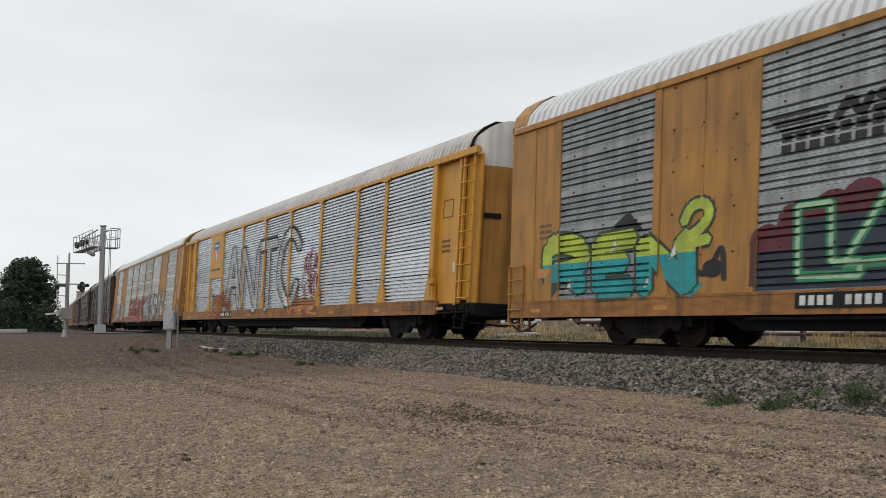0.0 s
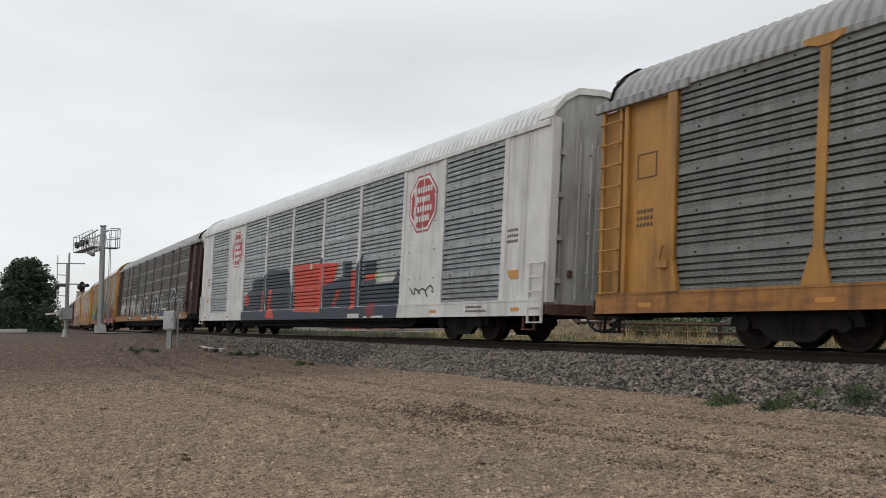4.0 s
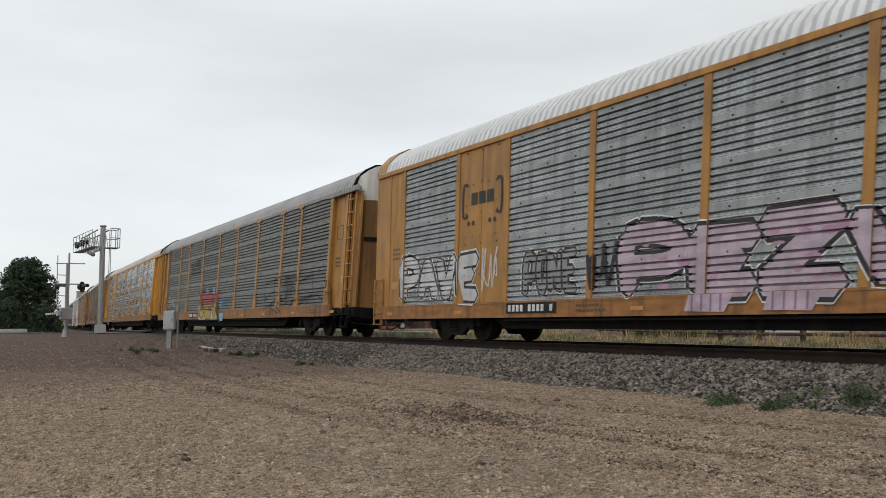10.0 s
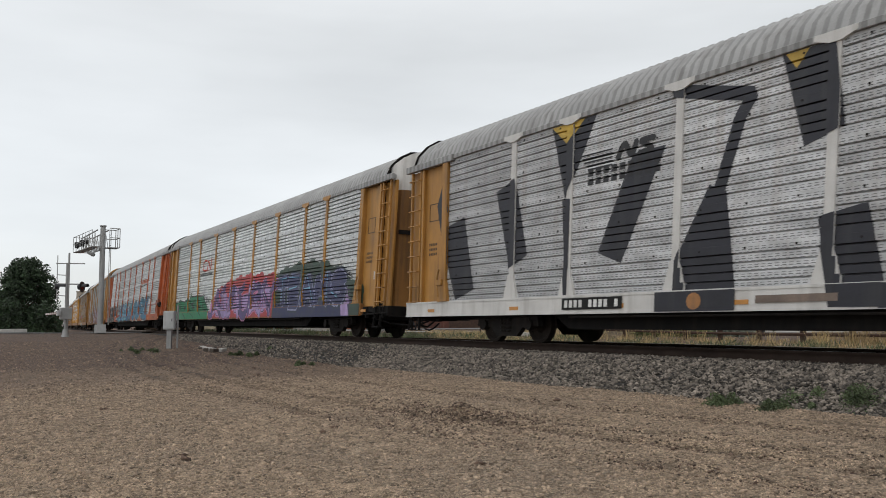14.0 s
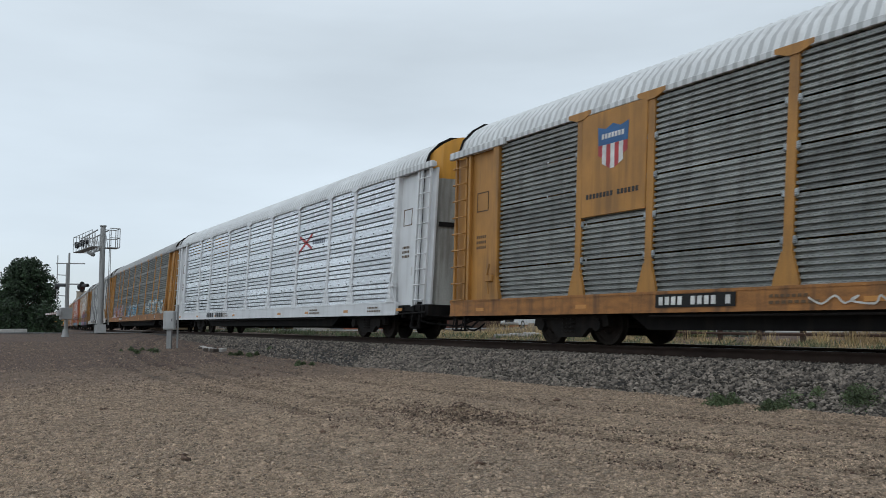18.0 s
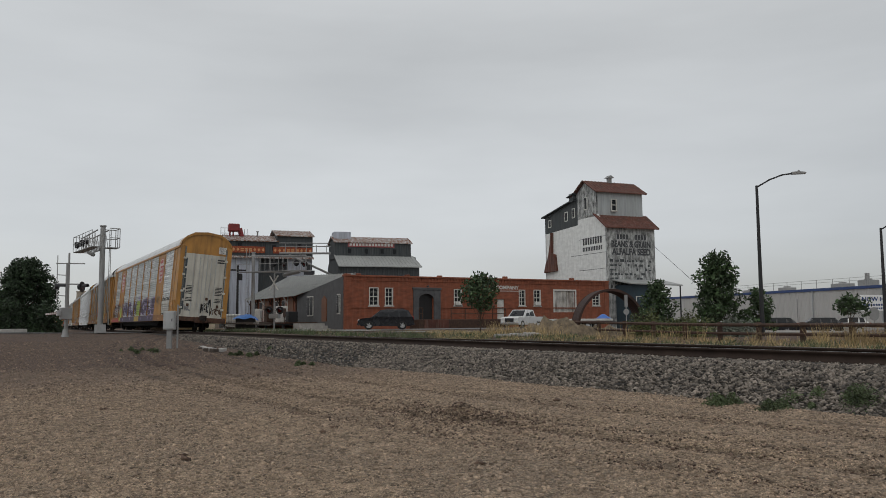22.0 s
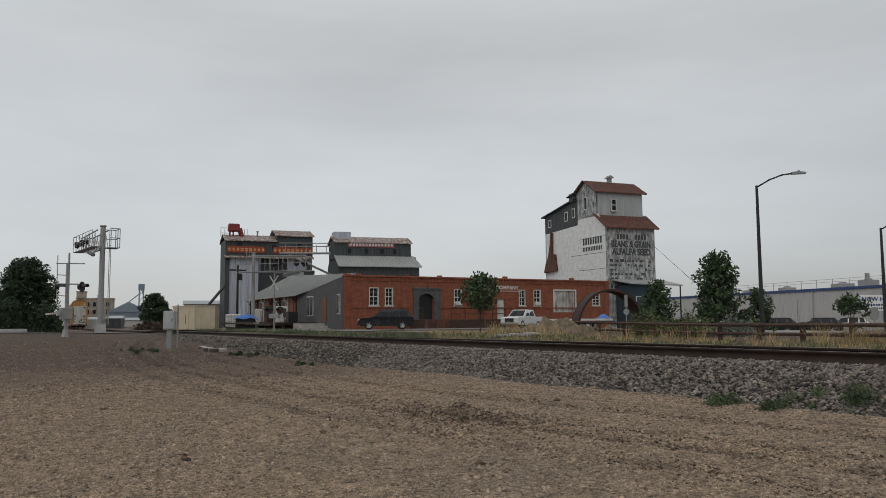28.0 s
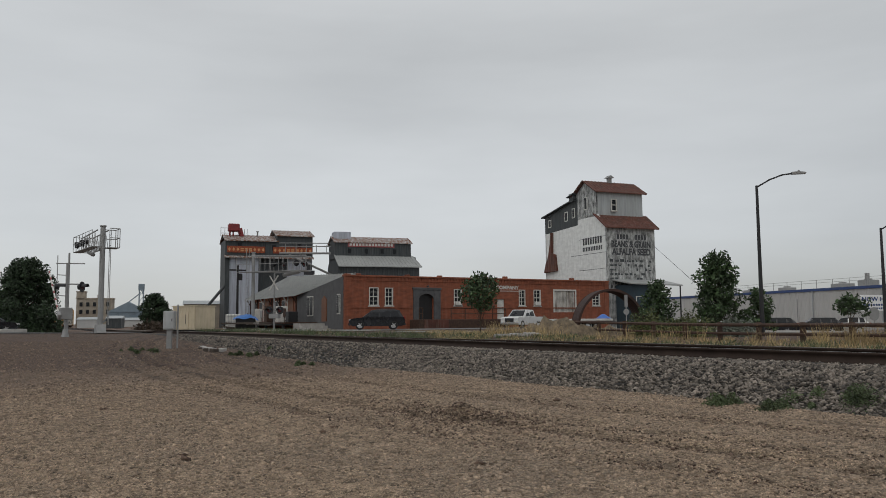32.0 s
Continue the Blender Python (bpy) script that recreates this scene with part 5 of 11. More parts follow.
# ---- the cars, in their order from the head ----
CARS = {}
Y, YB = M["yellow"], M["yellow_bright"]
SPEC = [
    (-8, T1, "coarse", Y, "p_dark", "roof_grey", "yellow car carrier with dark weathered ribbed sides"),
    (-7, T1, "coarse", M["brown"], "p_brown", "roof_grey", "brown car carrier with rust dusted ribbed sides"),
    (-6, T1, "coarse", Y, "p_dark", "roof_grey", "yellow car carrier with dark weathered ribbed sides"),
    (-5, T1, "coarse", M["brown"], "p_brown", "roof_grey", "brown car carrier with rust dusted ribbed sides"),
    (-4, T1, "coarse", M["brown"], "p_brown", "roof_grey", "brown car carrier with dull ribbed sides"),
    (-3, T1, "coarse", M["brown"], "p_brown", "roof_grey", "brown car carrier with dirty ribbed sides"),
    (-2, T2, "coarse", Y, "p_pale_wide", "roof_bright", "yellow car carrier with pale sides and red and black graffiti"),
    (-1, T1, "fine", YB, "p_bright", "roof_warm", "yellow car carrier with bright sheets and white script graffiti"),
    (0, T2, "coarse", Y, "p_mid", "roof_bright", "yellow car carrier with green, teal and red graffiti"),
    (1, T1, "coarse", M["brown"], "p_brown", "roof_grey", "brown car carrier with large dark blue outlined letters"),
    (2, T2, "coarse", M["white"], "p_mid", "roof_bright", "white car carrier with red badge and black and red graffiti"),
    (3, T1, "coarse", Y, "p_dark", "roof_grey", "yellow car carrier with grey weathered ribbed sides"),
    (4, T1, "fine", Y, "p_dark_fine", "roof_bright", "yellow car carrier with dark fine ribs and faded graffiti"),
    (5, T1, "louvre", YB, "p_bright", "roof_warm", "bright yellow car carrier with shining silver sheets"),
    (6, T1, "coarse", Y, "p_dark", "roof_grey", "yellow car carrier with dark sheets and a red blue graffiti"),
    (7, T2, "coarse", Y, "p_mid", "roof_bright", "yellow car carrier with white outlined letters"),
    (8, T1, "coarse", M["orange"], "p_pale", "roof_grey", "orange car carrier with pale sheets and blue graffiti"),
    (9, T1, "coarse", Y, "p_pale", "roof_grey", "yellow car carrier with pale sheets and violet graffiti"),
    (10, T1, "slotted", Y, "p_white", "roof_grey", "car carrier painted over with huge white and black letters"),
    (11, T1, "coarse", Y, "p_dark", "roof_grey", "yellow car carrier with dark sheets and small pale tags"),
    (12, T1, "louvre", M["silver"], "p_silver", "roof_bright", "silver white car carrier, clean and new"),
    (13, T1, "fine", Y, "p_dark_fine", "roof_bright", "yellow car carrier with dark fine ribs and outlined graffiti"),
    (14, T2, "coarse", Y, "p_pale_wide", "roof_bright", "yellow car carrier, last of the train, with purple graffiti"),
]
KIND = {}
for k, t, kind, col, pan, rf, lab in SPEC:
    if k <= -5:
        kind = "coarse"
    ends = "white_low" if t is T2 else "white_top"
    if k == 12:
        ends = "yellow_top"
    CARS[k] = car_body(k, t, kind, col, M[pan], M[rf], lab, ends=ends, posts=M["white"] if k == 10 else None, sill=M["sill_yellow"] if k == 1 else M["white"] if k == 10 else None)
    KIND[k] = (t, kind)
# ---- lettering and spray paint on the car sides ----
OFFW, CREAM, LIME, TEAL = paint(0.62, 0.60, 0.55), paint(0.60, 0.50, 0.30), paint(0.46, 0.56, 0.07), paint(0.02, 0.34, 0.36)
MAROON, GREEN, PALEG, RED = paint(0.12, 0.02, 0.03), paint(0.03, 0.26, 0.12), paint(0.42, 0.62, 0.40), paint(0.42, 0.045, 0.05)
PINK, NAVY, BLUE, SKYB = paint(0.58, 0.22, 0.42), paint(0.026, 0.04, 0.062), paint(0.04, 0.13, 0.32), paint(0.20, 0.45, 0.62)
SCARLET, VIOLET, LILAC, ORANGEP = paint(0.58, 0.06, 0.03), paint(0.10, 0.07, 0.20), paint(0.42, 0.30, 0.55), paint(0.55, 0.17, 0.03)
PURPLE, SANDY, DKGREEN, BROWNP = paint(0.075, 0.055, 0.10), paint(0.50, 0.40, 0.17), paint(0.03, 0.06, 0.04), paint(0.10, 0.055, 0.03)
PALEPINK, GREYP = paint(0.50, 0.40, 0.47), paint(0.30, 0.30, 0.31)
YELP = paint(0.50, 0.33, 0.05)
DUSKY = paint(0.10, 0.06, 0.06)


def on(k, polys, label="", name="graffiti"):
    t, kind = KIND[k]
    return spray(CARS[k], t, kind, polys, name, label)


def stripe_mark(k, x0, x1, z0, z1, pm, label="black striped railway mark"):
    """A railway's mark: slanting stripes, a bold block pair and a line of small marks under it."""
    h = z1 - z0
    p = []
    for i in range(5):
        p += rect(x0 + 0.06 * i, x0 + (x1 - x0) * 0.42, z1 - h * (0.1 + 0.11 * i) - 0.03, z1 - h * (0.1 + 0.11 * i), 0, pm)
    m = x0 + (x1 - x0) * 0.48
    p += stroke([(m, z1 - 0.45 * h), (m + 0.18, z1 - 0.05 * h), (m + 0.36, z1 - 0.42 * h), (m + 0.5, z1 - 0.05 * h)], 0.13, 0, pm)
    p += stroke([(m + 0.95, z1 - 0.08 * h), (m + 0.6, z1 - 0.1 * h), (m + 0.9, z1 - 0.38 * h), (m + 0.55, z1 - 0.42 * h)], 0.11, 0, pm)
    p += bars(x0 + 0.25, x1, z0 + 0.16, z0 + 0.30, 9, pm, 0, 0.7)
    p += bars(x0 + 0.25, x1, z0 - 0.02, z0 + 0.11, 9, pm, 0, 0.7)
    on(k, p, label, "railway_mark")


def badge_board(k, i, z0=2.62):
    """A painted board in one bay with a shield and a line of marks."""
    t, kind = KIND[k]
    a, b = t["edges"][i] + 0.09, t["edges"][i + 1] - 0.09
    mb = MB()
    mb.box(a, b, -1.525, -1.44, z0, t["top"], 0, 0.01)
    board = part("badge_board", mb, SPEC[k + 8][3], CARS[k], "painted board with a shield")
    x, zc = (a + b) / 2, z0 + 1.28
    mb = MB()
    mb.prism([(x - 0.42, zc + 0.50), (x - 0.2, zc + 0.44), (x, zc + 0.52), (x + 0.2, zc + 0.44), (x + 0.42, zc + 0.50), (x + 0.40, zc + 0.12), (x - 0.40, zc + 0.12)], "y", -1.531, -1.52, 0)
    for j in range(7):
        w = 0.8 / 7
        xa = x - 0.4 + j * w
        dip = 0.0 if 0 < j < 6 else 0.12
        mb.prism([(xa, zc + 0.12), (xa + w, zc + 0.12), (xa + w, zc - 0.40 + abs(j + 1 - 3.5) * 0.06 + dip), (xa, zc - 0.40 + abs(j - 3.5) * 0.06 + dip)], "y", -1.531, -1.52, 1 + j % 2)
    for j in range(7):
        mb.box(x - 0.30 + j * 0.09, x - 0.24 + j * 0.09, -1.536, -1.53, zc + 0.24, zc + 0.34, 2)
    part("shield", mb, [BLUE, RED, WHITE], board, "shield with blue head and red and white stripes")
    for j in range(15):
        if j != 8:
            mb = MB()
            mb.box(x - 0.72 + j * 0.097, x - 0.655 + j * 0.097, -1.531, -1.52, z0 + 0.36, z0 + 0.46)
            part("slogan_mark", mb, BLACKP, board)


def octagon_badge(k, x, zc, rows=4):
    """A red eight-sided badge with a white rim and white marks."""
    p = []
    for r, layer, pm in ((0.80, 0, RED), (0.75, 1, WHITE), (0.68, 2, RED)):
        p.append(([(x + r * 0.93 * math.cos(math.pi / 8 + i * math.pi / 4) * 1.08, zc + r * math.sin(math.pi / 8 + i * math.pi / 4) * 1.08) for i in range(8)], layer, pm))
    for j in range(rows):
        z = zc + 0.40 - j * 0.27
        p += rect(x - 0.50 + 0.05 * (j % 2), x - 0.36 + 0.05 * (j % 2), z - 0.15, z + 0.10, 3, WHITE)
        p += bars(x - 0.30, x + 0.50 - 0.12 * (j % 2), z - 0.09, z + 0.07, 6, WHITE, 3, 0.72)
    on(k, p, "red octagonal badge with white marks", "badge")


def sill_marks(k, xs, pm, n=3):
    t, kind = KIND[k]
    p = []
    z = t["sill"][0] + 0.18
    for x in xs:
        p += bars(x - 0.35, x + 0.35, z - 0.08, z + 0.08, n, pm, 1, 0.72)
    on(k, p, "", "sill_marks")


# small stencils on every car
for k in CARS:
    t, kind = KIND[k]
    if k < -2:
        continue
    p = []
    stn = WHITE if SPEC[k + 8][3] is M["brown"] else paint(0.12, 0.07, 0.03)
    for x in ((-12.75, 12.6) if t is T1 else (-12.35, 12.35)):
        for i in range(3):
            p += bars(x - 0.22, x + 0.2, 2.55 - 0.13 * i, 2.62 - 0.13 * i, 5, stn, 0, 0.7)
    for x in (-4.6, 6.0, 10.6):
        p += bars(x, x + 0.9, t["sill"][0] + 0.10, t["sill"][0] + 0.15, 8, stn, 1, 0.7) + bars(x, x + 0.7, t["sill"][0] + 0.20, t["sill"][0] + 0.25, 7, stn, 1, 0.7)
    sten = on(k, p, "", "stencil_mark")
    sten["kind"] = "stuff"
for k in (-1, 1, 4, 5, 7, 8, 10, 11, 13):
    plate(CARS[k], KIND[k][0], -6.45 if k == 10 else -6.1)
for k in (0, 6):
    plate(CARS[k], KIND[k][0], -5.4)
for k in (2, 9, 14):
    plate(CARS[k], KIND[k][0], -5.4, 1.9, None, WHITE)
for k, x in ((4, -4.3), (5, -4.3), (13, 9.6), (1, 9.4), (11, 9.2)):
    t = KIND[k][0]
    z = t["sill"][0]
    on(k, rect(x - 0.22, x + 0.22, z + 0.06, z + 0.32, 0, M["plate"]) + (lettering("R1", x - 0.15, x + 0.15, z + 0.1, z + 0.28, WHITE, 1, 0.02) if k in (4, 5) else bars(x - 0.15, x + 0.15, z + 0.1, z + 0.28, 3, WHITE, 1)), "small black plate", "class_plate")
for k in (0, 4, 5, 7, 8, 10, 13, 14):
    sill_marks(k, [2.6], paint(0.25, 0.07, 0.02))

# far cars
on(-2, wild(-12, -7.5, 0.7, 2.1, 4, [OFFW, PALEPINK], BLACKP, None, 3) + wild(-4.5, 2.0, 0.7, 2.2, 5, [RED, SCARLET], BLACKP, OFFW, 4) + wild(3.0, 9.0, 0.7, 2.4, 5, [OFFW, GREYP], BLACKP, None, 5), "red, white and black graffiti letters")
badge_board(-1, 1)
on(-1, letters("ANTC", -6.6, 2.4, 1.05, 3.95, 0.34, WHITE, paint(0.06, 0.045, 0.06), 0.13, None, 0.0, 11) + wild(-8.6, -5.8, 0.8, 1.9, 2, [ORANGEP, RED], BLACKP, None, 12, 0.12) + scrawl(3.0, 4.3, 2.2, 3.0, 7, RED, 0.06) + scrawl(3.0, 4.4, 1.5, 2.1, 8, RED, 0.06) + wild(1.0, 4.4, 0.75, 1.5, 4, [YELP, ORANGEP], RED, None, 13, 0.10), "tall white script graffiti with black outline")

# lime, teal, maroon and red pieces
g = two_tone(letters("REN", -12.3, -8.3, 0.95, 2.25, 0.42, LIME, DKGREEN, 0.06, None, 0.0, 21), LIME, 1.72, TEAL)
g += stroke([(-8.55, 2.25), (-8.4, 2.5), (-8.12, 2.55), (-8.0, 2.35), (-8.2, 2.1), (-8.7, 1.85), (-8.0, 1.92)], 0.30, 1, DKGREEN) + stroke([(-8.55, 2.25), (-8.4, 2.5), (-8.12, 2.55), (-8.0, 2.35), (-8.2, 2.1), (-8.7, 1.85), (-8.0, 1.92)], 0.19, 6, LIME)
g += [([(-12.5, 1.0), (-12.0, 1.9), (-11.7, 1.6), (-12.1, 0.98)], 0, TEAL), ([(-8.9, 1.6), (-8.1, 1.15), (-8.3, 0.9), (-9.1, 1.3)], 2, TEAL), ([(-10.4, 2.3), (-9.9, 2.62), (-9.5, 2.2)], 0, BLACKP)]
for x, z in ((-11.6, 1.25), (-10.3, 2.0), (-9.4, 1.25), (-8.8, 1.75)):
    g += [([(x - 0.07, z - 0.14), (x + 0.1, z - 0.05), (x + 0.06, z + 0.15)], 7, WHITE)]
g += scrawl(-8.5, -7.6, 1.15, 1.75, 3, BLACKP, 0.11, 6) + disc(-7.9, 1.4, 0.22, 0.16, 4, BLACKP)
on(0, g, "lime and teal graffiti letters with dark outline")
cl = []
for x, z, r in ((-6.85, 1.75, 0.3), (-6.35, 2.02, 0.34), (-5.75, 2.1, 0.36), (-5.3, 2.2, 0.36), (-4.75, 1.95, 0.36), (-4.2, 1.9, 0.32), (-3.75, 2.05, 0.36), (-3.2, 2.1, 0.36), (-2.7, 2.18, 0.36), (-2.2, 2.1, 0.36), (-1.75, 2.05, 0.34), (-1.3, 1.8, 0.32), (-0.9, 1.5, 0.3)):
    cl += disc(x, z, r, r, 0, MAROON) + rect(x - r * 0.95, x + r * 0.95, 1.05, z, 0, MAROON)
cl += rect(-7.05, -0.6, 0.98, 1.6, 1, NAVY) + rect(-6.4, -1.2, 1.05, 2.05, 1, NAVY) + [([(-5.5, 1.4), (-4.9, 2.4), (-4.4, 1.4)], 1, NAVY), ([(-3.3, 1.4), (-2.8, 2.4), (-2.2, 1.4)], 1, NAVY)]
for line in ([(-6.33, 2.27), (-5.79, 2.27), (-5.75, 1.37), (-5.3, 1.35), (-5.32, 1.14), (-6.29, 1.17), (-6.33, 2.27)],
             [(-5.56, 1.32), (-4.91, 2.4), (-4.4, 1.35), (-5.56, 1.32)],
             [(-4.13, 1.73), (-3.64, 1.69), (-3.5, 2.22), (-3.1, 2.22), (-3.27, 1.41), (-2.25, 1.38), (-2.81, 2.41), (-3.4, 1.41)],
             [(-4.13, 1.73), (-4.09, 1.18), (-2.39, 1.14), (-1.43, 1.17), (-1.37, 1.71), (-1.75, 1.74), (-1.71, 1.91), (-1.97, 1.96), (-1.98, 2.21), (-2.52, 2.19), (-2.21, 1.38)]):
    cl += stroke(line, 0.17, 2, GREEN, 0, False) + stroke(line, 0.075, 3, PALEG, 0, False)
on(0, cl, "dark maroon graffiti with pale green outlined letters")
g = two_tone(letters("HRAS", 0.0, 4.5, 1.0, 2.58, 0.44, TEAL, NAVY, 0.06, None, 0.0, 24, shine=paint(0.25, 0.55, 0.55)), TEAL, 1.72, SANDY)
g = [([(-0.5, 1.0), (0.15, 1.85), (0.6, 1.85), (0.3, 1.0)], 0, BLACKP), ([(-0.3, 1.9), (0.0, 2.4), (0.5, 2.3), (0.4, 1.6)], 0, ORANGEP), ([(1.3, 2.3), (1.6, 2.65), (2.2, 2.5)], 0, ORANGEP), ([(2.4, 2.4), (4.1, 2.65), (3.6, 2.3)], 0, BLACKP), ([(4.4, 1.0), (4.3, 1.9), (5.4, 1.5), (5.3, 1.0)], 0, BLACKP)] + rect(0.4, 4.3, 1.0, 1.55, 0, SANDY) + [(a, b + 1, c) for a, b, c in g]
g += stroke([(1.2, 1.9), (1.9, 1.5), (2.4, 1.15)], 0.12, 6, paint(0.05, 0.2, 0.32)) + stroke([(2.9, 2.1), (3.6, 1.7), (4.1, 1.1)], 0.12, 6, paint(0.05, 0.2, 0.32))
on(0, g, "teal and yellow graffiti letters")
on(0, disc(5.5, 2.05, 0.34, 0.28, 0, BLACKP) + disc(5.25, 1.85, 0.14, 0.35, 0, BLACKP) + disc(5.6, 1.8, 0.22, 0.28, 1, paint(0.30, 0.20, 0.08)) + rect(5.55, 5.8, 1.05, 1.5, 1, paint(0.30, 0.20, 0.08)) + rect(5.75, 6.3, 1.0, 1.35, 0, BLACKP) + rect(4.75, 5.4, 1.03, 1.5, 1, BLACKP) + scrawl(4.85, 5.3, 1.25, 1.45, 4, WHITE, 0.03, 6, 3), "black and brown painted patch")
pk = []
for x, z, r, c in ((6.0, 0.85, 0.3, PINK), (6.4, 1.2, 0.36, PINK), (6.75, 1.5, 0.3, PINK), (6.5, 1.85, 0.16, GREEN), (8.6, 2.3, 0.2, PALEG), (10.6, 2.1, 0.3, PALEG), (11.6, 1.9, 0.3, GREEN), (12.1, 1.65, 0.28, PINK), (12.6, 1.3, 0.34, PINK), (12.9, 0.9, 0.4, PINK), (13.2, 0.8, 0.3, PINK)):
    pk += disc(x, z, r, r * 0.9, 0, c)
pk += rect(5.8, 6.9, 0.62, 0.95, 0, PINK) + rect(12.2, 13.4, 0.62, 0.95, 0, PINK)
OXRED = paint(0.27, 0.036, 0.03)
pk += bubble(8.4, 9.15, 1.75, 2.22, OXRED, BLACKP, 0.08, 1, WHITE)
for i, (a, b, zt) in enumerate(((6.9, 8.25, 2.0), (8.2, 9.15, 1.95), (9.1, 10.12, 2.0), (10.1, 11.35, 2.12), (11.3, 12.2, 1.75))):
    pk += bubble(a, b, 0.66, zt, OXRED, BLACKP, 0.09, 2 + i, WHITE)
pk += rect(6.95, 12.2, 0.6, 0.98, 8, OXRED)
for x, z, rx, rz in ((7.5, 1.45, 0.07, 0.2), (7.62, 0.96, 0.15, 0.08), (8.75, 1.0, 0.10, 0.22), (9.66, 1.42, 0.09, 0.06), (9.35, 1.1, 0.22, 0.05), (10.0, 0.96, 0.2, 0.1), (10.85, 1.5, 0.09, 0.2), (11.0, 1.02, 0.17, 0.14), (11.75, 0.95, 0.19, 0.13)):
    pk += disc(x, z, rx, rz, 9, BLACKP) + stroke([(x + rx * 0.4, z + rz), (x + rx * 1.2, z), (x + rx * 0.5, z - rz)], 0.04, 10, WHITE)
for x, z in ((7.2, 1.5), (10.45, 1.55), (11.5, 1.4)):
    pk += stroke([(x - 0.1, z - 0.22), (x - 0.03, z + 0.08), (x + 0.1, z + 0.2)], 0.05, 10, WHITE)
for x0, z0, x1, z1 in ((7.2, 0.7, 7.15, 1.3), (8.05, 1.2, 8.45, 0.75), (9.15, 1.12, 11.35, 1.16), (10.35, 0.8, 10.2, 1.4)):
    pk += stroke([(x0, z0), (x1, z1)], 0.035, 9, BLACKP)
pk += [([(12.2, 1.1), (12.2, 1.6), (12.7, 1.35)], 3, OXRED)]
for x, z in ((7.3, 0.78), (9.6, 0.78), (11.2, 0.8), (6.2, 0.8), (12.5, 1.0)):
    for a in range(4):
        pk += disc(x + 0.08 * math.cos(a * 1.57), z + 0.08 * math.sin(a * 1.57), 0.055, 0.055, 12, YELP, 8)
on(0, pk, "fat red graffiti letters with black outline on pink")
stripe_mark(0, -6.9, -4.5, 3.15, 3.8, BLACKP)

# brown car with big dark blue letters
DUN = paint(0.42, 0.36, 0.28)
on(1, letters("AM", -11.7, -9.3, 1.1, 2.15, 0.40, OFFW, GREYP, 0.04, None, 0.0, 31) + letters("SA", -9.3, -7.1, 1.1, 2.15, 0.38, DUN, GREYP, 0.04, None, 0.0, 32) + letters("PA", -6.8, -4.6, 1.08, 2.1, 0.38, OFFW, GREYP, 0.03, None, 0.0, 33) + letters("INT", -4.5, -2.5, 1.08, 2.05, 0.36, OFFW, GREYP, 0.03, None, 0.0, 34) + [([(-5.6, 2.5), (-5.25, 2.05), (-5.0, 2.55)], 0, OFFW)], "faded off-white graffiti letters")
big = []
for x0, x1, xf in ((-1.25, 0.75, -0.15), (4.5, 6.55, 5.05)):
    big += rect(x0, xf, 0.76, 2.26, 0, OFFW) + rect(x0, x1, 0.73, 1.38, 0, OFFW)
    big += rect(x0 + 0.2, xf - 0.12, 0.87, 2.12, 1, NAVY) + rect(x0 + 0.2, x1 - 0.14, 0.86, 1.26, 1, NAVY)
big += disc(2.9, 1.53, 1.02, 0.78, 0, OFFW, 24) + disc(2.9, 1.53, 0.88, 0.66, 1, NAVY, 24) + disc(2.9, 1.53, 0.30, 0.28, 2, OFFW, 16) + disc(2.9, 1.53, 0.19, 0.18, 3, DUSKY, 14)
big += stroke([(9.25, 2.0), (8.5, 2.2), (7.75, 1.9), (7.65, 1.2), (8.3, 0.85), (9.2, 0.95)], 0.56, 0, OFFW) + stroke([(9.2, 2.0), (8.5, 2.2), (7.78, 1.9), (7.68, 1.2), (8.3, 0.88), (9.15, 0.97)], 0.38, 1, NAVY)
big += scrawl(0.0, 0.7, 1.5, 1.75, 8, paint(0.32, 0.16, 0.12), 0.08, 5)
on(1, big, "huge dark blue letters with white outline")
on(1, letters("SORB", 9.5, 10.95, 1.72, 2.2, 0.12, NAVY, OFFW, 0.03, None, 0.0, 35) + letters("TAROL", 9.8, 11.5, 1.22, 1.65, 0.11, NAVY, OFFW, 0.03, None, 0.0, 36), "small dark blue outlined letters")
stripe_mark(1, -6.95, -4.65, 3.05, 3.8, BLACKP)

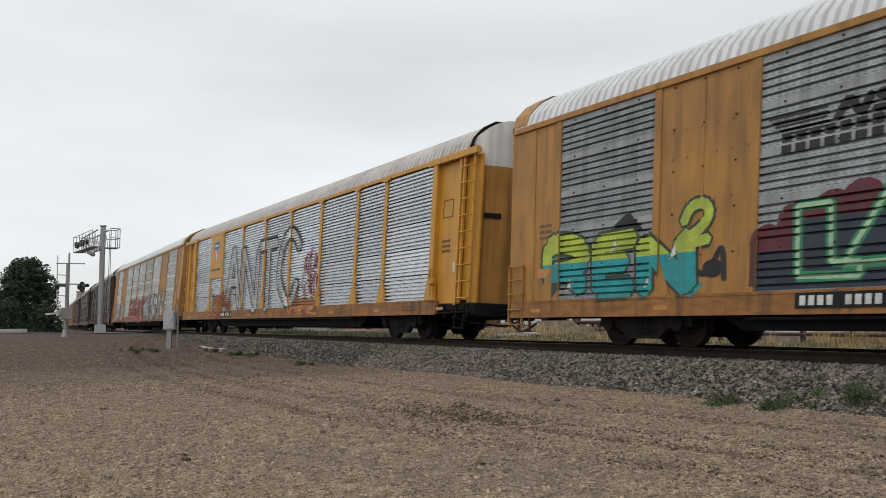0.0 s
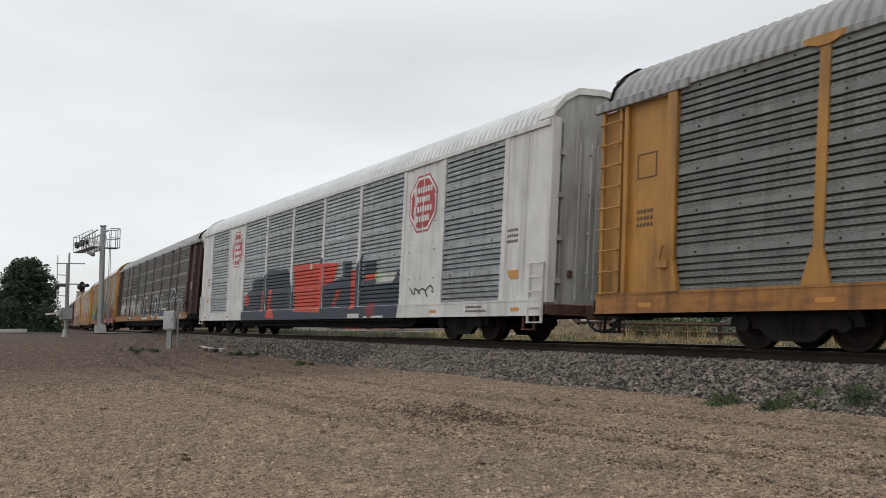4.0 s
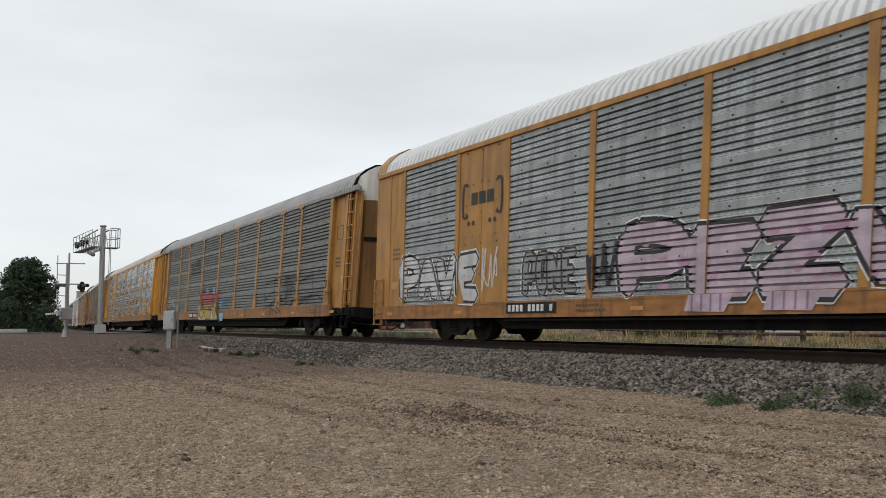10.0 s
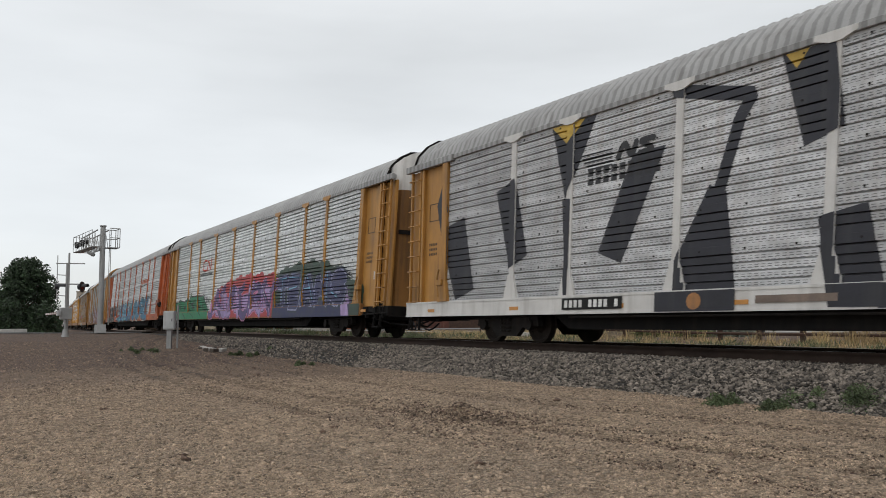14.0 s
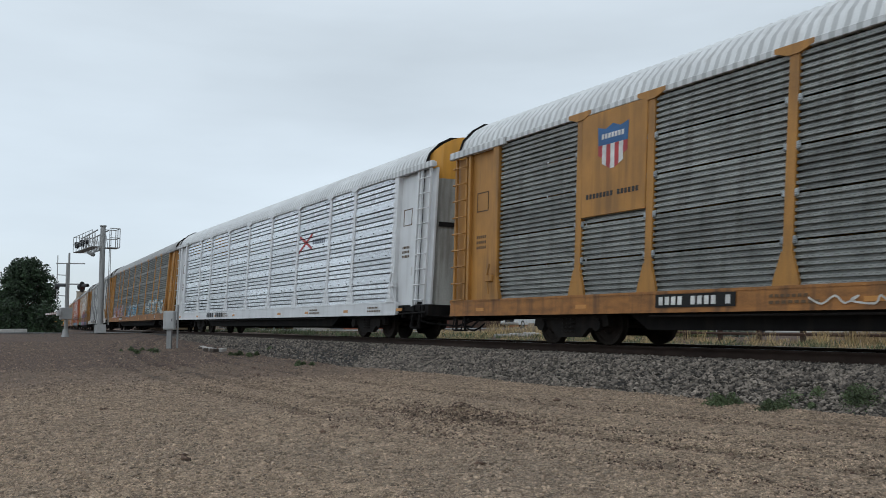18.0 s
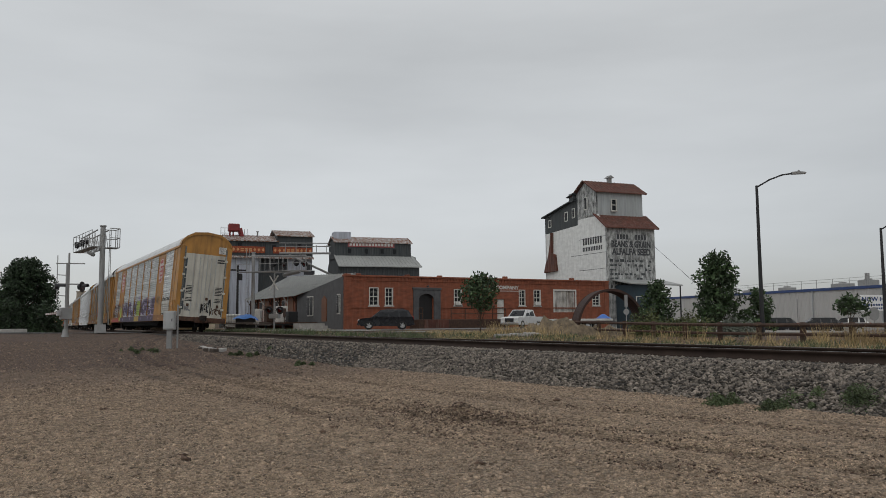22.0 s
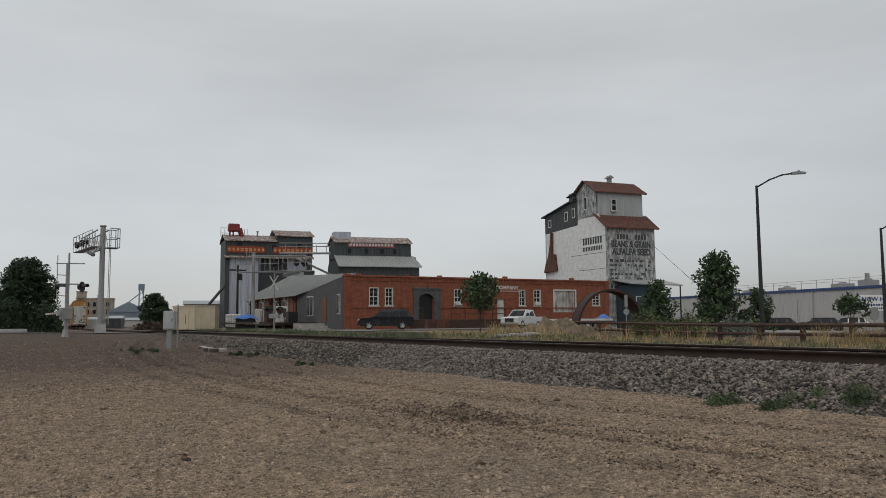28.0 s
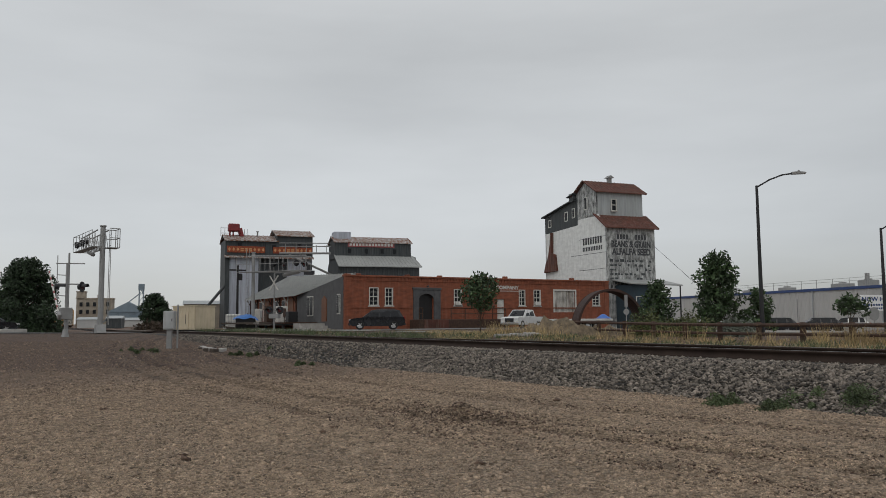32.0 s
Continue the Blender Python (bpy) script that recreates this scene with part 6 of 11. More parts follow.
# white car, black and red blocks
octagon_badge(2, -8.15, 3.75)
octagon_badge(2, 8.15, 3.75)
blk = rect(-7.0, 7.0, 0.58, 1.0, 0, NAVY)
for q, l, c in (([(-7.04, 0.76), (-6.75, 1.5), (-5.65, 2.3), (-4.35, 2.3), (-4.35, 0.76)], 1, NAVY), ([(-4.35, 0.76), (-4.35, 2.38), (-3.92, 2.57), (-1.83, 2.52), (-1.3, 1.8), (-1.0, 0.76)], 1, NAVY),
                ([(-1.28, 2.64), (2.73, 2.45), (2.23, 1.58), (1.48, 0.81), (-0.95, 0.86)], 2, SCARLET), ([(1.5, 0.8), (1.49, 1.72), (3.1, 1.95), (3.1, 0.8)], 3, NAVY), ([(3.1, 0.8), (3.1, 2.47), (3.76, 2.45), (3.78, 0.8)], 3, NAVY),
                ([(3.77, 2.13), (4.11, 2.16), (4.32, 1.38), (4.2, 0.89), (3.78, 0.89)], 2, SCARLET), ([(4.11, 2.13), (4.52, 2.61), (4.7, 0.8), (4.2, 0.8)], 3, NAVY), ([(4.6, 0.8), (4.7, 2.37), (5.5, 2.32), (5.53, 0.8)], 3, NAVY),
                ([(5.5, 0.8), (5.53, 1.62), (7.0, 1.62), (7.05, 0.8)], 3, NAVY), ([(6.5, 1.5), (6.9, 2.0), (7.05, 1.3)], 3, NAVY), ([(4.75, 1.75), (4.75, 1.95), (5.5, 1.98), (5.5, 1.78)], 4, SCARLET),
                ([(-4.72, 0.9), (-4.55, 1.8), (-4.3, 1.8), (-4.42, 0.9)], 4, SCARLET), ([(-3.95, 0.66), (-2.9, 0.64), (-3.2, 1.0), (-3.8, 1.05)], 4, SCARLET), ([(-4.0, 1.0), (-3.7, 1.05), (-3.4, 1.8), (-3.75, 1.8)], 4, SCARLET), ([(2.3, 1.0), (2.55, 1.0), (2.95, 1.5), (2.75, 1.6)], 4, SCARLET)):
    blk.append((q, l, c))
blk += disc(-6.5, 1.42, 0.3, 0.28, 4, SCARLET) + disc(0.45, 2.45, 0.12, 0.12, 5, PALEG) + disc(-6.0, 1.95, 0.12, 0.12, 5, PALEG) + rect(1.2, 1.5, 2.5, 2.7, 4, NAVY) + rect(5.6, 6.9, 1.66, 1.9, 2, OFFW) + disc(5.65, 1.85, 0.2, 0.14, 5, PALEG) + disc(5.3, 0.86, 0.32, 0.27, 5, paint(0.20, 0.02, 0.03)) + rect(3.78, 4.6, 0.6, 0.74, 4, OFFW) + rect(4.9, 6.2, 0.6, 0.66, 4, OFFW)
on(2, blk, "large black and red block graffiti")
on(2, scrawl(7.6, 9.0, 1.2, 1.4, 5, BLACKP, 0.04, 8) + scrawl(9.6, 11.6, 1.1, 1.7, 6, GREYP, 0.04, 12), "black tag")

on(3, scrawl(-3, -0.5, 1.2, 1.6, 61, OFFW, 0.06) + scrawl(0.2, 3.2, 1.0, 1.8, 62, OFFW, 0.07, 12) + scrawl(9.5, 11.6, 1.05, 1.25, 63, CREAM, 0.04), "small white tags")
PALEGREY, FADED, PINKGREY, DUSK, OLIVE = paint(0.255, 0.24, 0.235), paint(0.30, 0.31, 0.28), paint(0.30, 0.235, 0.245), paint(0.05, 0.048, 0.046), paint(0.22, 0.22, 0.12)
f4 = letters("ST", -10.4, -7.7, 1.05, 2.0, 0.36, paint(0.48, 0.48, 0.47), DUSK, 0.05, None, 0.0, 40) + letters("OR", -7.5, -5.2, 1.05, 1.9, 0.26, PALEGREY, DUSK, 0.04, None, 0.0, 41) + letters("ZE", -5.0, -2.4, 1.05, 1.95, 0.34, OLIVE, DUSK, 0.04, None, 0.0, 42)
f4 += letters("NO", -2.0, 1.0, 1.05, 2.0, 0.42, PINKGREY, DUSK, 0.04, None, 0.0, 43) + letters("M", 1.0, 2.6, 1.05, 2.05, 0.40, PINKGREY, DUSK, 0.04, None, 0.0, 44) + letters("EAU", 3.2, 7.4, 1.05, 2.0, 0.34, PALEGREY, DUSK, 0.05, None, 0.0, 45) + letters("HES", 7.6, 11.6, 1.05, 2.0, 0.30, PALEGREY, DUSK, 0.05, None, 0.0, 46)
f4 += scrawl(-12.4, -10.6, 1.1, 1.7, 47, DUSK, 0.05, 9)
f4 += rect(-2.6, -0.9, 0.69, 0.99, 0, PINKGREY) + rect(-0.7, 0.5, 0.69, 0.99, 0, OLIVE) + rect(0.8, 2.2, 0.69, 0.99, 0, PINKGREY) + rect(3.4, 4.4, 0.69, 0.99, 0, PALEGREY) + rect(5.4, 6.6, 0.69, 0.99, 0, DUSK)
on(4, f4, "faded grey, pink and olive graffiti letters")
on(4, [(q, 0, ORANGEP) for q in ([(4.6, 3.18), (6.9, 3.24), (7.0, 3.36), (4.7, 3.30)], [(4.6, 3.38), (6.9, 3.44), (7.0, 3.56), (4.7, 3.50)])], "orange slanted bars", "railway_mark")
badge_board(5, 1)
g = rect(-4.3, -1.0, 0.62, 1.2, 0, SANDY) + two_tone(letters("OEY", -4.4, -0.9, 0.70, 2.0, 0.50, RED, BLACKP, 0.08, None, 0.0, 51), RED, 1.38, YELP)
g += disc(-3.22, 2.06, 0.22, 0.17, 6, SKYB) + disc(-2.04, 2.04, 0.24, 0.16, 6, SKYB) + disc(-4.5, 1.35, 0.08, 0.3, 6, SKYB) + disc(-0.75, 1.35, 0.16, 0.3, 6, SKYB) + scrawl(-0.5, 0.4, 1.2, 1.7, 52, paint(0.08, 0.22, 0.28), 0.07, 9) + rect(-0.7, 0.0, 0.55, 0.9, 0, SKYB)
g += [([(-1.5, 1.2), (-0.95, 1.3), (-0.35, 0.5), (-0.6, 0.5)], 7, BLACKP)]
on(6, g, "red and yellow graffiti with light blue drips")
rings = []
for r in (0.10, 0.20, 0.32, 0.44):
    rings += stroke([(8.2 + r * math.cos(i * 0.45) * 1.1, 1.83 + r * 0.8 * math.sin(i * 0.45)) for i in range(15)], 0.04, 1, BLACKP)
for line in ([(5.75, 1.0), (5.57, 1.38), (5.55, 2.0), (6.74, 2.16), (6.7, 1.7), (5.6, 1.4)], [(6.74, 2.16), (7.37, 2.24), (8.52, 2.19), (8.95, 2.2), (9.25, 2.0)], [(9.33, 1.97), (10.59, 2.13), (10.66, 1.42), (9.48, 1.29)], [(9.4, 1.1), (10.09, 1.32), (10.6, 1.42)],
             [(10.1, 1.1), (10.4, 1.36), (11.19, 1.4), (11.75, 1.1)], [(5.75, 1.0), (6.88, 1.36), (6.2, 1.1), (7.42, 0.81)], [(7.2, 1.2), (8.09, 1.44), (7.9, 1.16), (8.82, 1.32), (8.5, 1.05), (9.3, 1.32)], [(7.1, 1.6), (7.5, 1.4), (7.2, 1.05), (7.7, 0.85)], [(8.75, 1.8), (9.1, 1.55), (9.0, 1.2)]):
    rings += stroke(line, 0.05, 1, BLACKP, 0, False)
on(6, rings, "black line drawing with rings")
on(6, letters("GNK", -12.0, -9.9, 1.35, 2.0, 0.05, OFFW, None, 0.0, None, 0.0, 55) + scrawl(-12.0, -9.8, 1.12, 1.25, 57, OFFW, 0.03, 14) + scrawl(-13.0, -12.25, 2.5, 3.1, 56, BLACKP, 0.05, 9), "thin white outlined tag")
stripe_mark(6, -6.95, -4.75, 3.05, 3.8, BLACKP)

# white outlined letters, pink piece
on(7, letters("PAVE", -12.0, -8.2, 1.08, 2.25, 0.34, paint(0.62, 0.62, 0.62), BLACKP, 0.07, WHITE, 0.05, 61) + scrawl(-8.1, -7.4, 1.45, 2.15, 6, OFFW, 0.05, 9), "white letters with black outline")
on(7, letters("PONE", -6.45, -4.65, 1.1, 2.0, 0.17, GREYP, BLACKP, 0.06, WHITE, 0.04, 62) + scrawl(-4.3, -3.6, 1.3, 1.9, 63, BLACKP, 0.10, 7), "grey letters with black and white outline")
pz = []
for ch, a, b, zt in (("P", -3.35, -1.75, 2.25), ("E", -1.75, -0.3, 2.1), ("Z", -0.35, 1.2, 2.2), ("V", 1.2, 2.75, 2.12), ("A", 2.7, 4.15, 2.15), ("R", 4.1, 5.6, 2.12)):
    pz += letters(ch, a, b, 0.85, zt, 0.52, PALEPINK, BLACKP, 0.08, WHITE, 0.03, 64)
r = random.Random(76)
for i in range(26):
    x, z = r.uniform(-3.2, 5.4), r.uniform(1.1, 1.95)
    pz += disc(x, z, r.uniform(0.05, 0.16), r.uniform(0.03, 0.08), 5, paint(0.46, 0.27, 0.40), 8)
for x in (-1.2, 0.4, 3.3, 4.9):
    pz += [([(x - 0.55, 0.66), (x + 0.3, 0.64), (x + 0.5, 0.98), (x - 0.45, 0.98)], 1, PALEPINK)]
    for i in range(4):
        pz += rect(x - 0.4 + i * 0.2, x - 0.36 + i * 0.2, 0.66, 0.96, 5, paint(0.30, 0.16, 0.26))
on(7, pz, "pale pink bubble letters with black outline")
on(7, lettering("DTB", 5.65, 6.55, 1.83, 2.06, BLACKP, 0, 0.03) + rect(5.85, 6.42, 1.66, 1.70, 0, BLACKP) + rect(5.95, 6.3, 1.57, 1.6, 0, BLACKP) + disc(6.1, 1.44, 0.07, 0.06, 0, BLACKP) + lettering("2017", 5.93, 6.53, 0.68, 0.86, BLACKP, 2, 0.03), "small black letters")
fl = []
for a0, ln in ((1.9, 0.5), (0.9, 0.55), (-0.1, 0.55), (-1.1, 0.5), (-2.4, 0.35), (3.1, 0.5)):
    c = (7.8, 1.62)
    q = [c, (c[0] + ln * math.cos(a0 - 0.38), c[1] + ln * math.sin(a0 - 0.38)), (c[0] + 1.1 * ln * math.cos(a0), c[1] + 1.1 * ln * math.sin(a0)), (c[0] + ln * math.cos(a0 + 0.38), c[1] + ln * math.sin(a0 + 0.38))]
    fl += [(q, 0, OFFW)] + stroke(q + [c], 0.045, 1, BLACKP, 0, False)
on(7, fl, "white flower-like shape with black outline")
on(7, scrawl(9.7, 11.2, 1.2, 1.6, 71, BLACKP, 0.06, 10), "black tag")
on(7, stroke([(-8.75, 3.9), (-8.95, 3.9), (-8.95, 3.15), (-8.75, 3.15)], 0.07, 0, BLACKP) + stroke([(-7.55, 3.9), (-7.35, 3.9), (-7.35, 3.15), (-7.55, 3.15)], 0.07, 0, BLACKP) + bars(-8.6, -7.6, 3.4, 3.7, 3, BLACKP, 0, 0.78) + sum([disc(x, 2.95, 0.06, 0.06, 0, BLACKP) for x in (-8.7, -8.5, -7.8, -7.6)], []), "black bracketed railway mark", "railway_mark")

# orange car, black bubbles and blue pieces
bub = [([(-8.9, 0.66), (-8.02, 0.66), (-8.3, 1.98), (-8.95, 2.0)], 0, BLACKP), ([(-8.06, 0.66), (-8.0, 0.66), (-8.12, 1.3), (-8.16, 1.3)], 1, OFFW)]
for i, (a, b, zt) in enumerate(((-12.25, -11.3, 1.84), (-11.32, -10.42, 1.96), (-10.44, -9.68, 1.98), (-9.72, -8.86, 2.06))):
    bub += bubble(a, b, 0.66, zt, BLACKP, OFFW, 0.045, 1 + 2 * i)
bub += bubble(-8.38, -7.84, 1.12, 1.95, BLACKP, OFFW, 0.045, 9) + bubble(-7.52, -6.95, 1.66, 2.02, BLACKP, OFFW, 0.045, 9) + bubble(-7.45, -7.08, 1.1, 1.52, BLACKP, OFFW, 0.045, 9) + bubble(-6.86, -6.34, 1.3, 1.68, BLACKP, OFFW, 0.045, 9)
bub += stroke([(-11.85, 1.85), (-11.78, 1.62)], 0.04, 10, OFFW) + stroke([(-10.1, 1.98), (-10.05, 1.7)], 0.04, 10, OFFW) + stroke([(-9.72, 1.3), (-9.5, 1.38), (-9.3, 1.3)], 0.04, 10, OFFW) + stroke([(-9.42, 1.6), (-9.3, 1.78), (-9.45, 1.85), (-9.5, 1.7)], 0.04, 10, OFFW) + stroke([(-11.95, 1.22), (-11.7, 1.3), (-11.65, 1.05)], 0.04, 10, OFFW)
bub += stroke([(-8.6, 1.75), (-8.48, 1.62), (-8.6, 1.5), (-8.48, 1.36), (-8.6, 1.2)], 0.05, 10, OFFW) + scrawl(-12.2, -11.9, 0.75, 1.05, 84, OFFW, 0.03, 8, 10)
star = []
for i in range(10):
    u, q = math.pi / 2 + i * math.pi / 5, (0.33, 0.13)[i % 2]
    star.append((-10.87 + q * math.cos(u), 1.42 + q * 1.15 * math.sin(u)))
bub += [([star[i - 1], star[i], star[(i + 1) % 10]], 10, OFFW) for i in range(0, 10, 2)] + [(star[1::2], 10, OFFW)]
bub += rect(-7.1, -5.6, 1.5, 1.62, 0, RED) + rect(-7.1, -5.6, 1.05, 1.18, 0, RED) + scrawl(-6.4, -5.7, 1.55, 1.9, 87, BLACKP, 0.05, 8)
on(8, bub, "black bubble letters with white outline")
MIDB = paint(0.06, 0.22, 0.42)
on(8, wild(-5.6, 1.1, 0.74, 1.98, 6, [SKYB, paint(0.06, 0.24, 0.36), paint(0.10, 0.40, 0.42), BLUE], BLACKP, None, 61, 0.26, OFFW, None) + rect(-5.3, 1.2, 0.66, 1.0, 0, NAVY), "blue and light blue graffiti letters")
on(8, letters("SCRZ", 1.8, 8.1, 0.76, 2.15, 0.46, paint(0.05, 0.20, 0.32), BLACKP, 0.06, OFFW, 0.07, 65, shine=SKYB) + [([(2.0, 0.7), (1.6, 1.3), (2.3, 1.1)], 0, BLUE), ([(7.6, 2.0), (8.3, 2.35), (7.9, 1.6)], 0, SKYB), ([(7.2, 0.66), (8.3, 0.66), (8.2, 1.2)], 0, MIDB)] + stroke([(3.0, 1.9), (3.5, 1.2), (4.2, 1.5)], 0.12, 6, SKYB) + stroke([(6.2, 1.2), (7.3, 1.9)], 0.12, 6, SKYB) + stroke([(4.7, 1.9), (5.6, 1.85)], 0.1, 6, SKYB), "blue graffiti letters with black and white outline")
on(8, scrawl(8.1, 9.4, 2.1, 2.35, 63, BLACKP, 0.05, 9) + rect(7.9, 11.6, 1.66, 1.70, 1, RED), "black tag")
on(8, [([(4.7 + i * 0.62, 3.2), (5.15 + i * 0.62, 3.22), (5.3 + i * 0.62, 3.52), (4.85 + i * 0.62, 3.50)], 0, paint(0.62, 0.13, 0.03)) for i in range(4)] + [([(4.5, 3.0), (6.9, 3.1), (7.0, 3.16), (4.6, 3.1)], 0, BLACKP)], "orange slanted blocks over a black line", "railway_mark")
on(8, scrawl(-12.95, -12.6, 1.9, 3.6, 64, OFFW, 0.05, 10) + scrawl(-12.9, -12.45, 2.9, 3.6, 66, OFFW, 0.07, 7), "white vertical tag")

# green, violet and blue pieces
LEAFG = paint(0.012, 0.20, 0.085)
gr = skyline([(-12.55, 1.55), (-12.35, 1.8), (-12.1, 1.62), (-11.78, 1.56), (-11.3, 1.62), (-10.88, 1.74), (-10.45, 1.66), (-9.9, 1.6), (-9.45, 1.72), (-9.15, 1.8), (-8.9, 1.62), (-8.55, 2.06), (-8.4, 1.84), (-7.24, 1.88), (-6.5, 1.8), (-6.1, 1.9), (-5.7, 1.5), (-5.0, 1.0)], 1.02, 0, LEAFG, BLACKP, 0.03)
gr += [([(-12.3, 1.02), (-11.6, 0.66), (-5.0, 0.66), (-5.0, 1.02)], 0, LEAFG)] + stroke([(-12.6, 1.6), (-12.2, 1.05), (-11.6, 0.64), (-11.0, 0.66)], 0.05, 3, OFFW)
for line, w in (([(-12.0, 1.5), (-11.4, 1.3), (-11.0, 1.38)], 0.07), ([(-12.0, 1.3), (-11.5, 1.08)], 0.09), ([(-11.2, 1.02), (-10.6, 0.7)], 0.09), ([(-10.6, 1.7), (-10.85, 1.35), (-10.4, 1.1)], 0.06), ([(-10.1, 1.25), (-9.5, 1.42)], 0.10), ([(-9.9, 1.1), (-9.75, 1.35), (-9.4, 1.2)], 0.09), ([(-9.9, 0.98), (-9.3, 0.72)], 0.10), ([(-8.9, 0.7), (-8.7, 1.4), (-8.5, 1.9)], 0.07), ([(-8.6, 1.85), (-8.35, 1.4), (-7.7, 1.7)], 0.08), ([(-8.3, 1.25), (-7.9, 1.35), (-8.1, 1.15)], 0.12), ([(-8.4, 1.0), (-7.6, 0.75)], 0.07), ([(-7.6, 1.55), (-7.1, 1.3), (-6.4, 1.35)], 0.09), ([(-7.0, 1.8), (-6.9, 1.2), (-6.2, 0.8)], 0.08), ([(-6.4, 1.75), (-6.1, 1.2), (-5.5, 1.1)], 0.08)):
    gr += stroke(line, w, 4, BLACKP, 0.4)
on(9, gr + scrawl(-6.0, -4.9, 1.45, 1.75, 72, BLACKP, 0.04, 8), "green graffiti letters with black outline")
INDIGO = paint(0.13, 0.09, 0.24)
vi = []
for i in range(18):
    x = -3.9 + i * 0.47
    z = float(np.interp(x, [-4.0, -2.4, 0.5, 3.0, 4.4], [1.5, 2.0, 2.25, 2.15, 2.05])) + 0.08 * (i % 3)
    vi += disc(x, z, 0.34, 0.26, 0, RED) + rect(x - 0.3, x + 0.3, 0.7, z, 0, RED)
vi += [([(-4.75, 1.25), (-4.0, 1.72), (-3.6, 1.2), (-4.1, 0.74)], 1, PINK)]
on(9, vi + [(q, l + 1, c) for q, l, c in wild(-4.2, 4.2, 0.74, 2.05, 6, [LILAC, INDIGO, paint(0.34, 0.26, 0.50), VIOLET], NAVY, PINK, 73, 0.28, WHITE)], "violet and lilac graffiti on a red cloud")
dk = []
for i in range(18):
    x = 4.7 + i * 0.43
    z = float(np.interp(x, [4.5, 6.0, 8.5, 10.5, 12.2], [2.1, 2.3, 2.35, 2.0, 1.2])) + 0.07 * (i % 3)
    dk += disc(x, z, 0.34, 0.26, 0, DKGREEN) + rect(x - 0.3, x + 0.3, 0.66, z, 0, DKGREEN)
dk += rect(4.5, 11.6, 0.64, 1.2, 1, paint(0.025, 0.03, 0.09)) + [([(11.0, 0.66), (10.8, 1.5), (11.2, 1.6), (11.6, 0.66)], 2, LILAC)]
on(9, dk + [(q, l + 2, c) for q, l, c in letters("TEAMS", 4.6, 11.2, 0.95, 2.2, 0.44, paint(0.045, 0.05, 0.13), paint(0.33, 0.34, 0.52), 0.05, NAVY, 0.08, 74, shine=SKYB)], "dark blue graffiti on a dark green cloud")
on(9, scrawl(10.6, 11.5, 1.9, 2.1, 75, BLACKP, 0.04, 8), "small black tag")
on(9, stroke([(-5.9, 3.62), (-6.3, 3.6), (-6.5, 3.45), (-6.5, 3.2), (-6.3, 3.1), (-5.9, 3.12)], 0.12, 0, SCARLET) + stroke([(-5.7, 3.1), (-5.6, 3.6), (-5.15, 3.15), (-5.05, 3.7)], 0.12, 0, SCARLET) + bars(-6.8, -4.75, 2.86, 3.0, 10, BLACKP, 0, 0.55), "red ribbon-like railway mark", "railway_mark")

# huge white letters with black gaps
INK = paint(0.022, 0.023, 0.032)
gap = [(q, 0, INK) for q in (
    [(-12.2, 4.5), (-12.6, 3.6), (-12.35, 2.7), (-11.9, 3.4)], [(-12.3, 2.9), (-11.19, 3.14), (-10.72, 1.3), (-11.54, 1.06)], [(-9.85, 3.58), (-9.12, 3.81), (-8.64, 2.0), (-9.28, 1.72)],
    [(-7.85, 4.7), (-6.49, 4.71), (-6.94, 3.84), (-7.39, 3.1)], [(-7.48, 3.11), (-7.19, 3.08), (-7.21, 1.05), (-7.32, 1.05)], [(-5.46, 3.72), (-4.65, 3.74), (-5.7, 1.63), (-6.36, 1.87)],
    [(-3.65, 2.85), (-3.29, 2.69), (-3.06, 1.04), (-4.35, 1.04), (-4.33, 1.63)], [(-2.32, 4.71), (-1.42, 4.71), (-1.25, 3.38), (-1.89, 3.18)], [(-1.62, 2.06), (-0.85, 2.2), (-0.48, 0.68), (-1.35, 0.69)],
    [(-0.08, 4.71), (1.6, 4.71), (1.39, 3.69), (0.83, 2.47), (0.58, 2.4)], [(0.58, 2.4), (0.83, 2.42), (1.06, 1.06), (0.8, 1.37)], [(3.08, 3.78), (4.45, 3.17), (4.47, 2.64), (2.85, 3.31)],
    [(2.41, 2.37), (3.77, 1.72), (4.03, 1.12), (3.59, 1.14), (2.14, 1.84)], [(4.47, 2.64), (4.83, 3.45), (4.95, 3.42), (5.58, 0.98), (4.59, 1.02)], [(3.77, 1.72), (4.48, 2.47), (4.54, 2.06), (4.12, 1.36)],
    [(4.07, 4.7), (5.41, 4.7), (5.35, 4.37), (4.39, 4.6)], [(6.3, 4.7), (7.6, 4.7), (7.2, 3.4), (6.7, 3.2)], [(6.8, 1.05), (9.0, 1.05), (8.6, 1.5), (6.7, 2.0)], [(9.5, 4.7), (10.4, 4.7), (9.9, 2.4), (9.4, 2.6)], [(10.6, 1.05), (11.8, 1.05), (11.6, 2.3), (10.9, 2.0)])]
for line in ([(-4.46, 4.68), (-3.72, 4.47), (-2.84, 4.24), (-3.07, 3.89), (-3.45, 2.7)], [(4.53, 4.57), (5.35, 4.37), (5.13, 4.08), (4.86, 3.4)]):
    gap += stroke(line, 0.24, 0, INK, 0, False)
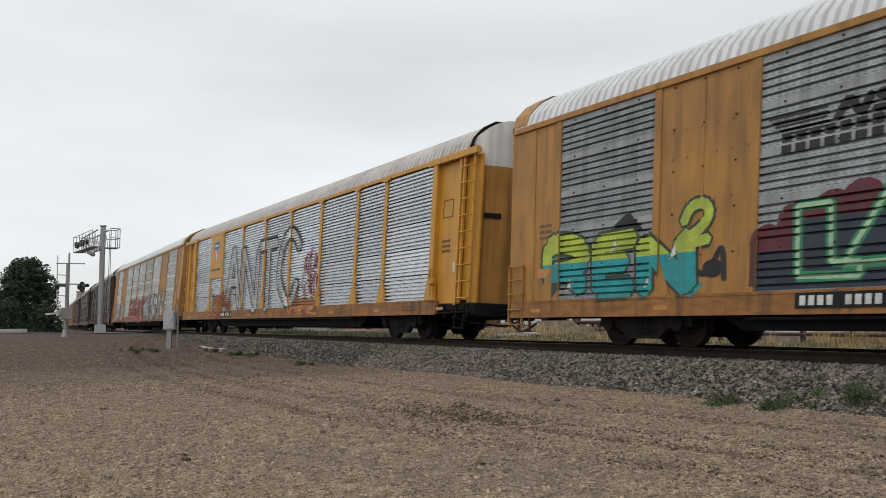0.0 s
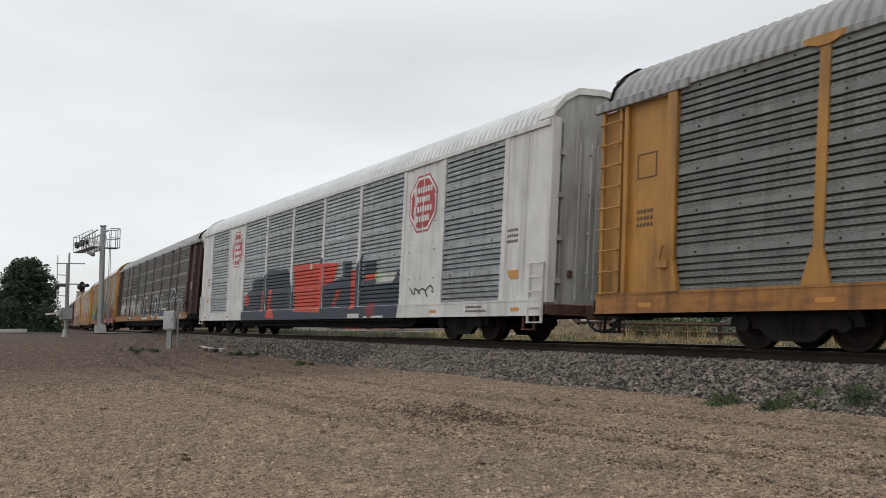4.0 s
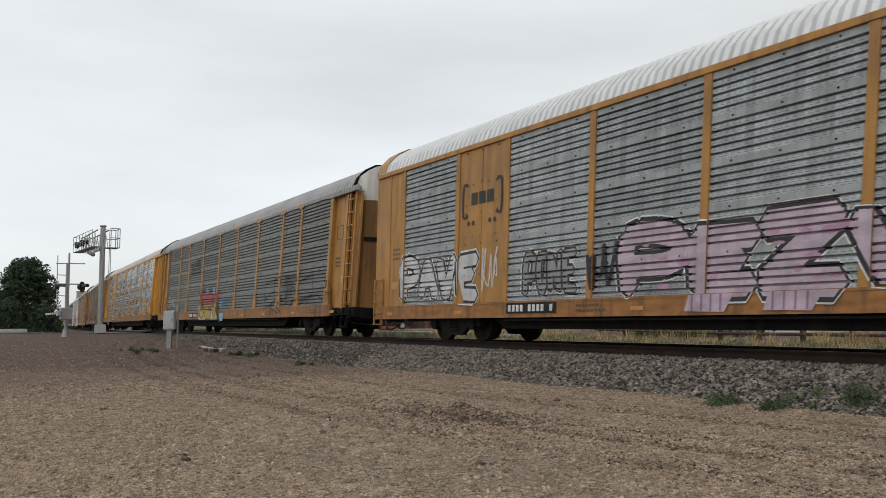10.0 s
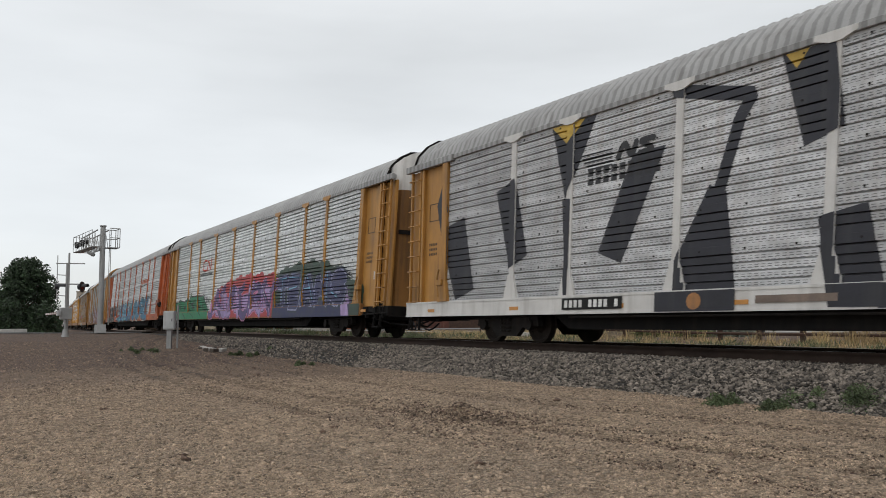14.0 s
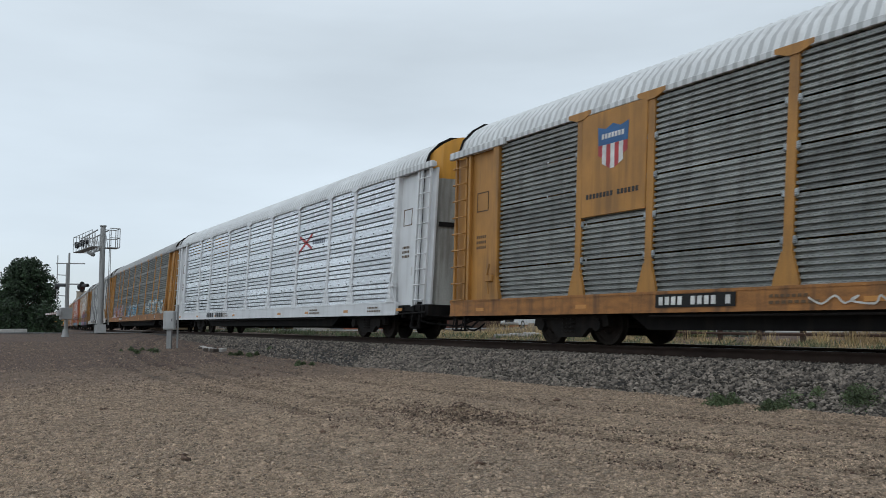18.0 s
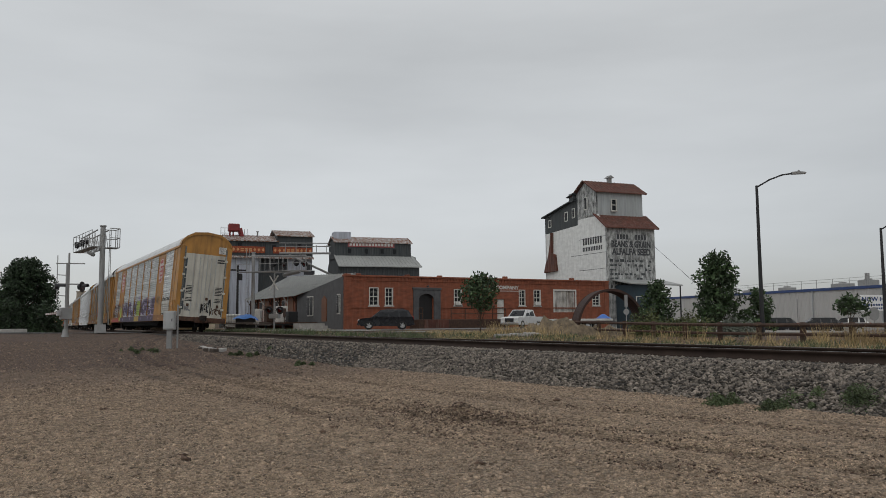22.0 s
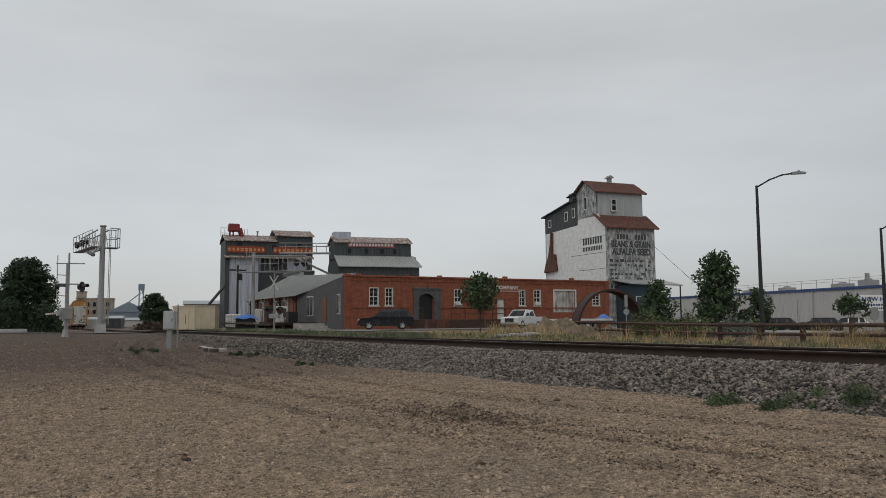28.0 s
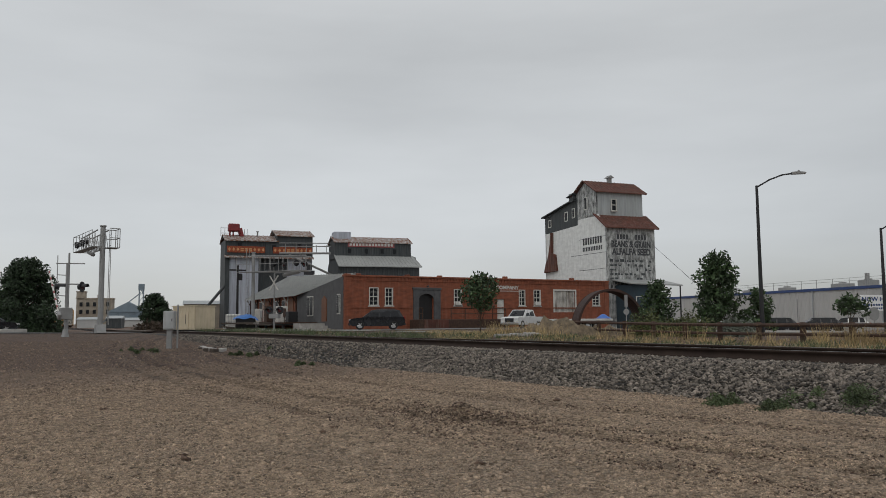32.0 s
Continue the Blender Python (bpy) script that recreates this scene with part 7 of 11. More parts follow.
for q in ([(-7.85, 4.7), (-6.82, 4.71), (-7.36, 4.26)], [(-2.26, 4.71), (-1.86, 4.71), (-2.07, 4.44)], [(0.13, 4.7), (1.22, 4.69), (0.56, 4.15), (0.37, 3.35)], [(3.74, 1.05), (4.36, 2.04), (4.51, 1.66), (4.63, 1.01)], [(4.39, 4.69), (5.1, 4.7), (4.94, 4.62)], [(6.4, 4.7), (7.0, 4.7), (6.7, 4.2)]):
    gap.append((q, 1, YELP))
on(10, gap, "huge white letters shaped by black gaps")
on(10, rect(-4.75, -3.0, 0.665, 1.02, 0, INK) + rect(3.2, 4.0, 0.665, 1.02, 0, INK) + rect(-0.6, 0.6, 0.665, 1.02, 0, INK) + disc(-3.85, 0.84, 0.16, 0.15, 1, paint(0.36, 0.17, 0.06)) + rect(-2.6, -1.2, 0.78, 0.9, 0, paint(0.20, 0.15, 0.12)), "black paint along the white sill")
stripe_mark(10, -6.95, -4.7, 3.3, 4.0, BLACKP)
on(11, letters("HOSTAZ", 4.9, 11.6, 1.08, 1.92, 0.16, OFFW, SKYB, 0.04, None, 0.0, 80) + wild(-11, -6, 1.0, 1.9, 5, [PALEPINK, OFFW], RED, None, 81, 0.12) + wild(-3, 1.4, 1.0, 1.8, 4, [SKYB, OFFW], BLUE, None, 82, 0.12), "pale blue and white tags")
on(12, stroke([(4.5, 3.05), (5.7, 3.65)], 0.10, 0, RED) + stroke([(4.5, 3.62), (5.0, 3.42), (5.7, 3.1)], 0.10, 0, RED) + bars(5.75, 6.9, 3.24, 3.42, 7, paint(0.16, 0.18, 0.24), 0, 0.7), "red crossed mark", "railway_mark")
on(12, bars(-7.2, -4.5, 0.74, 0.95, 9, BLACKP, 0, 0.68, 4), "black marks on the sill", "number_marks")
badge_board(13, 1)
g = two_tone(letters("REX", -1.55, 2.75, 0.80, 2.05, 0.32, RED, BLACKP, 0.05, None, 0.0, 91), RED, 1.3, CREAM)
on(13, g + scrawl(2.6, 3.2, 1.2, 2.0, 90, SKYB, 0.06, 5, 0), "red and cream graffiti with black outline")
on(13, letters("SAND", 5.4, 8.65, 0.80, 2.05, 0.34, SANDY, BLACKP, 0.045, None, 0.0, 92) + scrawl(-3.9, -1.8, 0.72, 0.84, 92, OFFW, 0.03, 12) + scrawl(9.4, 10.2, 1.6, 1.9, 93, paint(0.20, 0.07, 0.06), 0.05, 5) + scrawl(11.0, 11.7, 1.1, 1.45, 94, BLACKP, 0.05, 8), "sand coloured graffiti with black outline")

# purple blocks on the last car
octagon_badge(14, -8.15, 3.75)
octagon_badge(14, 8.15, 3.75)
on(14, letters("CITE", -12.1, -8.5, 0.95, 2.0, 0.42, BLACKP, RED, 0.07, None, 0.0, 95) + sum([stroke([(-11.8 + i * 0.5, 1.2), (-11.65 + i * 0.5, 1.7), (-11.4 + i * 0.5, 1.3), (-11.5 + i * 0.5, 1.8)], 0.06, 8, WHITE) for i in range(7)], []) + rect(-12.3, -8.2, 0.62, 0.82, 0, RED) + rect(-8.3, -7.6, 0.7, 1.7, 0, LIME), "red and black graffiti with white strokes")
pp = rect(-7.6, 7.2, 0.60, 0.99, 0, PURPLE) + rect(-0.35, 1.3, 1.02, 2.05, 0, LIME) + rect(-0.5, 1.5, 0.62, 0.98, 1, YELP)
for ch, a, b in (("V", -7.3, -5.7), ("A", -5.8, -4.6), ("K", -4.5, -3.3), ("U", -3.3, -1.6), ("H", -1.45, -0.3), ("K", 1.5, 3.1), ("R", 3.15, 4.4), ("U", 4.4, 5.8), ("E", 5.85, 7.1)):
    pp += [(q, l + 1, c) for q, l, c in letters(ch, a, b, 0.98, 2.08, 0.44, PURPLE, LILAC, 0.07, None, 0.0, 96)]
pp += scrawl(0.2, 0.9, 2.2, 2.35, 97, LILAC, 0.04, 8)
for x, z in ((-6.0, 0.8), (-2.4, 0.8), (2.4, 0.78), (4.0, 1.9), (5.2, 0.8), (6.6, 0.8), (4.9, 1.9)):
    pp += [([(x + 0.13 * math.cos(a + j * 2.094), z + 0.12 * math.sin(a + j * 2.094)) for j in range(3)], 6, LILAC) for a in (math.pi / 2, -math.pi / 2)]
on(14, pp, "purple graffiti letters with lilac outline")
cw = [(9.4, 1.0), (9.3, 1.7), (9.7, 2.0), (10.2, 1.85), (10.8, 2.0), (11.3, 1.85), (11.85, 1.95), (11.9, 1.1), (11.3, 0.98), (10.8, 1.05), (10.2, 0.97), (9.8, 1.05), (9.4, 1.0)]
on(14, rect(9.4, 11.85, 1.02, 1.85, 0, OFFW) + stroke(cw, 0.08, 1, BLACKP), "white cloud-like tag")
on(14, scrawl(7.5, 8.9, 1.8, 2.2, 98, BLACKP, 0.05, 9) + scrawl(-13.3, -12.3, 2.5, 3.2, 99, BLACKP, 0.05, 9), "black scribbled tags")



def end_marks(k, polys, name, label):
    """Paint on the flat end doors of a car, across y and up z, each colour its own thin sheet."""
    door = [o for o in CARS[k].children if o.name.startswith("end_door")][-1]
    for pm in dict.fromkeys(p for _, _, p in polys):
        mb = MB()
        for q, l, p in polys:
            if p is pm:
                mb.face([(T2["half"] - 0.026 + 0.003 * l, y, z) for y, z in q])
        part(name, mb, pm, door, label)


dark_pane = paint(0.05, 0.065, 0.075)
end_marks(14, sum([rect(-1.34, -1.02, 1.25 + i * 0.62, 1.25 + i * 0.62 + (0.5 if i != 2 else 0.58), 0, dark_pane) for i in range(5)], []), "dark_patch", "dark square patches beside the door edge")
end_marks(14, rect(0.72, 1.16, 4.62, 5.02, 0, WHITE) + lettering("EXCESS", 0.76, 1.12, 4.89, 4.97, BLACKP, 1) + lettering("HEIGHT", 0.76, 1.12, 4.78, 4.86, BLACKP, 1) + lettering("CAR", 0.84, 1.04, 4.67, 4.75, BLACKP, 1), "height_notice", "white height notice")
end_marks(14, sum([rect(y0 + 0.02 * (i % 3), y0 + 0.42 - 0.03 * (i % 2), z, z + 0.045, 1, BLACKP) for y0, zb in ((-0.98, 1.75), (0.68, 1.75)) for i, z in enumerate([zb + 0.085 * j for j in range(11) if j not in (3, 4)])], []) + rect(0.70, 1.12, 4.2, 4.28, 1, BLACKP) + rect(0.70, 1.10, 4.06, 4.14, 1, BLACKP), "stencil_line", "black stencilled notice lines")
end_marks(14, scrawl(-0.08, 0.58, 1.15, 1.75, 111, BLACKP, 0.05, 12) + scrawl(-1.0, -0.66, 1.1, 1.5, 112, GREYP, 0.05, 6) + scrawl(0.66, 1.15, 1.05, 1.35, 113, BROWNP, 0.06, 7), "graffiti", "black and grey scrawls low on the end doors")
on(13, scrawl(12.4, 13.0, 1.3, 1.9, 101, OFFW, 0.04, 4), "white tag")
# ---- buildings beyond the track ----
M["brick"] = mat("red_brick_wall", (0.225, 0.068, 0.034), 0.85, 0, 0.6, 1.25, 1.6, (1, 1, 3), 14, 0.3, (0.30, 0.14, 0.09), 0.35)
M["trim_grey"] = mat("dark_stone_surround", (0.085, 0.085, 0.088), 0.85, 0, 0.7, 1.2, 3, (1, 1, 1), 50, 0.3)
M["stucco"] = mat("grey_stucco_wall", (0.085, 0.085, 0.088), 0.9, 0, 0.8, 1.15, 2, (1, 1, 1), 60, 0.2)
M["white_trim"] = mat("old_white_paint", (0.62, 0.61, 0.57), 0.7, 0, 0.75, 1.1, 4, (1, 1, 1), 60, 0.1, (0.3, 0.27, 0.22), 0.4)
M["peeling"] = mat("peeling_white_boards", (0.50, 0.48, 0.44), 0.85, 0, 0.35, 1.25, 3.5, (1, 1, 0.4), 40, 0.3, (0.14, 0.10, 0.07), 0.8)
M["glass"] = mat("dark_window_glass", (0.015, 0.017, 0.02), 0.3, 0, 0.8, 1.2, 2, (1, 1, 1), 20, 0)
M["darkwood"] = mat("dark_door_wood", (0.011, 0.01, 0.01), 0.7, 0, 0.7, 1.4, 3, (1, 1, 0.3), 40, 0.2)
M["browndoor"] = mat("brown_door_wood", (0.14, 0.055, 0.025), 0.6, 0, 0.7, 1.3, 3, (1, 1, 0.3), 40, 0.2)
M["rustroof"] = mat("rusty_red_roof", (0.105, 0.038, 0.026), 0.8, 0.1, 0.6, 1.4, 1.5, (1, 1, 1), 30, 0.2, (0.25, 0.20, 0.17), 0.35)
M["patchroof"] = mat("rust_patched_metal_roof", (0.42, 0.42, 0.41), 0.6, 0.2, 0.8, 1.1, 1, (1, 1, 1), 30, 0.1, (0.16, 0.06, 0.025), 1.0)
M["glass"].node_tree.nodes["Principled BSDF"].inputs["Specular IOR Level"].default_value = 0.2
for nd in M["patchroof"].node_tree.nodes:
    if nd.type == "MAP_RANGE" and abs(nd.inputs[1].default_value - 0.48) < 1e-4:
        nd.inputs[1].default_value, nd.inputs[2].default_value = 0.42, 0.56
M["paleroof"] = mat("pale_sheet_roof", (0.33, 0.34, 0.33), 0.6, 0.15, 0.85, 1.1, 1, (1, 1, 1), 30, 0.1, (0.2, 0.2, 0.19), 0.4)
M["darktin"] = mat("dark_corrugated_tin", (0.05, 0.057, 0.06), 0.7, 0.15, 0.75, 1.3, 1.5, (3, 3, 0.3), 30, 0.1, (0.12, 0.12, 0.12), 0.4)
M["greytin"] = mat("grey_corrugated_tin", (0.36, 0.385, 0.39), 0.6, 0.2, 0.8, 1.2, 1.5, (3, 3, 0.3), 30, 0.1, (0.3, 0.3, 0.3), 0.3)
M["bluewhite"] = mat("pale_blue_white_tin", (0.44, 0.47, 0.53), 0.55, 0.1, 0.75, 1.15, 1, (2, 2, 0.3), 30, 0.05, (0.2, 0.2, 0.22), 0.6)
M["whiteboard"] = mat("whitewashed_siding", (0.78, 0.79, 0.77), 0.85, 0, 0.82, 1.05, 1.5, (1, 1, 2), 20, 0.15, (0.5, 0.5, 0.48), 0.5)
M["flaking"] = mat("flaking_grey_siding", (0.42, 0.43, 0.42), 0.85, 0, 0.12, 1.5, 1.5, (2.2, 2.2, 1.0), 9, 0.2, (0.07, 0.075, 0.078), 0.85)
M["faded"] = mat("faded_black_lettering", (0.035, 0.037, 0.04), 0.9, 0, 0.7, 3.0, 7, (1, 1, 1), 40, 0)
M["banner"] = mat("orange_banner", (0.26, 0.055, 0.02), 0.7, 0, 0.6, 1.5, 6, (1, 1, 1), 30, 0)
M["redsign"] = mat("faded_red_sign", (0.28, 0.09, 0.09), 0.8, 0, 0.7, 1.3, 4, (1, 1, 1), 40, 0)
M["redpaint"] = mat("dark_red_machine_paint", (0.20, 0.022, 0.022), 0.5, 0, 0.8, 1.2, 3, (1, 1, 1), 40, 0)
M["galv"] = mat("galvanised_steel", (0.29, 0.29, 0.285), 0.5, 0.4, 0.85, 1.1, 3, (1, 1, 1), 60, 0.05)
M["darksteel"] = mat("dark_bronze_steel", (0.022, 0.022, 0.024), 0.5, 0.2, 0.8, 1.2, 3, (1, 1, 1), 60, 0)
M["rustwood"] = mat("rusty_brown_rail", (0.055, 0.03, 0.02), 0.85, 0, 0.6, 1.5, 5, (1, 1, 1), 50, 0.3)
M["tan"] = mat("tan_container_paint", (0.58, 0.49, 0.35), 0.6, 0, 0.88, 1.06, 2, (1, 1, 1), 50, 0.05, (0.3, 0.25, 0.15), 0.3)
M["whitesiding"] = mat("white_metal_siding", (0.46, 0.455, 0.44), 0.6, 0.05, 0.9, 1.05, 0.6, (1, 1, 0.2), 40, 0.05, (0.4, 0.4, 0.39), 0.4)
M["bluetrim"] = mat("blue_roof_trim", (0.02, 0.05, 0.16), 0.5, 0, 0.9, 1.1, 3, (1, 1, 1), 40, 0)
M["limestone"] = mat("pale_stone_mill_wall", (0.33, 0.29, 0.235), 0.9, 0, 0.75, 1.2, 0.8, (1, 1, 1), 20, 0.2, (0.2, 0.14, 0.09), 0.5)
M["bluegrey"] = mat("blue_grey_silo_steel", (0.20, 0.25, 0.29), 0.6, 0.2, 0.85, 1.1, 0.8, (1, 1, 1), 20, 0)


def pieces_wall(mb, x0, x1, z0, z1, holes, y0, y1, m=0):
    """A wall of thickness y0..y1 along x with openings (xa, xb, za, zb) cut through it."""
    xs = sorted({x0, x1, *[h[0] for h in holes], *[h[1] for h in holes]})
    for a, b in zip(xs, xs[1:]):
        cut = sorted([(h[2], h[3]) for h in holes if h[0] < (a + b) / 2 < h[1]])
        z = z0
        for c, d in cut:
            if c > z:
                mb.box(a, b, y0, y1, z, c, m)
            z = d
        if z < z1:
            mb.box(a, b, y0, y1, z, z1, m)


def sash_window(parent, x0, x1, z0, z1, y=0.0, cols=2, rows=4, mid=True):
    """A wooden window in the wall plane y: frame, bars, glass, sill."""
    w = part("window", (lambda mb: (mb.box(x0 + 0.02, x1 - 0.02, y + 0.14, y + 0.16, z0, z1), mb)[1])(MB()), M["glass"], parent, "dark glazed window with white frame")
    mb = MB()
    f = 0.07
    mb.box(x0, x0 + f, y - 0.02, y + 0.13, z0, z1)
    mb.box(x1 - f, x1, y - 0.02, y + 0.13, z0, z1)
    mb.box(x0 + f, x1 - f, y - 0.02, y + 0.13, z1 - f, z1)
    mb.box(x0 + f, x1 - f, y - 0.02, y + 0.13, z0, z0 + f)
    if mid:
        mb.box(x0 + f, x1 - f, y + 0.04, y + 0.12, (z0 + z1) / 2 - 0.04, (z0 + z1) / 2 + 0.04)
    for i in range(1, cols):
        x = x0 + (x1 - x0) * i / cols
        mb.box(x - 0.02, x + 0.02, y + 0.06, y + 0.12, z0 + f, z1 - f)
    for j in range(1, rows):
        z = z0 + (z1 - z0) * j / rows
        mb.box(x0 + f, x1 - f, y + 0.065, y + 0.115, z - 0.018, z + 0.018)
    part("window_frame", mb, M["white_trim"], w)
    mb = MB()
    mb.box(x0 - 0.08, x1 + 0.08, y - 0.08, y + 0.02, z0 - 0.1, z0)
    part("window_sill", mb, M["concrete"], w)
    return w


def rib_sheet(mb, x0, x1, y, z0, z1, pitch=0.3, amp=0.03, axis="x", m=0):
    """Upright ribs of sheet metal along a wall."""
    n = max(1, int((x1 - x0) / pitch))
    pts = [(x0, y + 0.01)]
    for i in range(n):
        a = x0 + (x1 - x0) * (i + 0.35) / n
        b = x0 + (x1 - x0) * (i + 0.6) / n
        pts += [(a - amp * 0.5, y - 0.002), (a, y - amp), (b, y - amp), (b + amp * 0.5, y - 0.002)]
    pts.append((x1, y + 0.01))
    mb.prism(pts if axis == "x" else [(v, u) for u, v in pts], "z", z0, z1, m)


def flat_text(parent, text, x0, x1, z0, z1, y, m, name="lettering", axis="x", fat=0.03, thick=0.02):
    """Letters on a wall plane; axis 'y': on the plane x = y, reading towards smaller y."""
    mb = MB()
    for tri, l, p in lettering(text, 0, abs(x1 - x0), z0, z1, None, 0, fat):
        if axis == "x":
            mb.face([(x0 + a, y - thick, z) for a, z in tri])
        else:
            mb.face([(y - thick, x1 - a, z) for a, z in tri])
    return part(name, mb, m, parent)


def slab(mb, quad, th, m=0):
    """A roof sheet: four corners and a thickness downwards."""
    q = [Vector(p) for p in quad]
    d = Vector((0, 0, -th))
    mb.face(q, m)
    mb.face([p + d for p in reversed(q)], m)
    for i in range(4):
        a, b = q[i], q[(i + 1) % 4]
        mb.face([a, a + d, b + d, b], m)


def ribs_on(mb, quad, n, r=0.035):
    """Standing seams from the first edge of a roof quad to the third."""
    q = [Vector(p) for p in quad]
    for i in range(n + 1):
        f = i / n
        a, b = q[0].lerp(q[1], f), q[3].lerp(q[2], f)
        mb.tube(a + Vector((0, 0, 0.02)), b + Vector((0, 0, 0.02)), r, 4)


# the long brick storehouse; the buildings stand well back, scaled about the eye to fit the camera's view
FAR = Matrix.Translation(EYE) @ Matrix.Scale(1.25, 4) @ Matrix.Translation([-e for e in EYE])
BRK = FAR @ pose(-56.6, 27.1, 0, 0, 0, 86.6)
store = thing("brick_store", "long red brick storehouse with white sash windows", "warehouse", BRK)
WIN = [(2.02, 2.85, 2.47, 3.9), (3.39, 4.12, 2.47, 3.9), (9.73, 10.48, 2.5, 3.88), (16.28, 16.97, 2.5, 3.9), (17.85, 18.62, 2.5, 3.92), (24.48, 25.38, 2.55, 3.7)]
DOORS = [(6.45, 7.75, 0.6, 3.5), (14.03, 14.78, 0.77, 3.05), (20.14, 22.46, 1.93, 3.85)]
mb = MB()
pieces_wall(mb, 0, 26.4, 0.3, 4.72, WIN + DOORS, 0, 0.35)
mb.box(-0.05, 0.45, -0.06, 0.3, 0.3, 4.95)
mb.box(25.95, 26.42, -0.05, 0.3, 0.3, 4.8)
part("front_wall", mb.weld(), M["brick"], store, "red brick front")
mb = MB()
mb.box(0, 0.3, 0.35, 26, 0.3, 3.6)
mb.box(26.1, 26.4, 0.35, 22, 0.3, 4.6)
mb.box(0.3, 26.1, 21.7, 22, 0.3, 4.4)
part("side_wall", mb, M["brick"], store)
mb = MB()
mb.box(-0.1, 26.5, -0.10, 0.45, 4.72, 4.86, 0, 0.02)
mb.box(-0.02, 26.42, -0.05, 0.02, 4.42, 4.5)
for i in range(88):
    mb.box(0.1 + i * 0.3, 0.22 + i * 0.3, -0.055, 0.02, 4.5, 4.7)
part("parapet", mb, M["brick"], store, "corbelled brick parapet")
mb = MB()
mb.box(0.4, 5.9, -0.045, 0.01, 2.26, 2.36)
mb.box(8.45, 26.0, -0.045, 0.01, 2.26, 2.36)
part("string_course", mb, M["brick"], store)
mb = MB()
mb.box(0.3, 26.1, 0.3, 21.7, 4.4, 4.5)
part("roof", mb, M["paleroof"], store)
for c in (1.2, 5.5, 8.5, 13.0, 15.0, 22.3):
    mb = MB()
    mb.box(c - 0.18, c + 0.18, 0.05, 0.4, 4.86, 4.98 + 0.06 * (c > 14), 0, 0.02)
    part("parapet_block", mb, M["brick"], store)
for w in WIN:
    sash_window(store, *w)
# arched dark entrance in a stone surround
mb = MB()
mb.box(5.92, 6.42, -0.12, 0.05, 0.5, 3.75, 0, 0.02)
mb.box(7.80, 8.41, -0.12, 0.05, 0.5, 3.75, 0, 0.02)
mb.box(5.85, 8.48, -0.16, 0.05, 3.75, 3.95, 0, 0.02)
arch = [(6.42, 3.75), (6.42, 3.0)] + [(7.1 - 0.68 * math.cos(a), 3.0 + 0.45 * math.sin(a)) for a in [i * math.pi / 8 for i in range(9)]] + [(7.80, 3.0), (7.80, 3.75)]
mb.prism(arch, "y", -0.10, 0.04)
part("door_surround", mb, M["trim_grey"], store, "dark stone arched surround")
mb = MB()
mb.box(6.45, 7.75, 0.18, 0.24, 0.6, 3.5)
mb.box(7.08, 7.12, 0.16, 0.19, 0.6, 3.2)
for x in (6.62, 7.28):
    for z in (0.8, 1.9):
        mb.box(x, x + 0.3, 0.165, 0.185, z, z + 0.9, 0, 0.01)
part("entrance_door", mb, M["darkwood"], store, "dark double door")
mb = MB()
mb.tube((7.1, -0.1, 4.02), (7.1, -0.4, 4.1), 0.02, 6)
mb.tube((7.1, -0.4, 4.12), (7.1, -0.4, 3.98), 0.04, 8, 0.11)
part("gooseneck_lamp", mb, M["darksteel"], store)
mb = MB()
mb.box(14.05, 14.76, 0.1, 0.16, 0.77, 3.03)
for z in (0.95, 1.7, 2.4):
    mb.box(14.17, 14.64, 0.085, 0.11, z, z + 0.5, 0, 0.015)
d = part("side_door", mb, M["white_trim"], store, "white panelled door")
part("door_handle", (lambda mb: (mb.tube((14.66, 0.1, 1.8), (14.66, 0.02, 1.8), 0.03, 6), mb)[1])(MB()), M["darksteel"], d)
for i in range(10):
    mb = MB()
    mb.box(20.16 + i * 0.23, 20.16 + i * 0.23 + 0.215, 0.06, 0.11, 1.93, 3.85)
    part("plank", mb, M["peeling"], store)
mb = MB()
mb.box(20.0, 22.6, -0.04, 0.02, 3.85, 3.98)
mb.box(20.0, 20.14, -0.04, 0.02, 1.93, 3.85)
mb.box(22.46, 22.6, -0.04, 0.02, 1.93, 3.85)
part("loading_door_frame", mb, M["white_trim"], store)
flat_text(store, "COMPANY", 13.9, 16.25, 3.92, 4.22, -0.01, M["white_trim"], "lettering")
mb = MB()
mb.box(13.2, 16.5, -0.02, 0.0, 3.74, 3.79)
part("sign_line", mb, M["white_trim"], store)
mb = MB()
mb.box(9.8, 10.4, -0.25, 0.02, 2.5, 2.78, 0, 0.03)
part("window_cooler", mb, M["white_trim"], store, "white window air cooler")
mb = MB()
mb.box(17.95, 18.5, -0.25, 0.02, 2.55, 2.85, 0, 0.03)
part("window_cooler", mb, M["white_trim"], store)
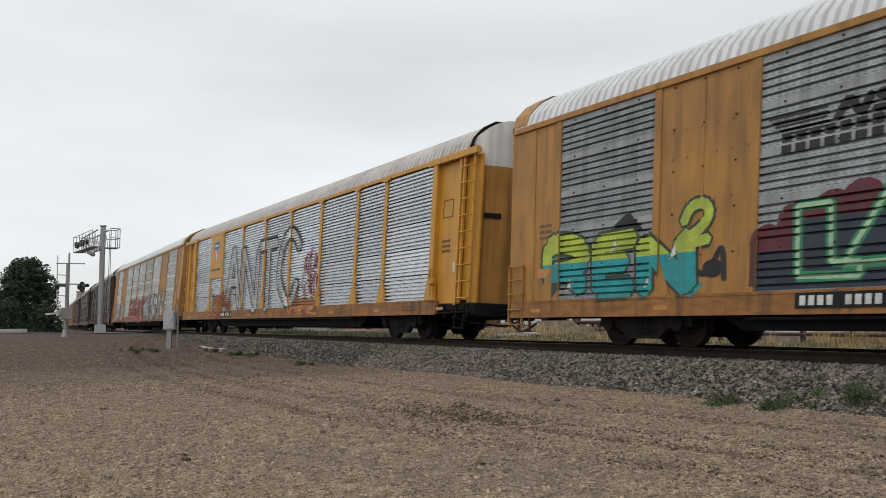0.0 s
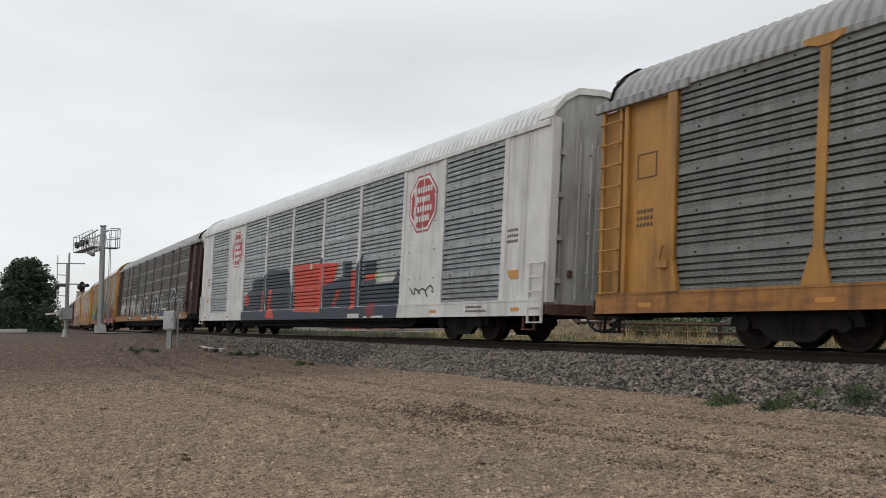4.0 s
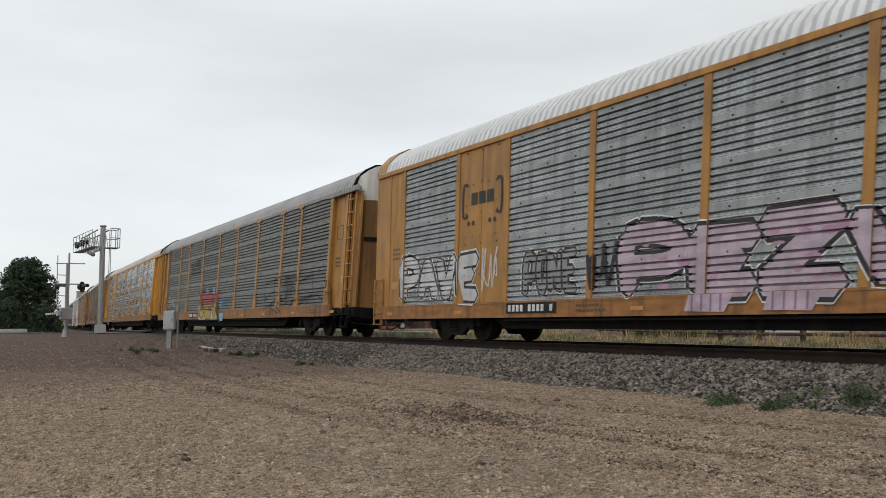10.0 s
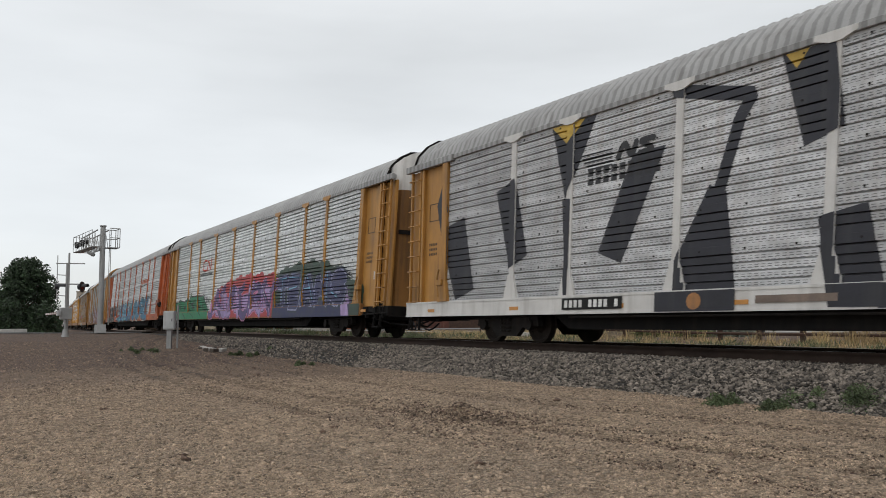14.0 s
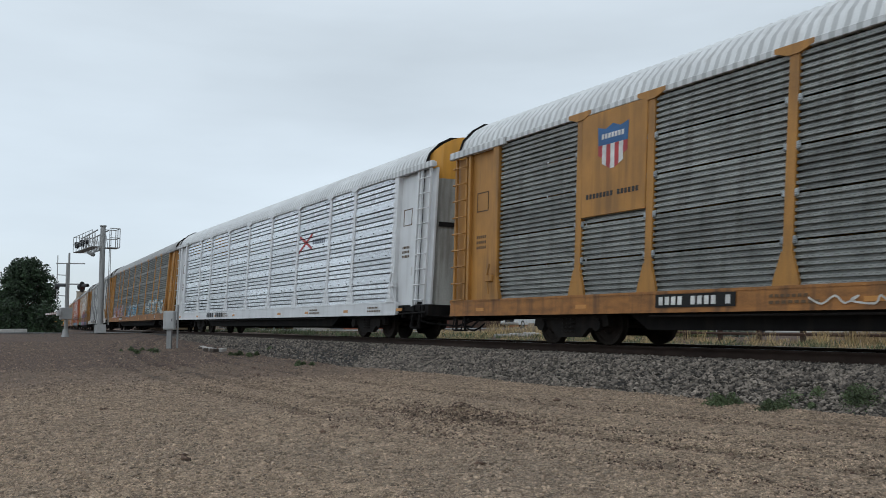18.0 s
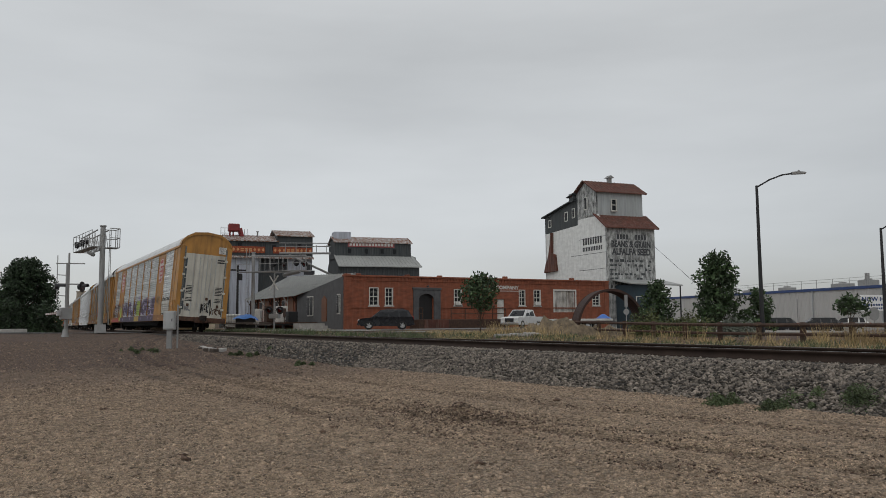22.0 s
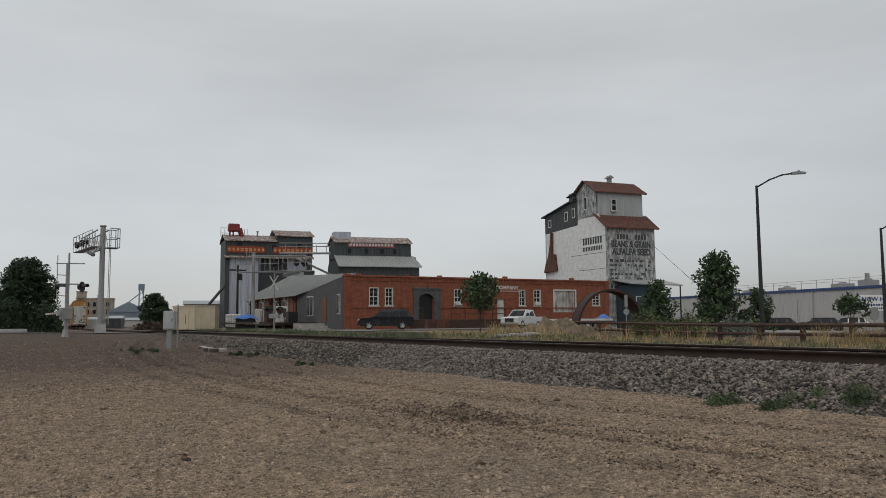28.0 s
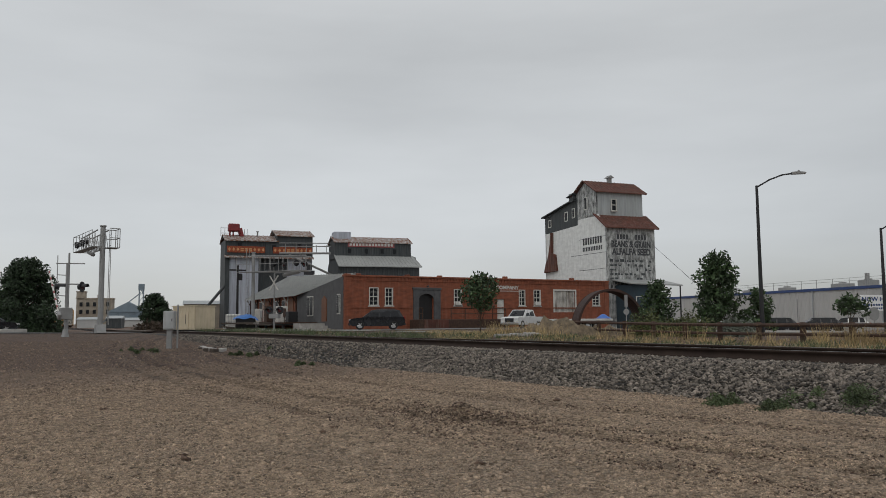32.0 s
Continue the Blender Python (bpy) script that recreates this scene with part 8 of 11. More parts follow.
# loading dock with railing
dock = thing("loading_dock", "weathered dark timber loading dock along the brick wall", "dock", BRK)
mb = MB()
mb.box(5.6, 14.0, -1.6, -0.01, 0.2, 1.35, 0, 0.03)
part("dock_body", mb, M["rustwood"], dock)
mb = MB()
mb.box(6.1, 8.3, -1.64, -1.595, 0.4, 1.33)
part("bumper_plate", mb, M["rustroof"], dock, "rusty steel bumper plate")
for a, b in ((5.7, 6.0), (8.6, 13.9)):
    mb = MB()
    n = max(1, int((b - a) / 1.3))
    for i in range(n + 1):
        x = a + (b - a) * i / n
        mb.tube((x, -1.5, 1.3), (x, -1.5, 2.25), 0.035, 6)
    mb.tube((a, -1.5, 2.25), (b, -1.5, 2.25), 0.035, 6)
    mb.tube((a, -1.5, 1.8), (b, -1.5, 1.8), 0.03, 6)
    part("pipe_railing", mb, M["rustwood"], dock)
# grey side wing towards the track
wing = thing("depot_wing", "grey stuccoed side wing with sheet metal roof and doors", "building", BRK)
mb = MB()
mb.prism([(0.2, 0.3), (11, 0.3), (11, 3.55), (0.2, 4.75)], "x", -0.10, -0.01)
part("wing_wall", mb, M["stucco"], wing, "dark grey stucco wall")
mb = MB()
for y0, y1, z0, z1 in ((3.6, 4.7, 1.25, 3.35),):
    mb.prism([(y0, z0), (y1, z0), (y1, z1 - 0.3), ((y0 + y1) / 2, z1), (y0, z1 - 0.3)], "x", -0.16, -0.09)
part("wing_door", mb, M["browndoor"], wing, "brown arched wooden door")
for y0, y1, z0, z1 in ((0.7, 1.35, 1.8, 3.4), (6.8, 8.3, 1.7, 3.4)):
    mb = MB()
    mb.box(-0.15, -0.09, y0, y1, z0, z1)
    w = part("window", mb, M["white_trim"], wing, "white framed window")
    mb = MB()
    n = 2
    for i in range(n):
        mb.box(-0.17, -0.145, y0 + 0.07 + i * (y1 - y0) / n, y0 - 0.07 + (i + 1) * (y1 - y0) / n, z0 + 0.08, z1 - 0.08)
    part("pane", mb, M["glass"], w)
qd = [(-0.55, 26.5, 3.62), (-0.55, 10.4, 3.62), (1.0, 0.3, 5.02), (1.8, 19.0, 5.74)]
mb = MB()
slab(mb, qd, 0.1)
ribs_on(mb, [qd[1], qd[0], qd[3], qd[2]], 24, 0.03)
part("wing_roof", mb, M["paleroof"], wing, "pale corrugated roof")
for i in range(7):
    y = 11.2 + i * 2.45
    mb = MB()
    mb.box(-0.14, -0.02, y, y + 0.15, 1.3, 3.5, 0, 0.01)
    mb.tube((-0.1, y + 0.07, 2.9), (-0.48, y + 0.07, 3.5), 0.05, 5)
    part("canopy_post", mb, M["white_trim"] if i % 3 == 1 else M["rustwood"], wing)
for y in (12.2, 19.6):
    mb = MB()
    mb.box(-0.06, 0.0, y, y + 1.5, 1.35, 3.3)
    part("freight_door", mb, M["browndoor"], wing, "brown sliding freight door")
for y in (14.6, 16.6, 21.9, 23.8):
    mb = MB()
    mb.box(-0.05, 0.0, y, y + 1.0, 1.75, 3.25)
    w = part("window", mb, M["white_trim"], wing, "white framed window")
    mb = MB()
    for i in range(2):
        for j in range(2):
            mb.box(-0.07, -0.045, y + 0.08 + i * 0.45, y + 0.47 + i * 0.45, 1.83 + j * 0.72, 2.45 + j * 0.72)
    part("pane", mb, M["glass"], w)
plat = thing("freight_platform", "old wooden freight platform with plank deck and steps", "platform", BRK)
for i in range(12):
    mb = MB()
    mb.box(-3.2 + i * 0.26, -2.96 + i * 0.26, 5.8, 26, 1.12, 1.2)
    part("plank", mb, M["rustwood"], plat)
mb = MB()
mb.box(-3.1, -0.1, 5.9, 26, 0.95, 1.1)
for i in range(9):
    mb.box(-3.05, -2.85, 6.0 + i * 2.4, 6.2 + i * 2.4, 0.3, 0.95)
part("platform_frame", mb, M["darkwood"], plat)
mb = MB()
for i in range(4):
    mb.box(-2.2, -0.1, 2.2 + 0.6 * i, 5.8, 0.3 + 0.2 * i, 0.5 + 0.2 * i)
part("steps", mb, M["concrete"], plat, "broad concrete steps")
for i, (y, h, m) in enumerate(((7.0, 0.9, "darksteel"), (8.2, 1.2, "rustwood"), (9.8, 1.4, "white_trim"), (11.6, 1.0, "darksteel"), (13.2, 1.5, "rustwood"), (15.0, 1.1, "galv"), (17.4, 1.3, "white_trim"), (19.5, 0.9, "rustwood"))):
    t = thing("platform_bench" if i % 2 else "storage_crate", "worn wooden crate on the freight platform" if i % 2 == 0 else "slatted bench on the freight platform", "crate" if i % 2 == 0 else "bench", BRK @ pose(-1.8, y, 1.2))
    mb = MB()
    if i % 2:
        for k in range(4):
            mb.box(-0.25, 0.3, k * 0.16, k * 0.16 + 0.12, 0.42, 0.46)
        for k in (-0.2, 0.25):
            for q in (0.0, 0.55):
                mb.box(k - 0.03, k + 0.03, q, q + 0.06, 0, 0.42)
        mb.box(-0.3, -0.24, 0, 0.6, 0.46, h)
    else:
        mb.box(-0.4, 0.4, 0, 0.8, 0, h, 0, 0.02)
        for k in range(3):
            mb.box(-0.43, 0.43, -0.03, 0.83, 0.1 + k * h * 0.35, 0.2 + k * h * 0.35)
    part("slats" if i % 2 else "boards", mb, M[m], t)

# the white grain elevator
elev = thing("grain_elevator", "tall whitewashed grain elevator with rusty red roofs", "grain elevator", FAR @ pose(-61.1, 59.3, 0, 0, 0, 80))
mb = MB()
mb.box(0, 6.1, 0, 0.2, 0.3, 11.0)
part("front_wall", mb, M["flaking"], elev, "flaking grey front siding")
mb = MB()
mb.prism([(0.2, 0.3), (12.7, 0.3), (12.7, 11.4), (5.5, 11.7), (5.5, 12.6), (1.7, 12.5), (0.2, 11.0)], "x", 0, 0.2)
part("side_wall", mb, M["whiteboard"], elev, "whitewashed side boards")
mb = MB()
mb.prism([(5.5, 11.72), (12.7, 11.42), (12.7, 13.45), (5.5, 14.6)], "x", -0.02, 0.18)
part("upper_band", mb, M["darktin"], elev, "dark weathered upper boards")
mb = MB()
mb.box(5.9, 6.1, 0.2, 12.7, 0.3, 10.9)
mb.box(0, 6.1, 12.5, 12.7, 0.3, 13.4)
part("rear_wall", mb, M["greytin"], elev)
qd = [(-0.35, 13.1, 13.45), (6.4, 13.1, 13.45), (6.4, 5.6, 14.75), (-0.35, 5.6, 14.75)]
mb = MB()
slab(mb, qd, 0.12)
part("shed_roof", mb, M["darktin"], elev)
qd = [(-0.35, -0.4, 10.9), (6.45, -0.4, 10.9), (6.45, 1.9, 12.55), (-0.35, 1.9, 12.55)]
mb = MB()
slab(mb, qd, 0.1)
ribs_on(mb, qd, 18)
part("skirt_roof", mb, M["rustroof"], elev, "rusty red skirt roof")
mb = MB()
mb.box(0.0, 5.9, 1.7, 1.85, 12.3, 15.1)
part("tower_front", mb, M["greytin"], elev, "pale grey tower front")
mb = MB()
mb.prism([(1.7, 12.3), (5.9, 12.3), (5.9, 15.1), (3.8, 16.3), (1.7, 15.1)], "x", 0.0, 0.15)
mb.prism([(1.85, 12.3), (5.9, 12.3), (5.9, 15.1), (3.8, 16.3), (1.85, 15.1)], "x", 5.75, 5.9)
mb.box(0.15, 5.75, 5.75, 5.9, 12.3, 15.1)
part("tower_side", mb, M["flaking"], elev, "flaking tower gable")
for s in (-1, 1):
    y1 = 3.8 + s * 2.45
    qd = [(-0.4, y1, 14.93), (6.3, y1, 14.93), (6.3, 3.8, 16.42), (-0.4, 3.8, 16.42)]
    mb = MB()
    slab(mb, qd, 0.1)
    ribs_on(mb, qd, 16)
    part("tower_roof", mb, M["rustroof"], elev, "rusty red gable roof")
mb = MB()
mb.box(2.9, 3.3, 3.6, 4.0, 16.3, 16.9)
mb.prism([(2.7, 16.9), (3.5, 16.9), (3.1, 17.2)], "y", 3.4, 4.2)
part("roof_vent", mb, M["galv"], elev)
mb = MB()
mb.box(-0.4, 1.0, 5.7, 6.6, 14.4, 15.3)
slab(mb, [(-0.6, 5.5, 15.3), (1.2, 5.5, 15.3), (1.2, 6.9, 15.0), (-0.6, 6.9, 15.0)], 0.1)
part("head_house_annex", mb, M["darktin"], elev)
for x0, x1, z0, z1 in ((1.75, 2.45, 12.9, 14.2),):
    sash_window(elev, x0, x1, z0, z1, 1.52, 1, 1)
for y0, y1, z0, z1 in ((3.45, 4.1, 13.2, 14.6), (7.5, 8.2, 12.4, 13.5), (6.0, 6.6, 12.6, 13.7), (11.2, 11.9, 12.1, 13.0)):
    mb = MB()
    mb.box(-0.06, 0.0, y0, y1, z0, z1)
    w = part("window", mb, M["white_trim"], elev)
    mb = MB()
    mb.box(-0.075, -0.055, y0 + 0.12, y1 - 0.12, z0 + 0.1, z1 - 0.1)
    part("pane", mb, M["glass"], w)
for i, z in enumerate((1.5, 3.2, 4.9, 6.6, 8.3, 10.0)):
    mb = MB()
    mb.box(-0.012, 0.0, 0.2, 5.4 if i % 2 else 7.0, z, z + 0.04)
    part("board_seam", mb, M["faded"], elev)
flat_text(elev, "BEANS & GRAIN", 0.6, 5.5, 8.85, 9.5, -0.01, M["faded"], "lettering", "x", 0.045)
flat_text(elev, "ALFALFA SEED", 0.65, 5.45, 8.05, 8.7, -0.01, M["faded"], "lettering", "x", 0.045)
mb = MB()
for i in range(10):
    if i not in (4, 5):
        mb.box(1.3 + i * 0.38, 1.3 + i * 0.38 + 0.24, -0.02, 0.0, 9.68, 10.2)
part("worn_lettering", mb, M["faded"], elev)
rw = random.Random(17)
mb = MB()
for j in range(9):
    x = 0.35
    while x < 5.6:
        w = rw.uniform(0.15, 0.5)
        if rw.random() < 0.62:
            mb.box(x, min(5.75, x + w), -0.014, 0.0, 3.6 + j * 0.46, 3.6 + j * 0.46 + rw.uniform(0.12, 0.3))
        x += w + rw.uniform(0.05, 0.3)
tagged(part("bare_boarding", mb, M["darktin"], elev, "grey bare boards where the whitewash has flaked"), kind="stuff")
for z, n, h in ((9.35, 8, 0.75), (8.65, 12, 0.45)):
    mb = MB()
    for i in range(n):
        w = 3.8 / n
        mb.box(-0.02, 0.0, 0.9 + i * w, 0.9 + (i + 0.62) * w, z, z + h)
    part("worn_lettering", mb, M["faded"], elev)
mb = MB()
mb.prism([(9.9, 6.9), (12.6, 6.8), (12.2, 7.8), (11.6, 8.6), (11.2, 10.0), (11.0, 11.4), (10.8, 11.4), (10.9, 9.0), (10.2, 8.8)], "x", -0.35, -0.01)
part("rusty_spout", mb, M["rustroof"], elev, "rusty hanging grain spout")
mb = MB()
slab(mb, [(0.5, -3.4, 4.9), (6.9, -3.4, 4.78), (6.9, 0.0, 5.45), (0.5, 0.0, 5.45)], 0.12)
part("lean_to_roof", mb, M["paleroof"], elev)
mb = MB()
mb.box(1.0, 3.2, -3.0, 0.0, 0.3, 4.8)
part("blue_annex", mb, mat("dark_blue_wall", (0.025, 0.045, 0.06), 0.7, 0, 0.8, 1.2, 2, (1, 1, 1), 40, 0.1), elev, "dark blue annex")
mb = MB()
mb.tube((6.7, -3.2, 0.3), (6.7, -3.2, 4.75), 0.08, 6)
part("lean_to_post", mb, M["darksteel"], elev)
mb = MB()
mb.tube((6.1, 0.0, 9.0), (8.6, -3.2, 5.0), 0.02, 4)
part("guy_wire", mb, M["darksteel"], elev)
for z0 in (1.3,):
    sash_window(elev, 1.3, 2.2, 1.3, 3.6, -3.02, 2, 2)

# the two dark elevators
e1 = thing("grain_elevator", "dark tin grain elevator with pale blue sheets and orange banner", "grain elevator", FAR @ pose(-90.5, 28.75, 0, 0, 0, 79))
mb = MB()
mb.box(-0.5, 9.6, 0.0, 5.0, 8.9, 10.75)
rib_sheet(mb, -0.5, 9.6, 0.0, 8.9, 10.7, 0.35, 0.03)
mb.box(5.4, 9.6, 0.0, 5.0, 10.75, 11.4)
part("upper_house", mb, M["darktin"], e1, "dark corrugated upper house")
for a, b, z in ((-0.6, 5.5, 10.7), (5.2, 9.75, 11.4)):
    for q in (0, 1):
        y0, y1 = (-0.25, 2.5) if q == 0 else (5.25, 2.5)
        qd = [(a, y0, z - 0.05), (b, y0, z - 0.05), (b, y1, z + 0.85), (a, y1, z + 0.85)]
        mb = MB()
        slab(mb, qd, 0.08)
        ribs_on(mb, qd, 14)
        part("roof", mb, M["patchroof"], e1, "rust patched sheet roof")
for a, b, y, m in ((0.0, 3.3, 0.25, "bluewhite"), (3.3, 6.7, 0.8, "darktin"), (6.7, 9.6, 0.25, "bluewhite")):
    mb = MB()
    mb.box(a, b, y, 5.0, 0.3, 8.9)
    rib_sheet(mb, a, b, y, 0.3, 8.9, 0.4, 0.03)
    part("lower_wall", mb, M[m], e1)
mb = MB()
mb.box(-0.5, 0.0, 0.1, 5, 0.3, 8.9)
part("dark_shaft", mb, M["darktin"], e1)
mb = MB()
slab(mb, [(-0.6, -0.35, 8.7), (9.7, -0.35, 8.7), (9.7, 0.2, 9.0), (-0.6, 0.2, 9.0)], 0.08)
part("canopy", mb, M["patchroof"], e1)
for a, b in ((-0.3, 4.0), (4.9, 9.55)):
    mb = MB()
    mb.box(a, b, -0.08, -0.035, 9.25, 10.0)
    s = part("banner", mb, M["banner"], e1, "faded orange patterned banner")
    mb = MB()
    for i in range(9):
        x = a + (b - a) * (i + 0.5) / 9
        if 2 < i < 6:
            mb.box(x - 0.18, x + 0.18, -0.1, -0.08, 9.62, 9.78)
            mb.box(x - 0.18, x + 0.18, -0.1, -0.08, 9.40, 9.54)
        else:
            mb.prism([(x - 0.16, 9.62), (x, 9.4), (x + 0.16, 9.62), (x, 9.85)], "y", -0.1, -0.08)
    part("banner_marks", mb, mat("pale_orange_marks", (0.55, 0.28, 0.12), 0.7, 0, 0.8, 1.2, 5, (1, 1, 1), 40, 0), s)
for x, z in ((1.1, 10.1), (8.0, 10.15), (5.0, 9.9)):
    mb = MB()
    mb.box(x - 0.22, x + 0.22, -0.05, 0.0, z - 0.3, z + 0.3)
    part("window", mb, M["glass"], e1)
mb = MB()
mb.tube((0.2, 2.0, 11.0), (0.2, 2.0, 12.0), 0.1, 8)
mb.box(0.0, 1.3, 1.6, 2.6, 11.9, 12.8, 0, 0.1)
mb.tube((1.3, 2.1, 12.3), (1.6, 2.1, 11.3), 0.3, 8)
mb.box(0.5, 0.65, 1.9, 2.1, 11.0, 12.0)
part("red_leg_head", mb, M["redpaint"], e1, "dark red elevator leg head")
mb = MB()
for z in (11.6, 12.2):
    mb.tube((-0.9, 1.3, z), (0.0, 1.3, z), 0.03, 5)
for x in (-0.9, -0.45):
    mb.tube((x, 1.3, 11.2), (x, 1.3, 12.3), 0.03, 5)
mb.tube((3.4, 2, 11.2), (3.4, 2, 11.9), 0.09, 6)
mb.tube((3.4, 2, 11.9), (3.4, 2, 12.0), 0.16, 6)
mb.tube((1.9, 2, 11.2), (1.9, 2, 12.2), 0.03, 5)
mb.tube((2.2, 2, 11.2), (2.2, 2, 12.2), 0.03, 5)
part("roof_railing", mb, M["galv"], e1)
mb = MB()
mb.tube((-0.4, 0.2, 5.5), (-4.0, 0.2, 1.0), 0.16, 8)
part("spout_pipe", mb, M["darktin"], e1)

e2 = thing("grain_elevator", "dark tin seed house with pale skirt roof and red sign", "grain elevator", FAR @ pose(-83.8, 39.2, 0, 0, 0, 75))
mb = MB()
mb.box(-0.1, 9.05, 1.4, 5.6, 8.6, 10.55)
rib_sheet(mb, -0.1, 9.05, 1.4, 8.6, 10.5, 0.3, 0.03)
mb.prism([(1.4, 10.5), (5.6, 10.5), (3.5, 11.25)], "x", -0.1, 9.05)
part("upper_house", mb, M["darktin"], e2)
for q in (0, 1):
    y0 = 1.2 if q == 0 else 5.8
    qd = [(-0.25, y0, 10.5), (9.2, y0, 10.5), (9.2, 3.5, 11.35), (-0.25, 3.5, 11.35)]
    mb = MB()
    slab(mb, qd, 0.08)
    ribs_on(mb, qd, 20)
    part("roof", mb, M["patchroof"], e2)
mb = MB()
mb.box(0.0, 2.0, 2.6, 4.4, 11.0, 11.85, 0, 0.03)
part("roof_box", mb, M["bluewhite"], e2)
qd = [(0.0, -0.4, 7.6), (9.9, -0.4, 7.6), (9.3, 1.5, 9.0), (-0.2, 1.5, 9.0)]
mb = MB()
slab(mb, qd, 0.1)
ribs_on(mb, qd, 24)
part("skirt_roof", mb, M["paleroof"], e2, "pale grey skirt roof")
mb = MB()
mb.box(0.0, 9.7, 0.0, 7.0, 0.3, 7.65)
rib_sheet(mb, 0.0, 9.7, 0.0, 0.3, 7.6, 0.3, 0.03)
mb.prism([(0.0, 7.65), (7.0, 7.65), (5.6, 8.9), (1.4, 8.9)], "x", 0.0, 9.6)
part("lower_house", mb, M["darktin"], e2)
mb = MB()
mb.box(1.4, 7.0, 1.3, 1.36, 9.95, 10.5)
s = part("sign_board", mb, M["redsign"], e2, "faded red sign board")
mb = MB()
for i in range(14):
    mb.box(1.6 + i * 0.38, 1.85 + i * 0.38, 1.28, 1.3, 10.08, 10.38)
part("sign_marks", mb, M["white_trim"], s)
for x in (1.6, 3.6, 5.5, 7.0):
    mb = MB()
    mb.box(x - 0.2, x + 0.2, 1.33, 1.38, 9.2, 9.75)
    part("window", mb, M["glass"], e2)
mb = MB()
mb.tube((-0.5, 2.0, 9.2), (-6.5, 1.0, 9.0), 0.12, 6)
mb.tube((-0.5, 2.0, 10.0), (-6.5, 1.0, 9.8), 0.05, 6)
mb.tube((-0.5, 2.2, 10.4), (-6.5, 1.2, 10.2), 0.05, 6)
for i in range(5):
    mb.tube((-1.0 - i * 1.2, 1.9 - i * 0.18, 9.2), (-1.0 - i * 1.2, 1.9 - i * 0.18, 10.1), 0.04, 5)
mb.tube((-0.3, 1.0, 6.5), (-5.5, 0.5, 8.8), 0.13, 6)
part("conveyor_bridge", mb, M["galv"], e2, "galvanised conveyor bridge")
mb = MB()
mb.box(-4.4, -3.4, -5, -4, 6.3, 6.7)
mb.tube((-3.9, -4.5, 6.8), (-3.9, -4.5, 7.3), 0.3, 8)
part("rooftop_vent", mb, M["darksteel"], e2)

# white warehouse with blue trim, far off
wh = thing("metal_warehouse", "long white metal warehouse with blue roof trim", "warehouse", pose(-164.3, 185.6, 0, 0, 0, -18.1))
mb = MB()
mb.box(-40, 150, 0.0, 40, 0.2, 7.6)
rib_sheet(mb, -40, 150, 0.0, 0.4, 7.5, 0.9, 0.08)
part("wall", mb, M["whitesiding"], wh, "ribbed white metal siding")
mb = MB()
mb.box(-40.2, 150.2, -0.25, 0.4, 7.3, 7.9)
part("trim", mb, M["bluetrim"], wh)
mb = MB()
mb.box(-40, 150, 0.4, 40, 7.5, 7.9)
part("roof", mb, M["whitesiding"], wh)
for i, (x, w, h) in enumerate(((62, 4, 1.0), (70, 3, 1.4), (84, 5, 1.1), (100, 4, 1.3), (44, 3, 0.9), (30, 3, 0.8), (115, 4, 1.2))):
    mb = MB()
    mb.box(x, x + w, 3, 6, 7.9, 7.9 + h, 0, 0.1)
    mb.tube((x + w / 2, 4.5, 7.9 + h), (x + w / 2, 4.5, 8.2 + h), 0.8, 10)
    part("rooftop_unit", mb, M["galv"], wh)
mb = MB()
mb.tube((74, 2, 7.9), (74, 2, 10.6), 0.45, 8)
part("vent_stack", mb, M["galv"], wh)
for z in (9.2, 9.8):
    mb = MB()
    mb.tube((25, 1, z), (130, 1, z), 0.035, 5)
    part("roof_railing", mb, M["galv"], wh)
for i in range(22):
    mb = MB()
    mb.tube((25 + i * 5, 1, 7.9), (25 + i * 5, 1, 9.8), 0.06, 5)
    part("railing_post", mb, M["galv"], wh)
for i in range(5):
    mb = MB()
    mb.tube((40 + i * 20, -0.25, 0.4), (40 + i * 20, -0.25, 7.3), 0.12, 6)
    part("downpipe", mb, M["greytin"], wh)

# far buildings past the crossing
mill = thing("old_mill", "far pale stone mill with small windows and rooftop turret", "mill", pose(-280, 45, 0, 0, 0, 73))
mb = MB()
mb.box(-5.6, 5.2, 0, 6, 0.3, 9.2)
mb.box(-5.6, -3.0, -0.2, 3, 9.2, 11.4)
mb.box(-5.8, -2.8, -0.3, 3.1, 11.4, 11.7)
mb.box(-5.8, 5.4, -0.2, 6.2, 9.2, 9.5)
mb.box(0.5, 1.2, 1, 2, 9.5, 10.6)
part("walls", mb, M["limestone"], mill)
for i in range(5):
    for j in range(3):
        mb = MB()
        mb.box(-4.6 + i * 2.0, -3.7 + i * 2.0, -0.25, 0.02, 2.0 + j * 2.4, 3.3 + j * 2.4)
        part("window", mb, M["glass"], mill)
silo = thing("steel_silo", "blue grey steel silo with gable roof and elevator leg", "silo", pose(-212, 41, 0, 0, 0, 73))
mb = MB()
mb.box(-4, 5.5, 0, 6, 0.3, 4.0)
mb.prism([(-4.2, 4.0), (5.7, 4.0), (0.8, 6.6)], "y", -0.2, 6.2)
rib_sheet(mb, -4, 5.5, 0, 0.3, 4.0, 0.5, 0.1)
part("bin_house", mb, M["bluegrey"], silo)
mb = MB()
for x, y in ((3.0, 3), (4.0, 3), (3.0, 4), (4.0, 4)):
    mb.tube((x, y, 0.3), (x, y, 10.8), 0.12, 5)
for i in range(7):
    mb.tube((3, 3, 1 + i * 1.4), (4, 3, 2.4 + i * 1.4), 0.06, 4)
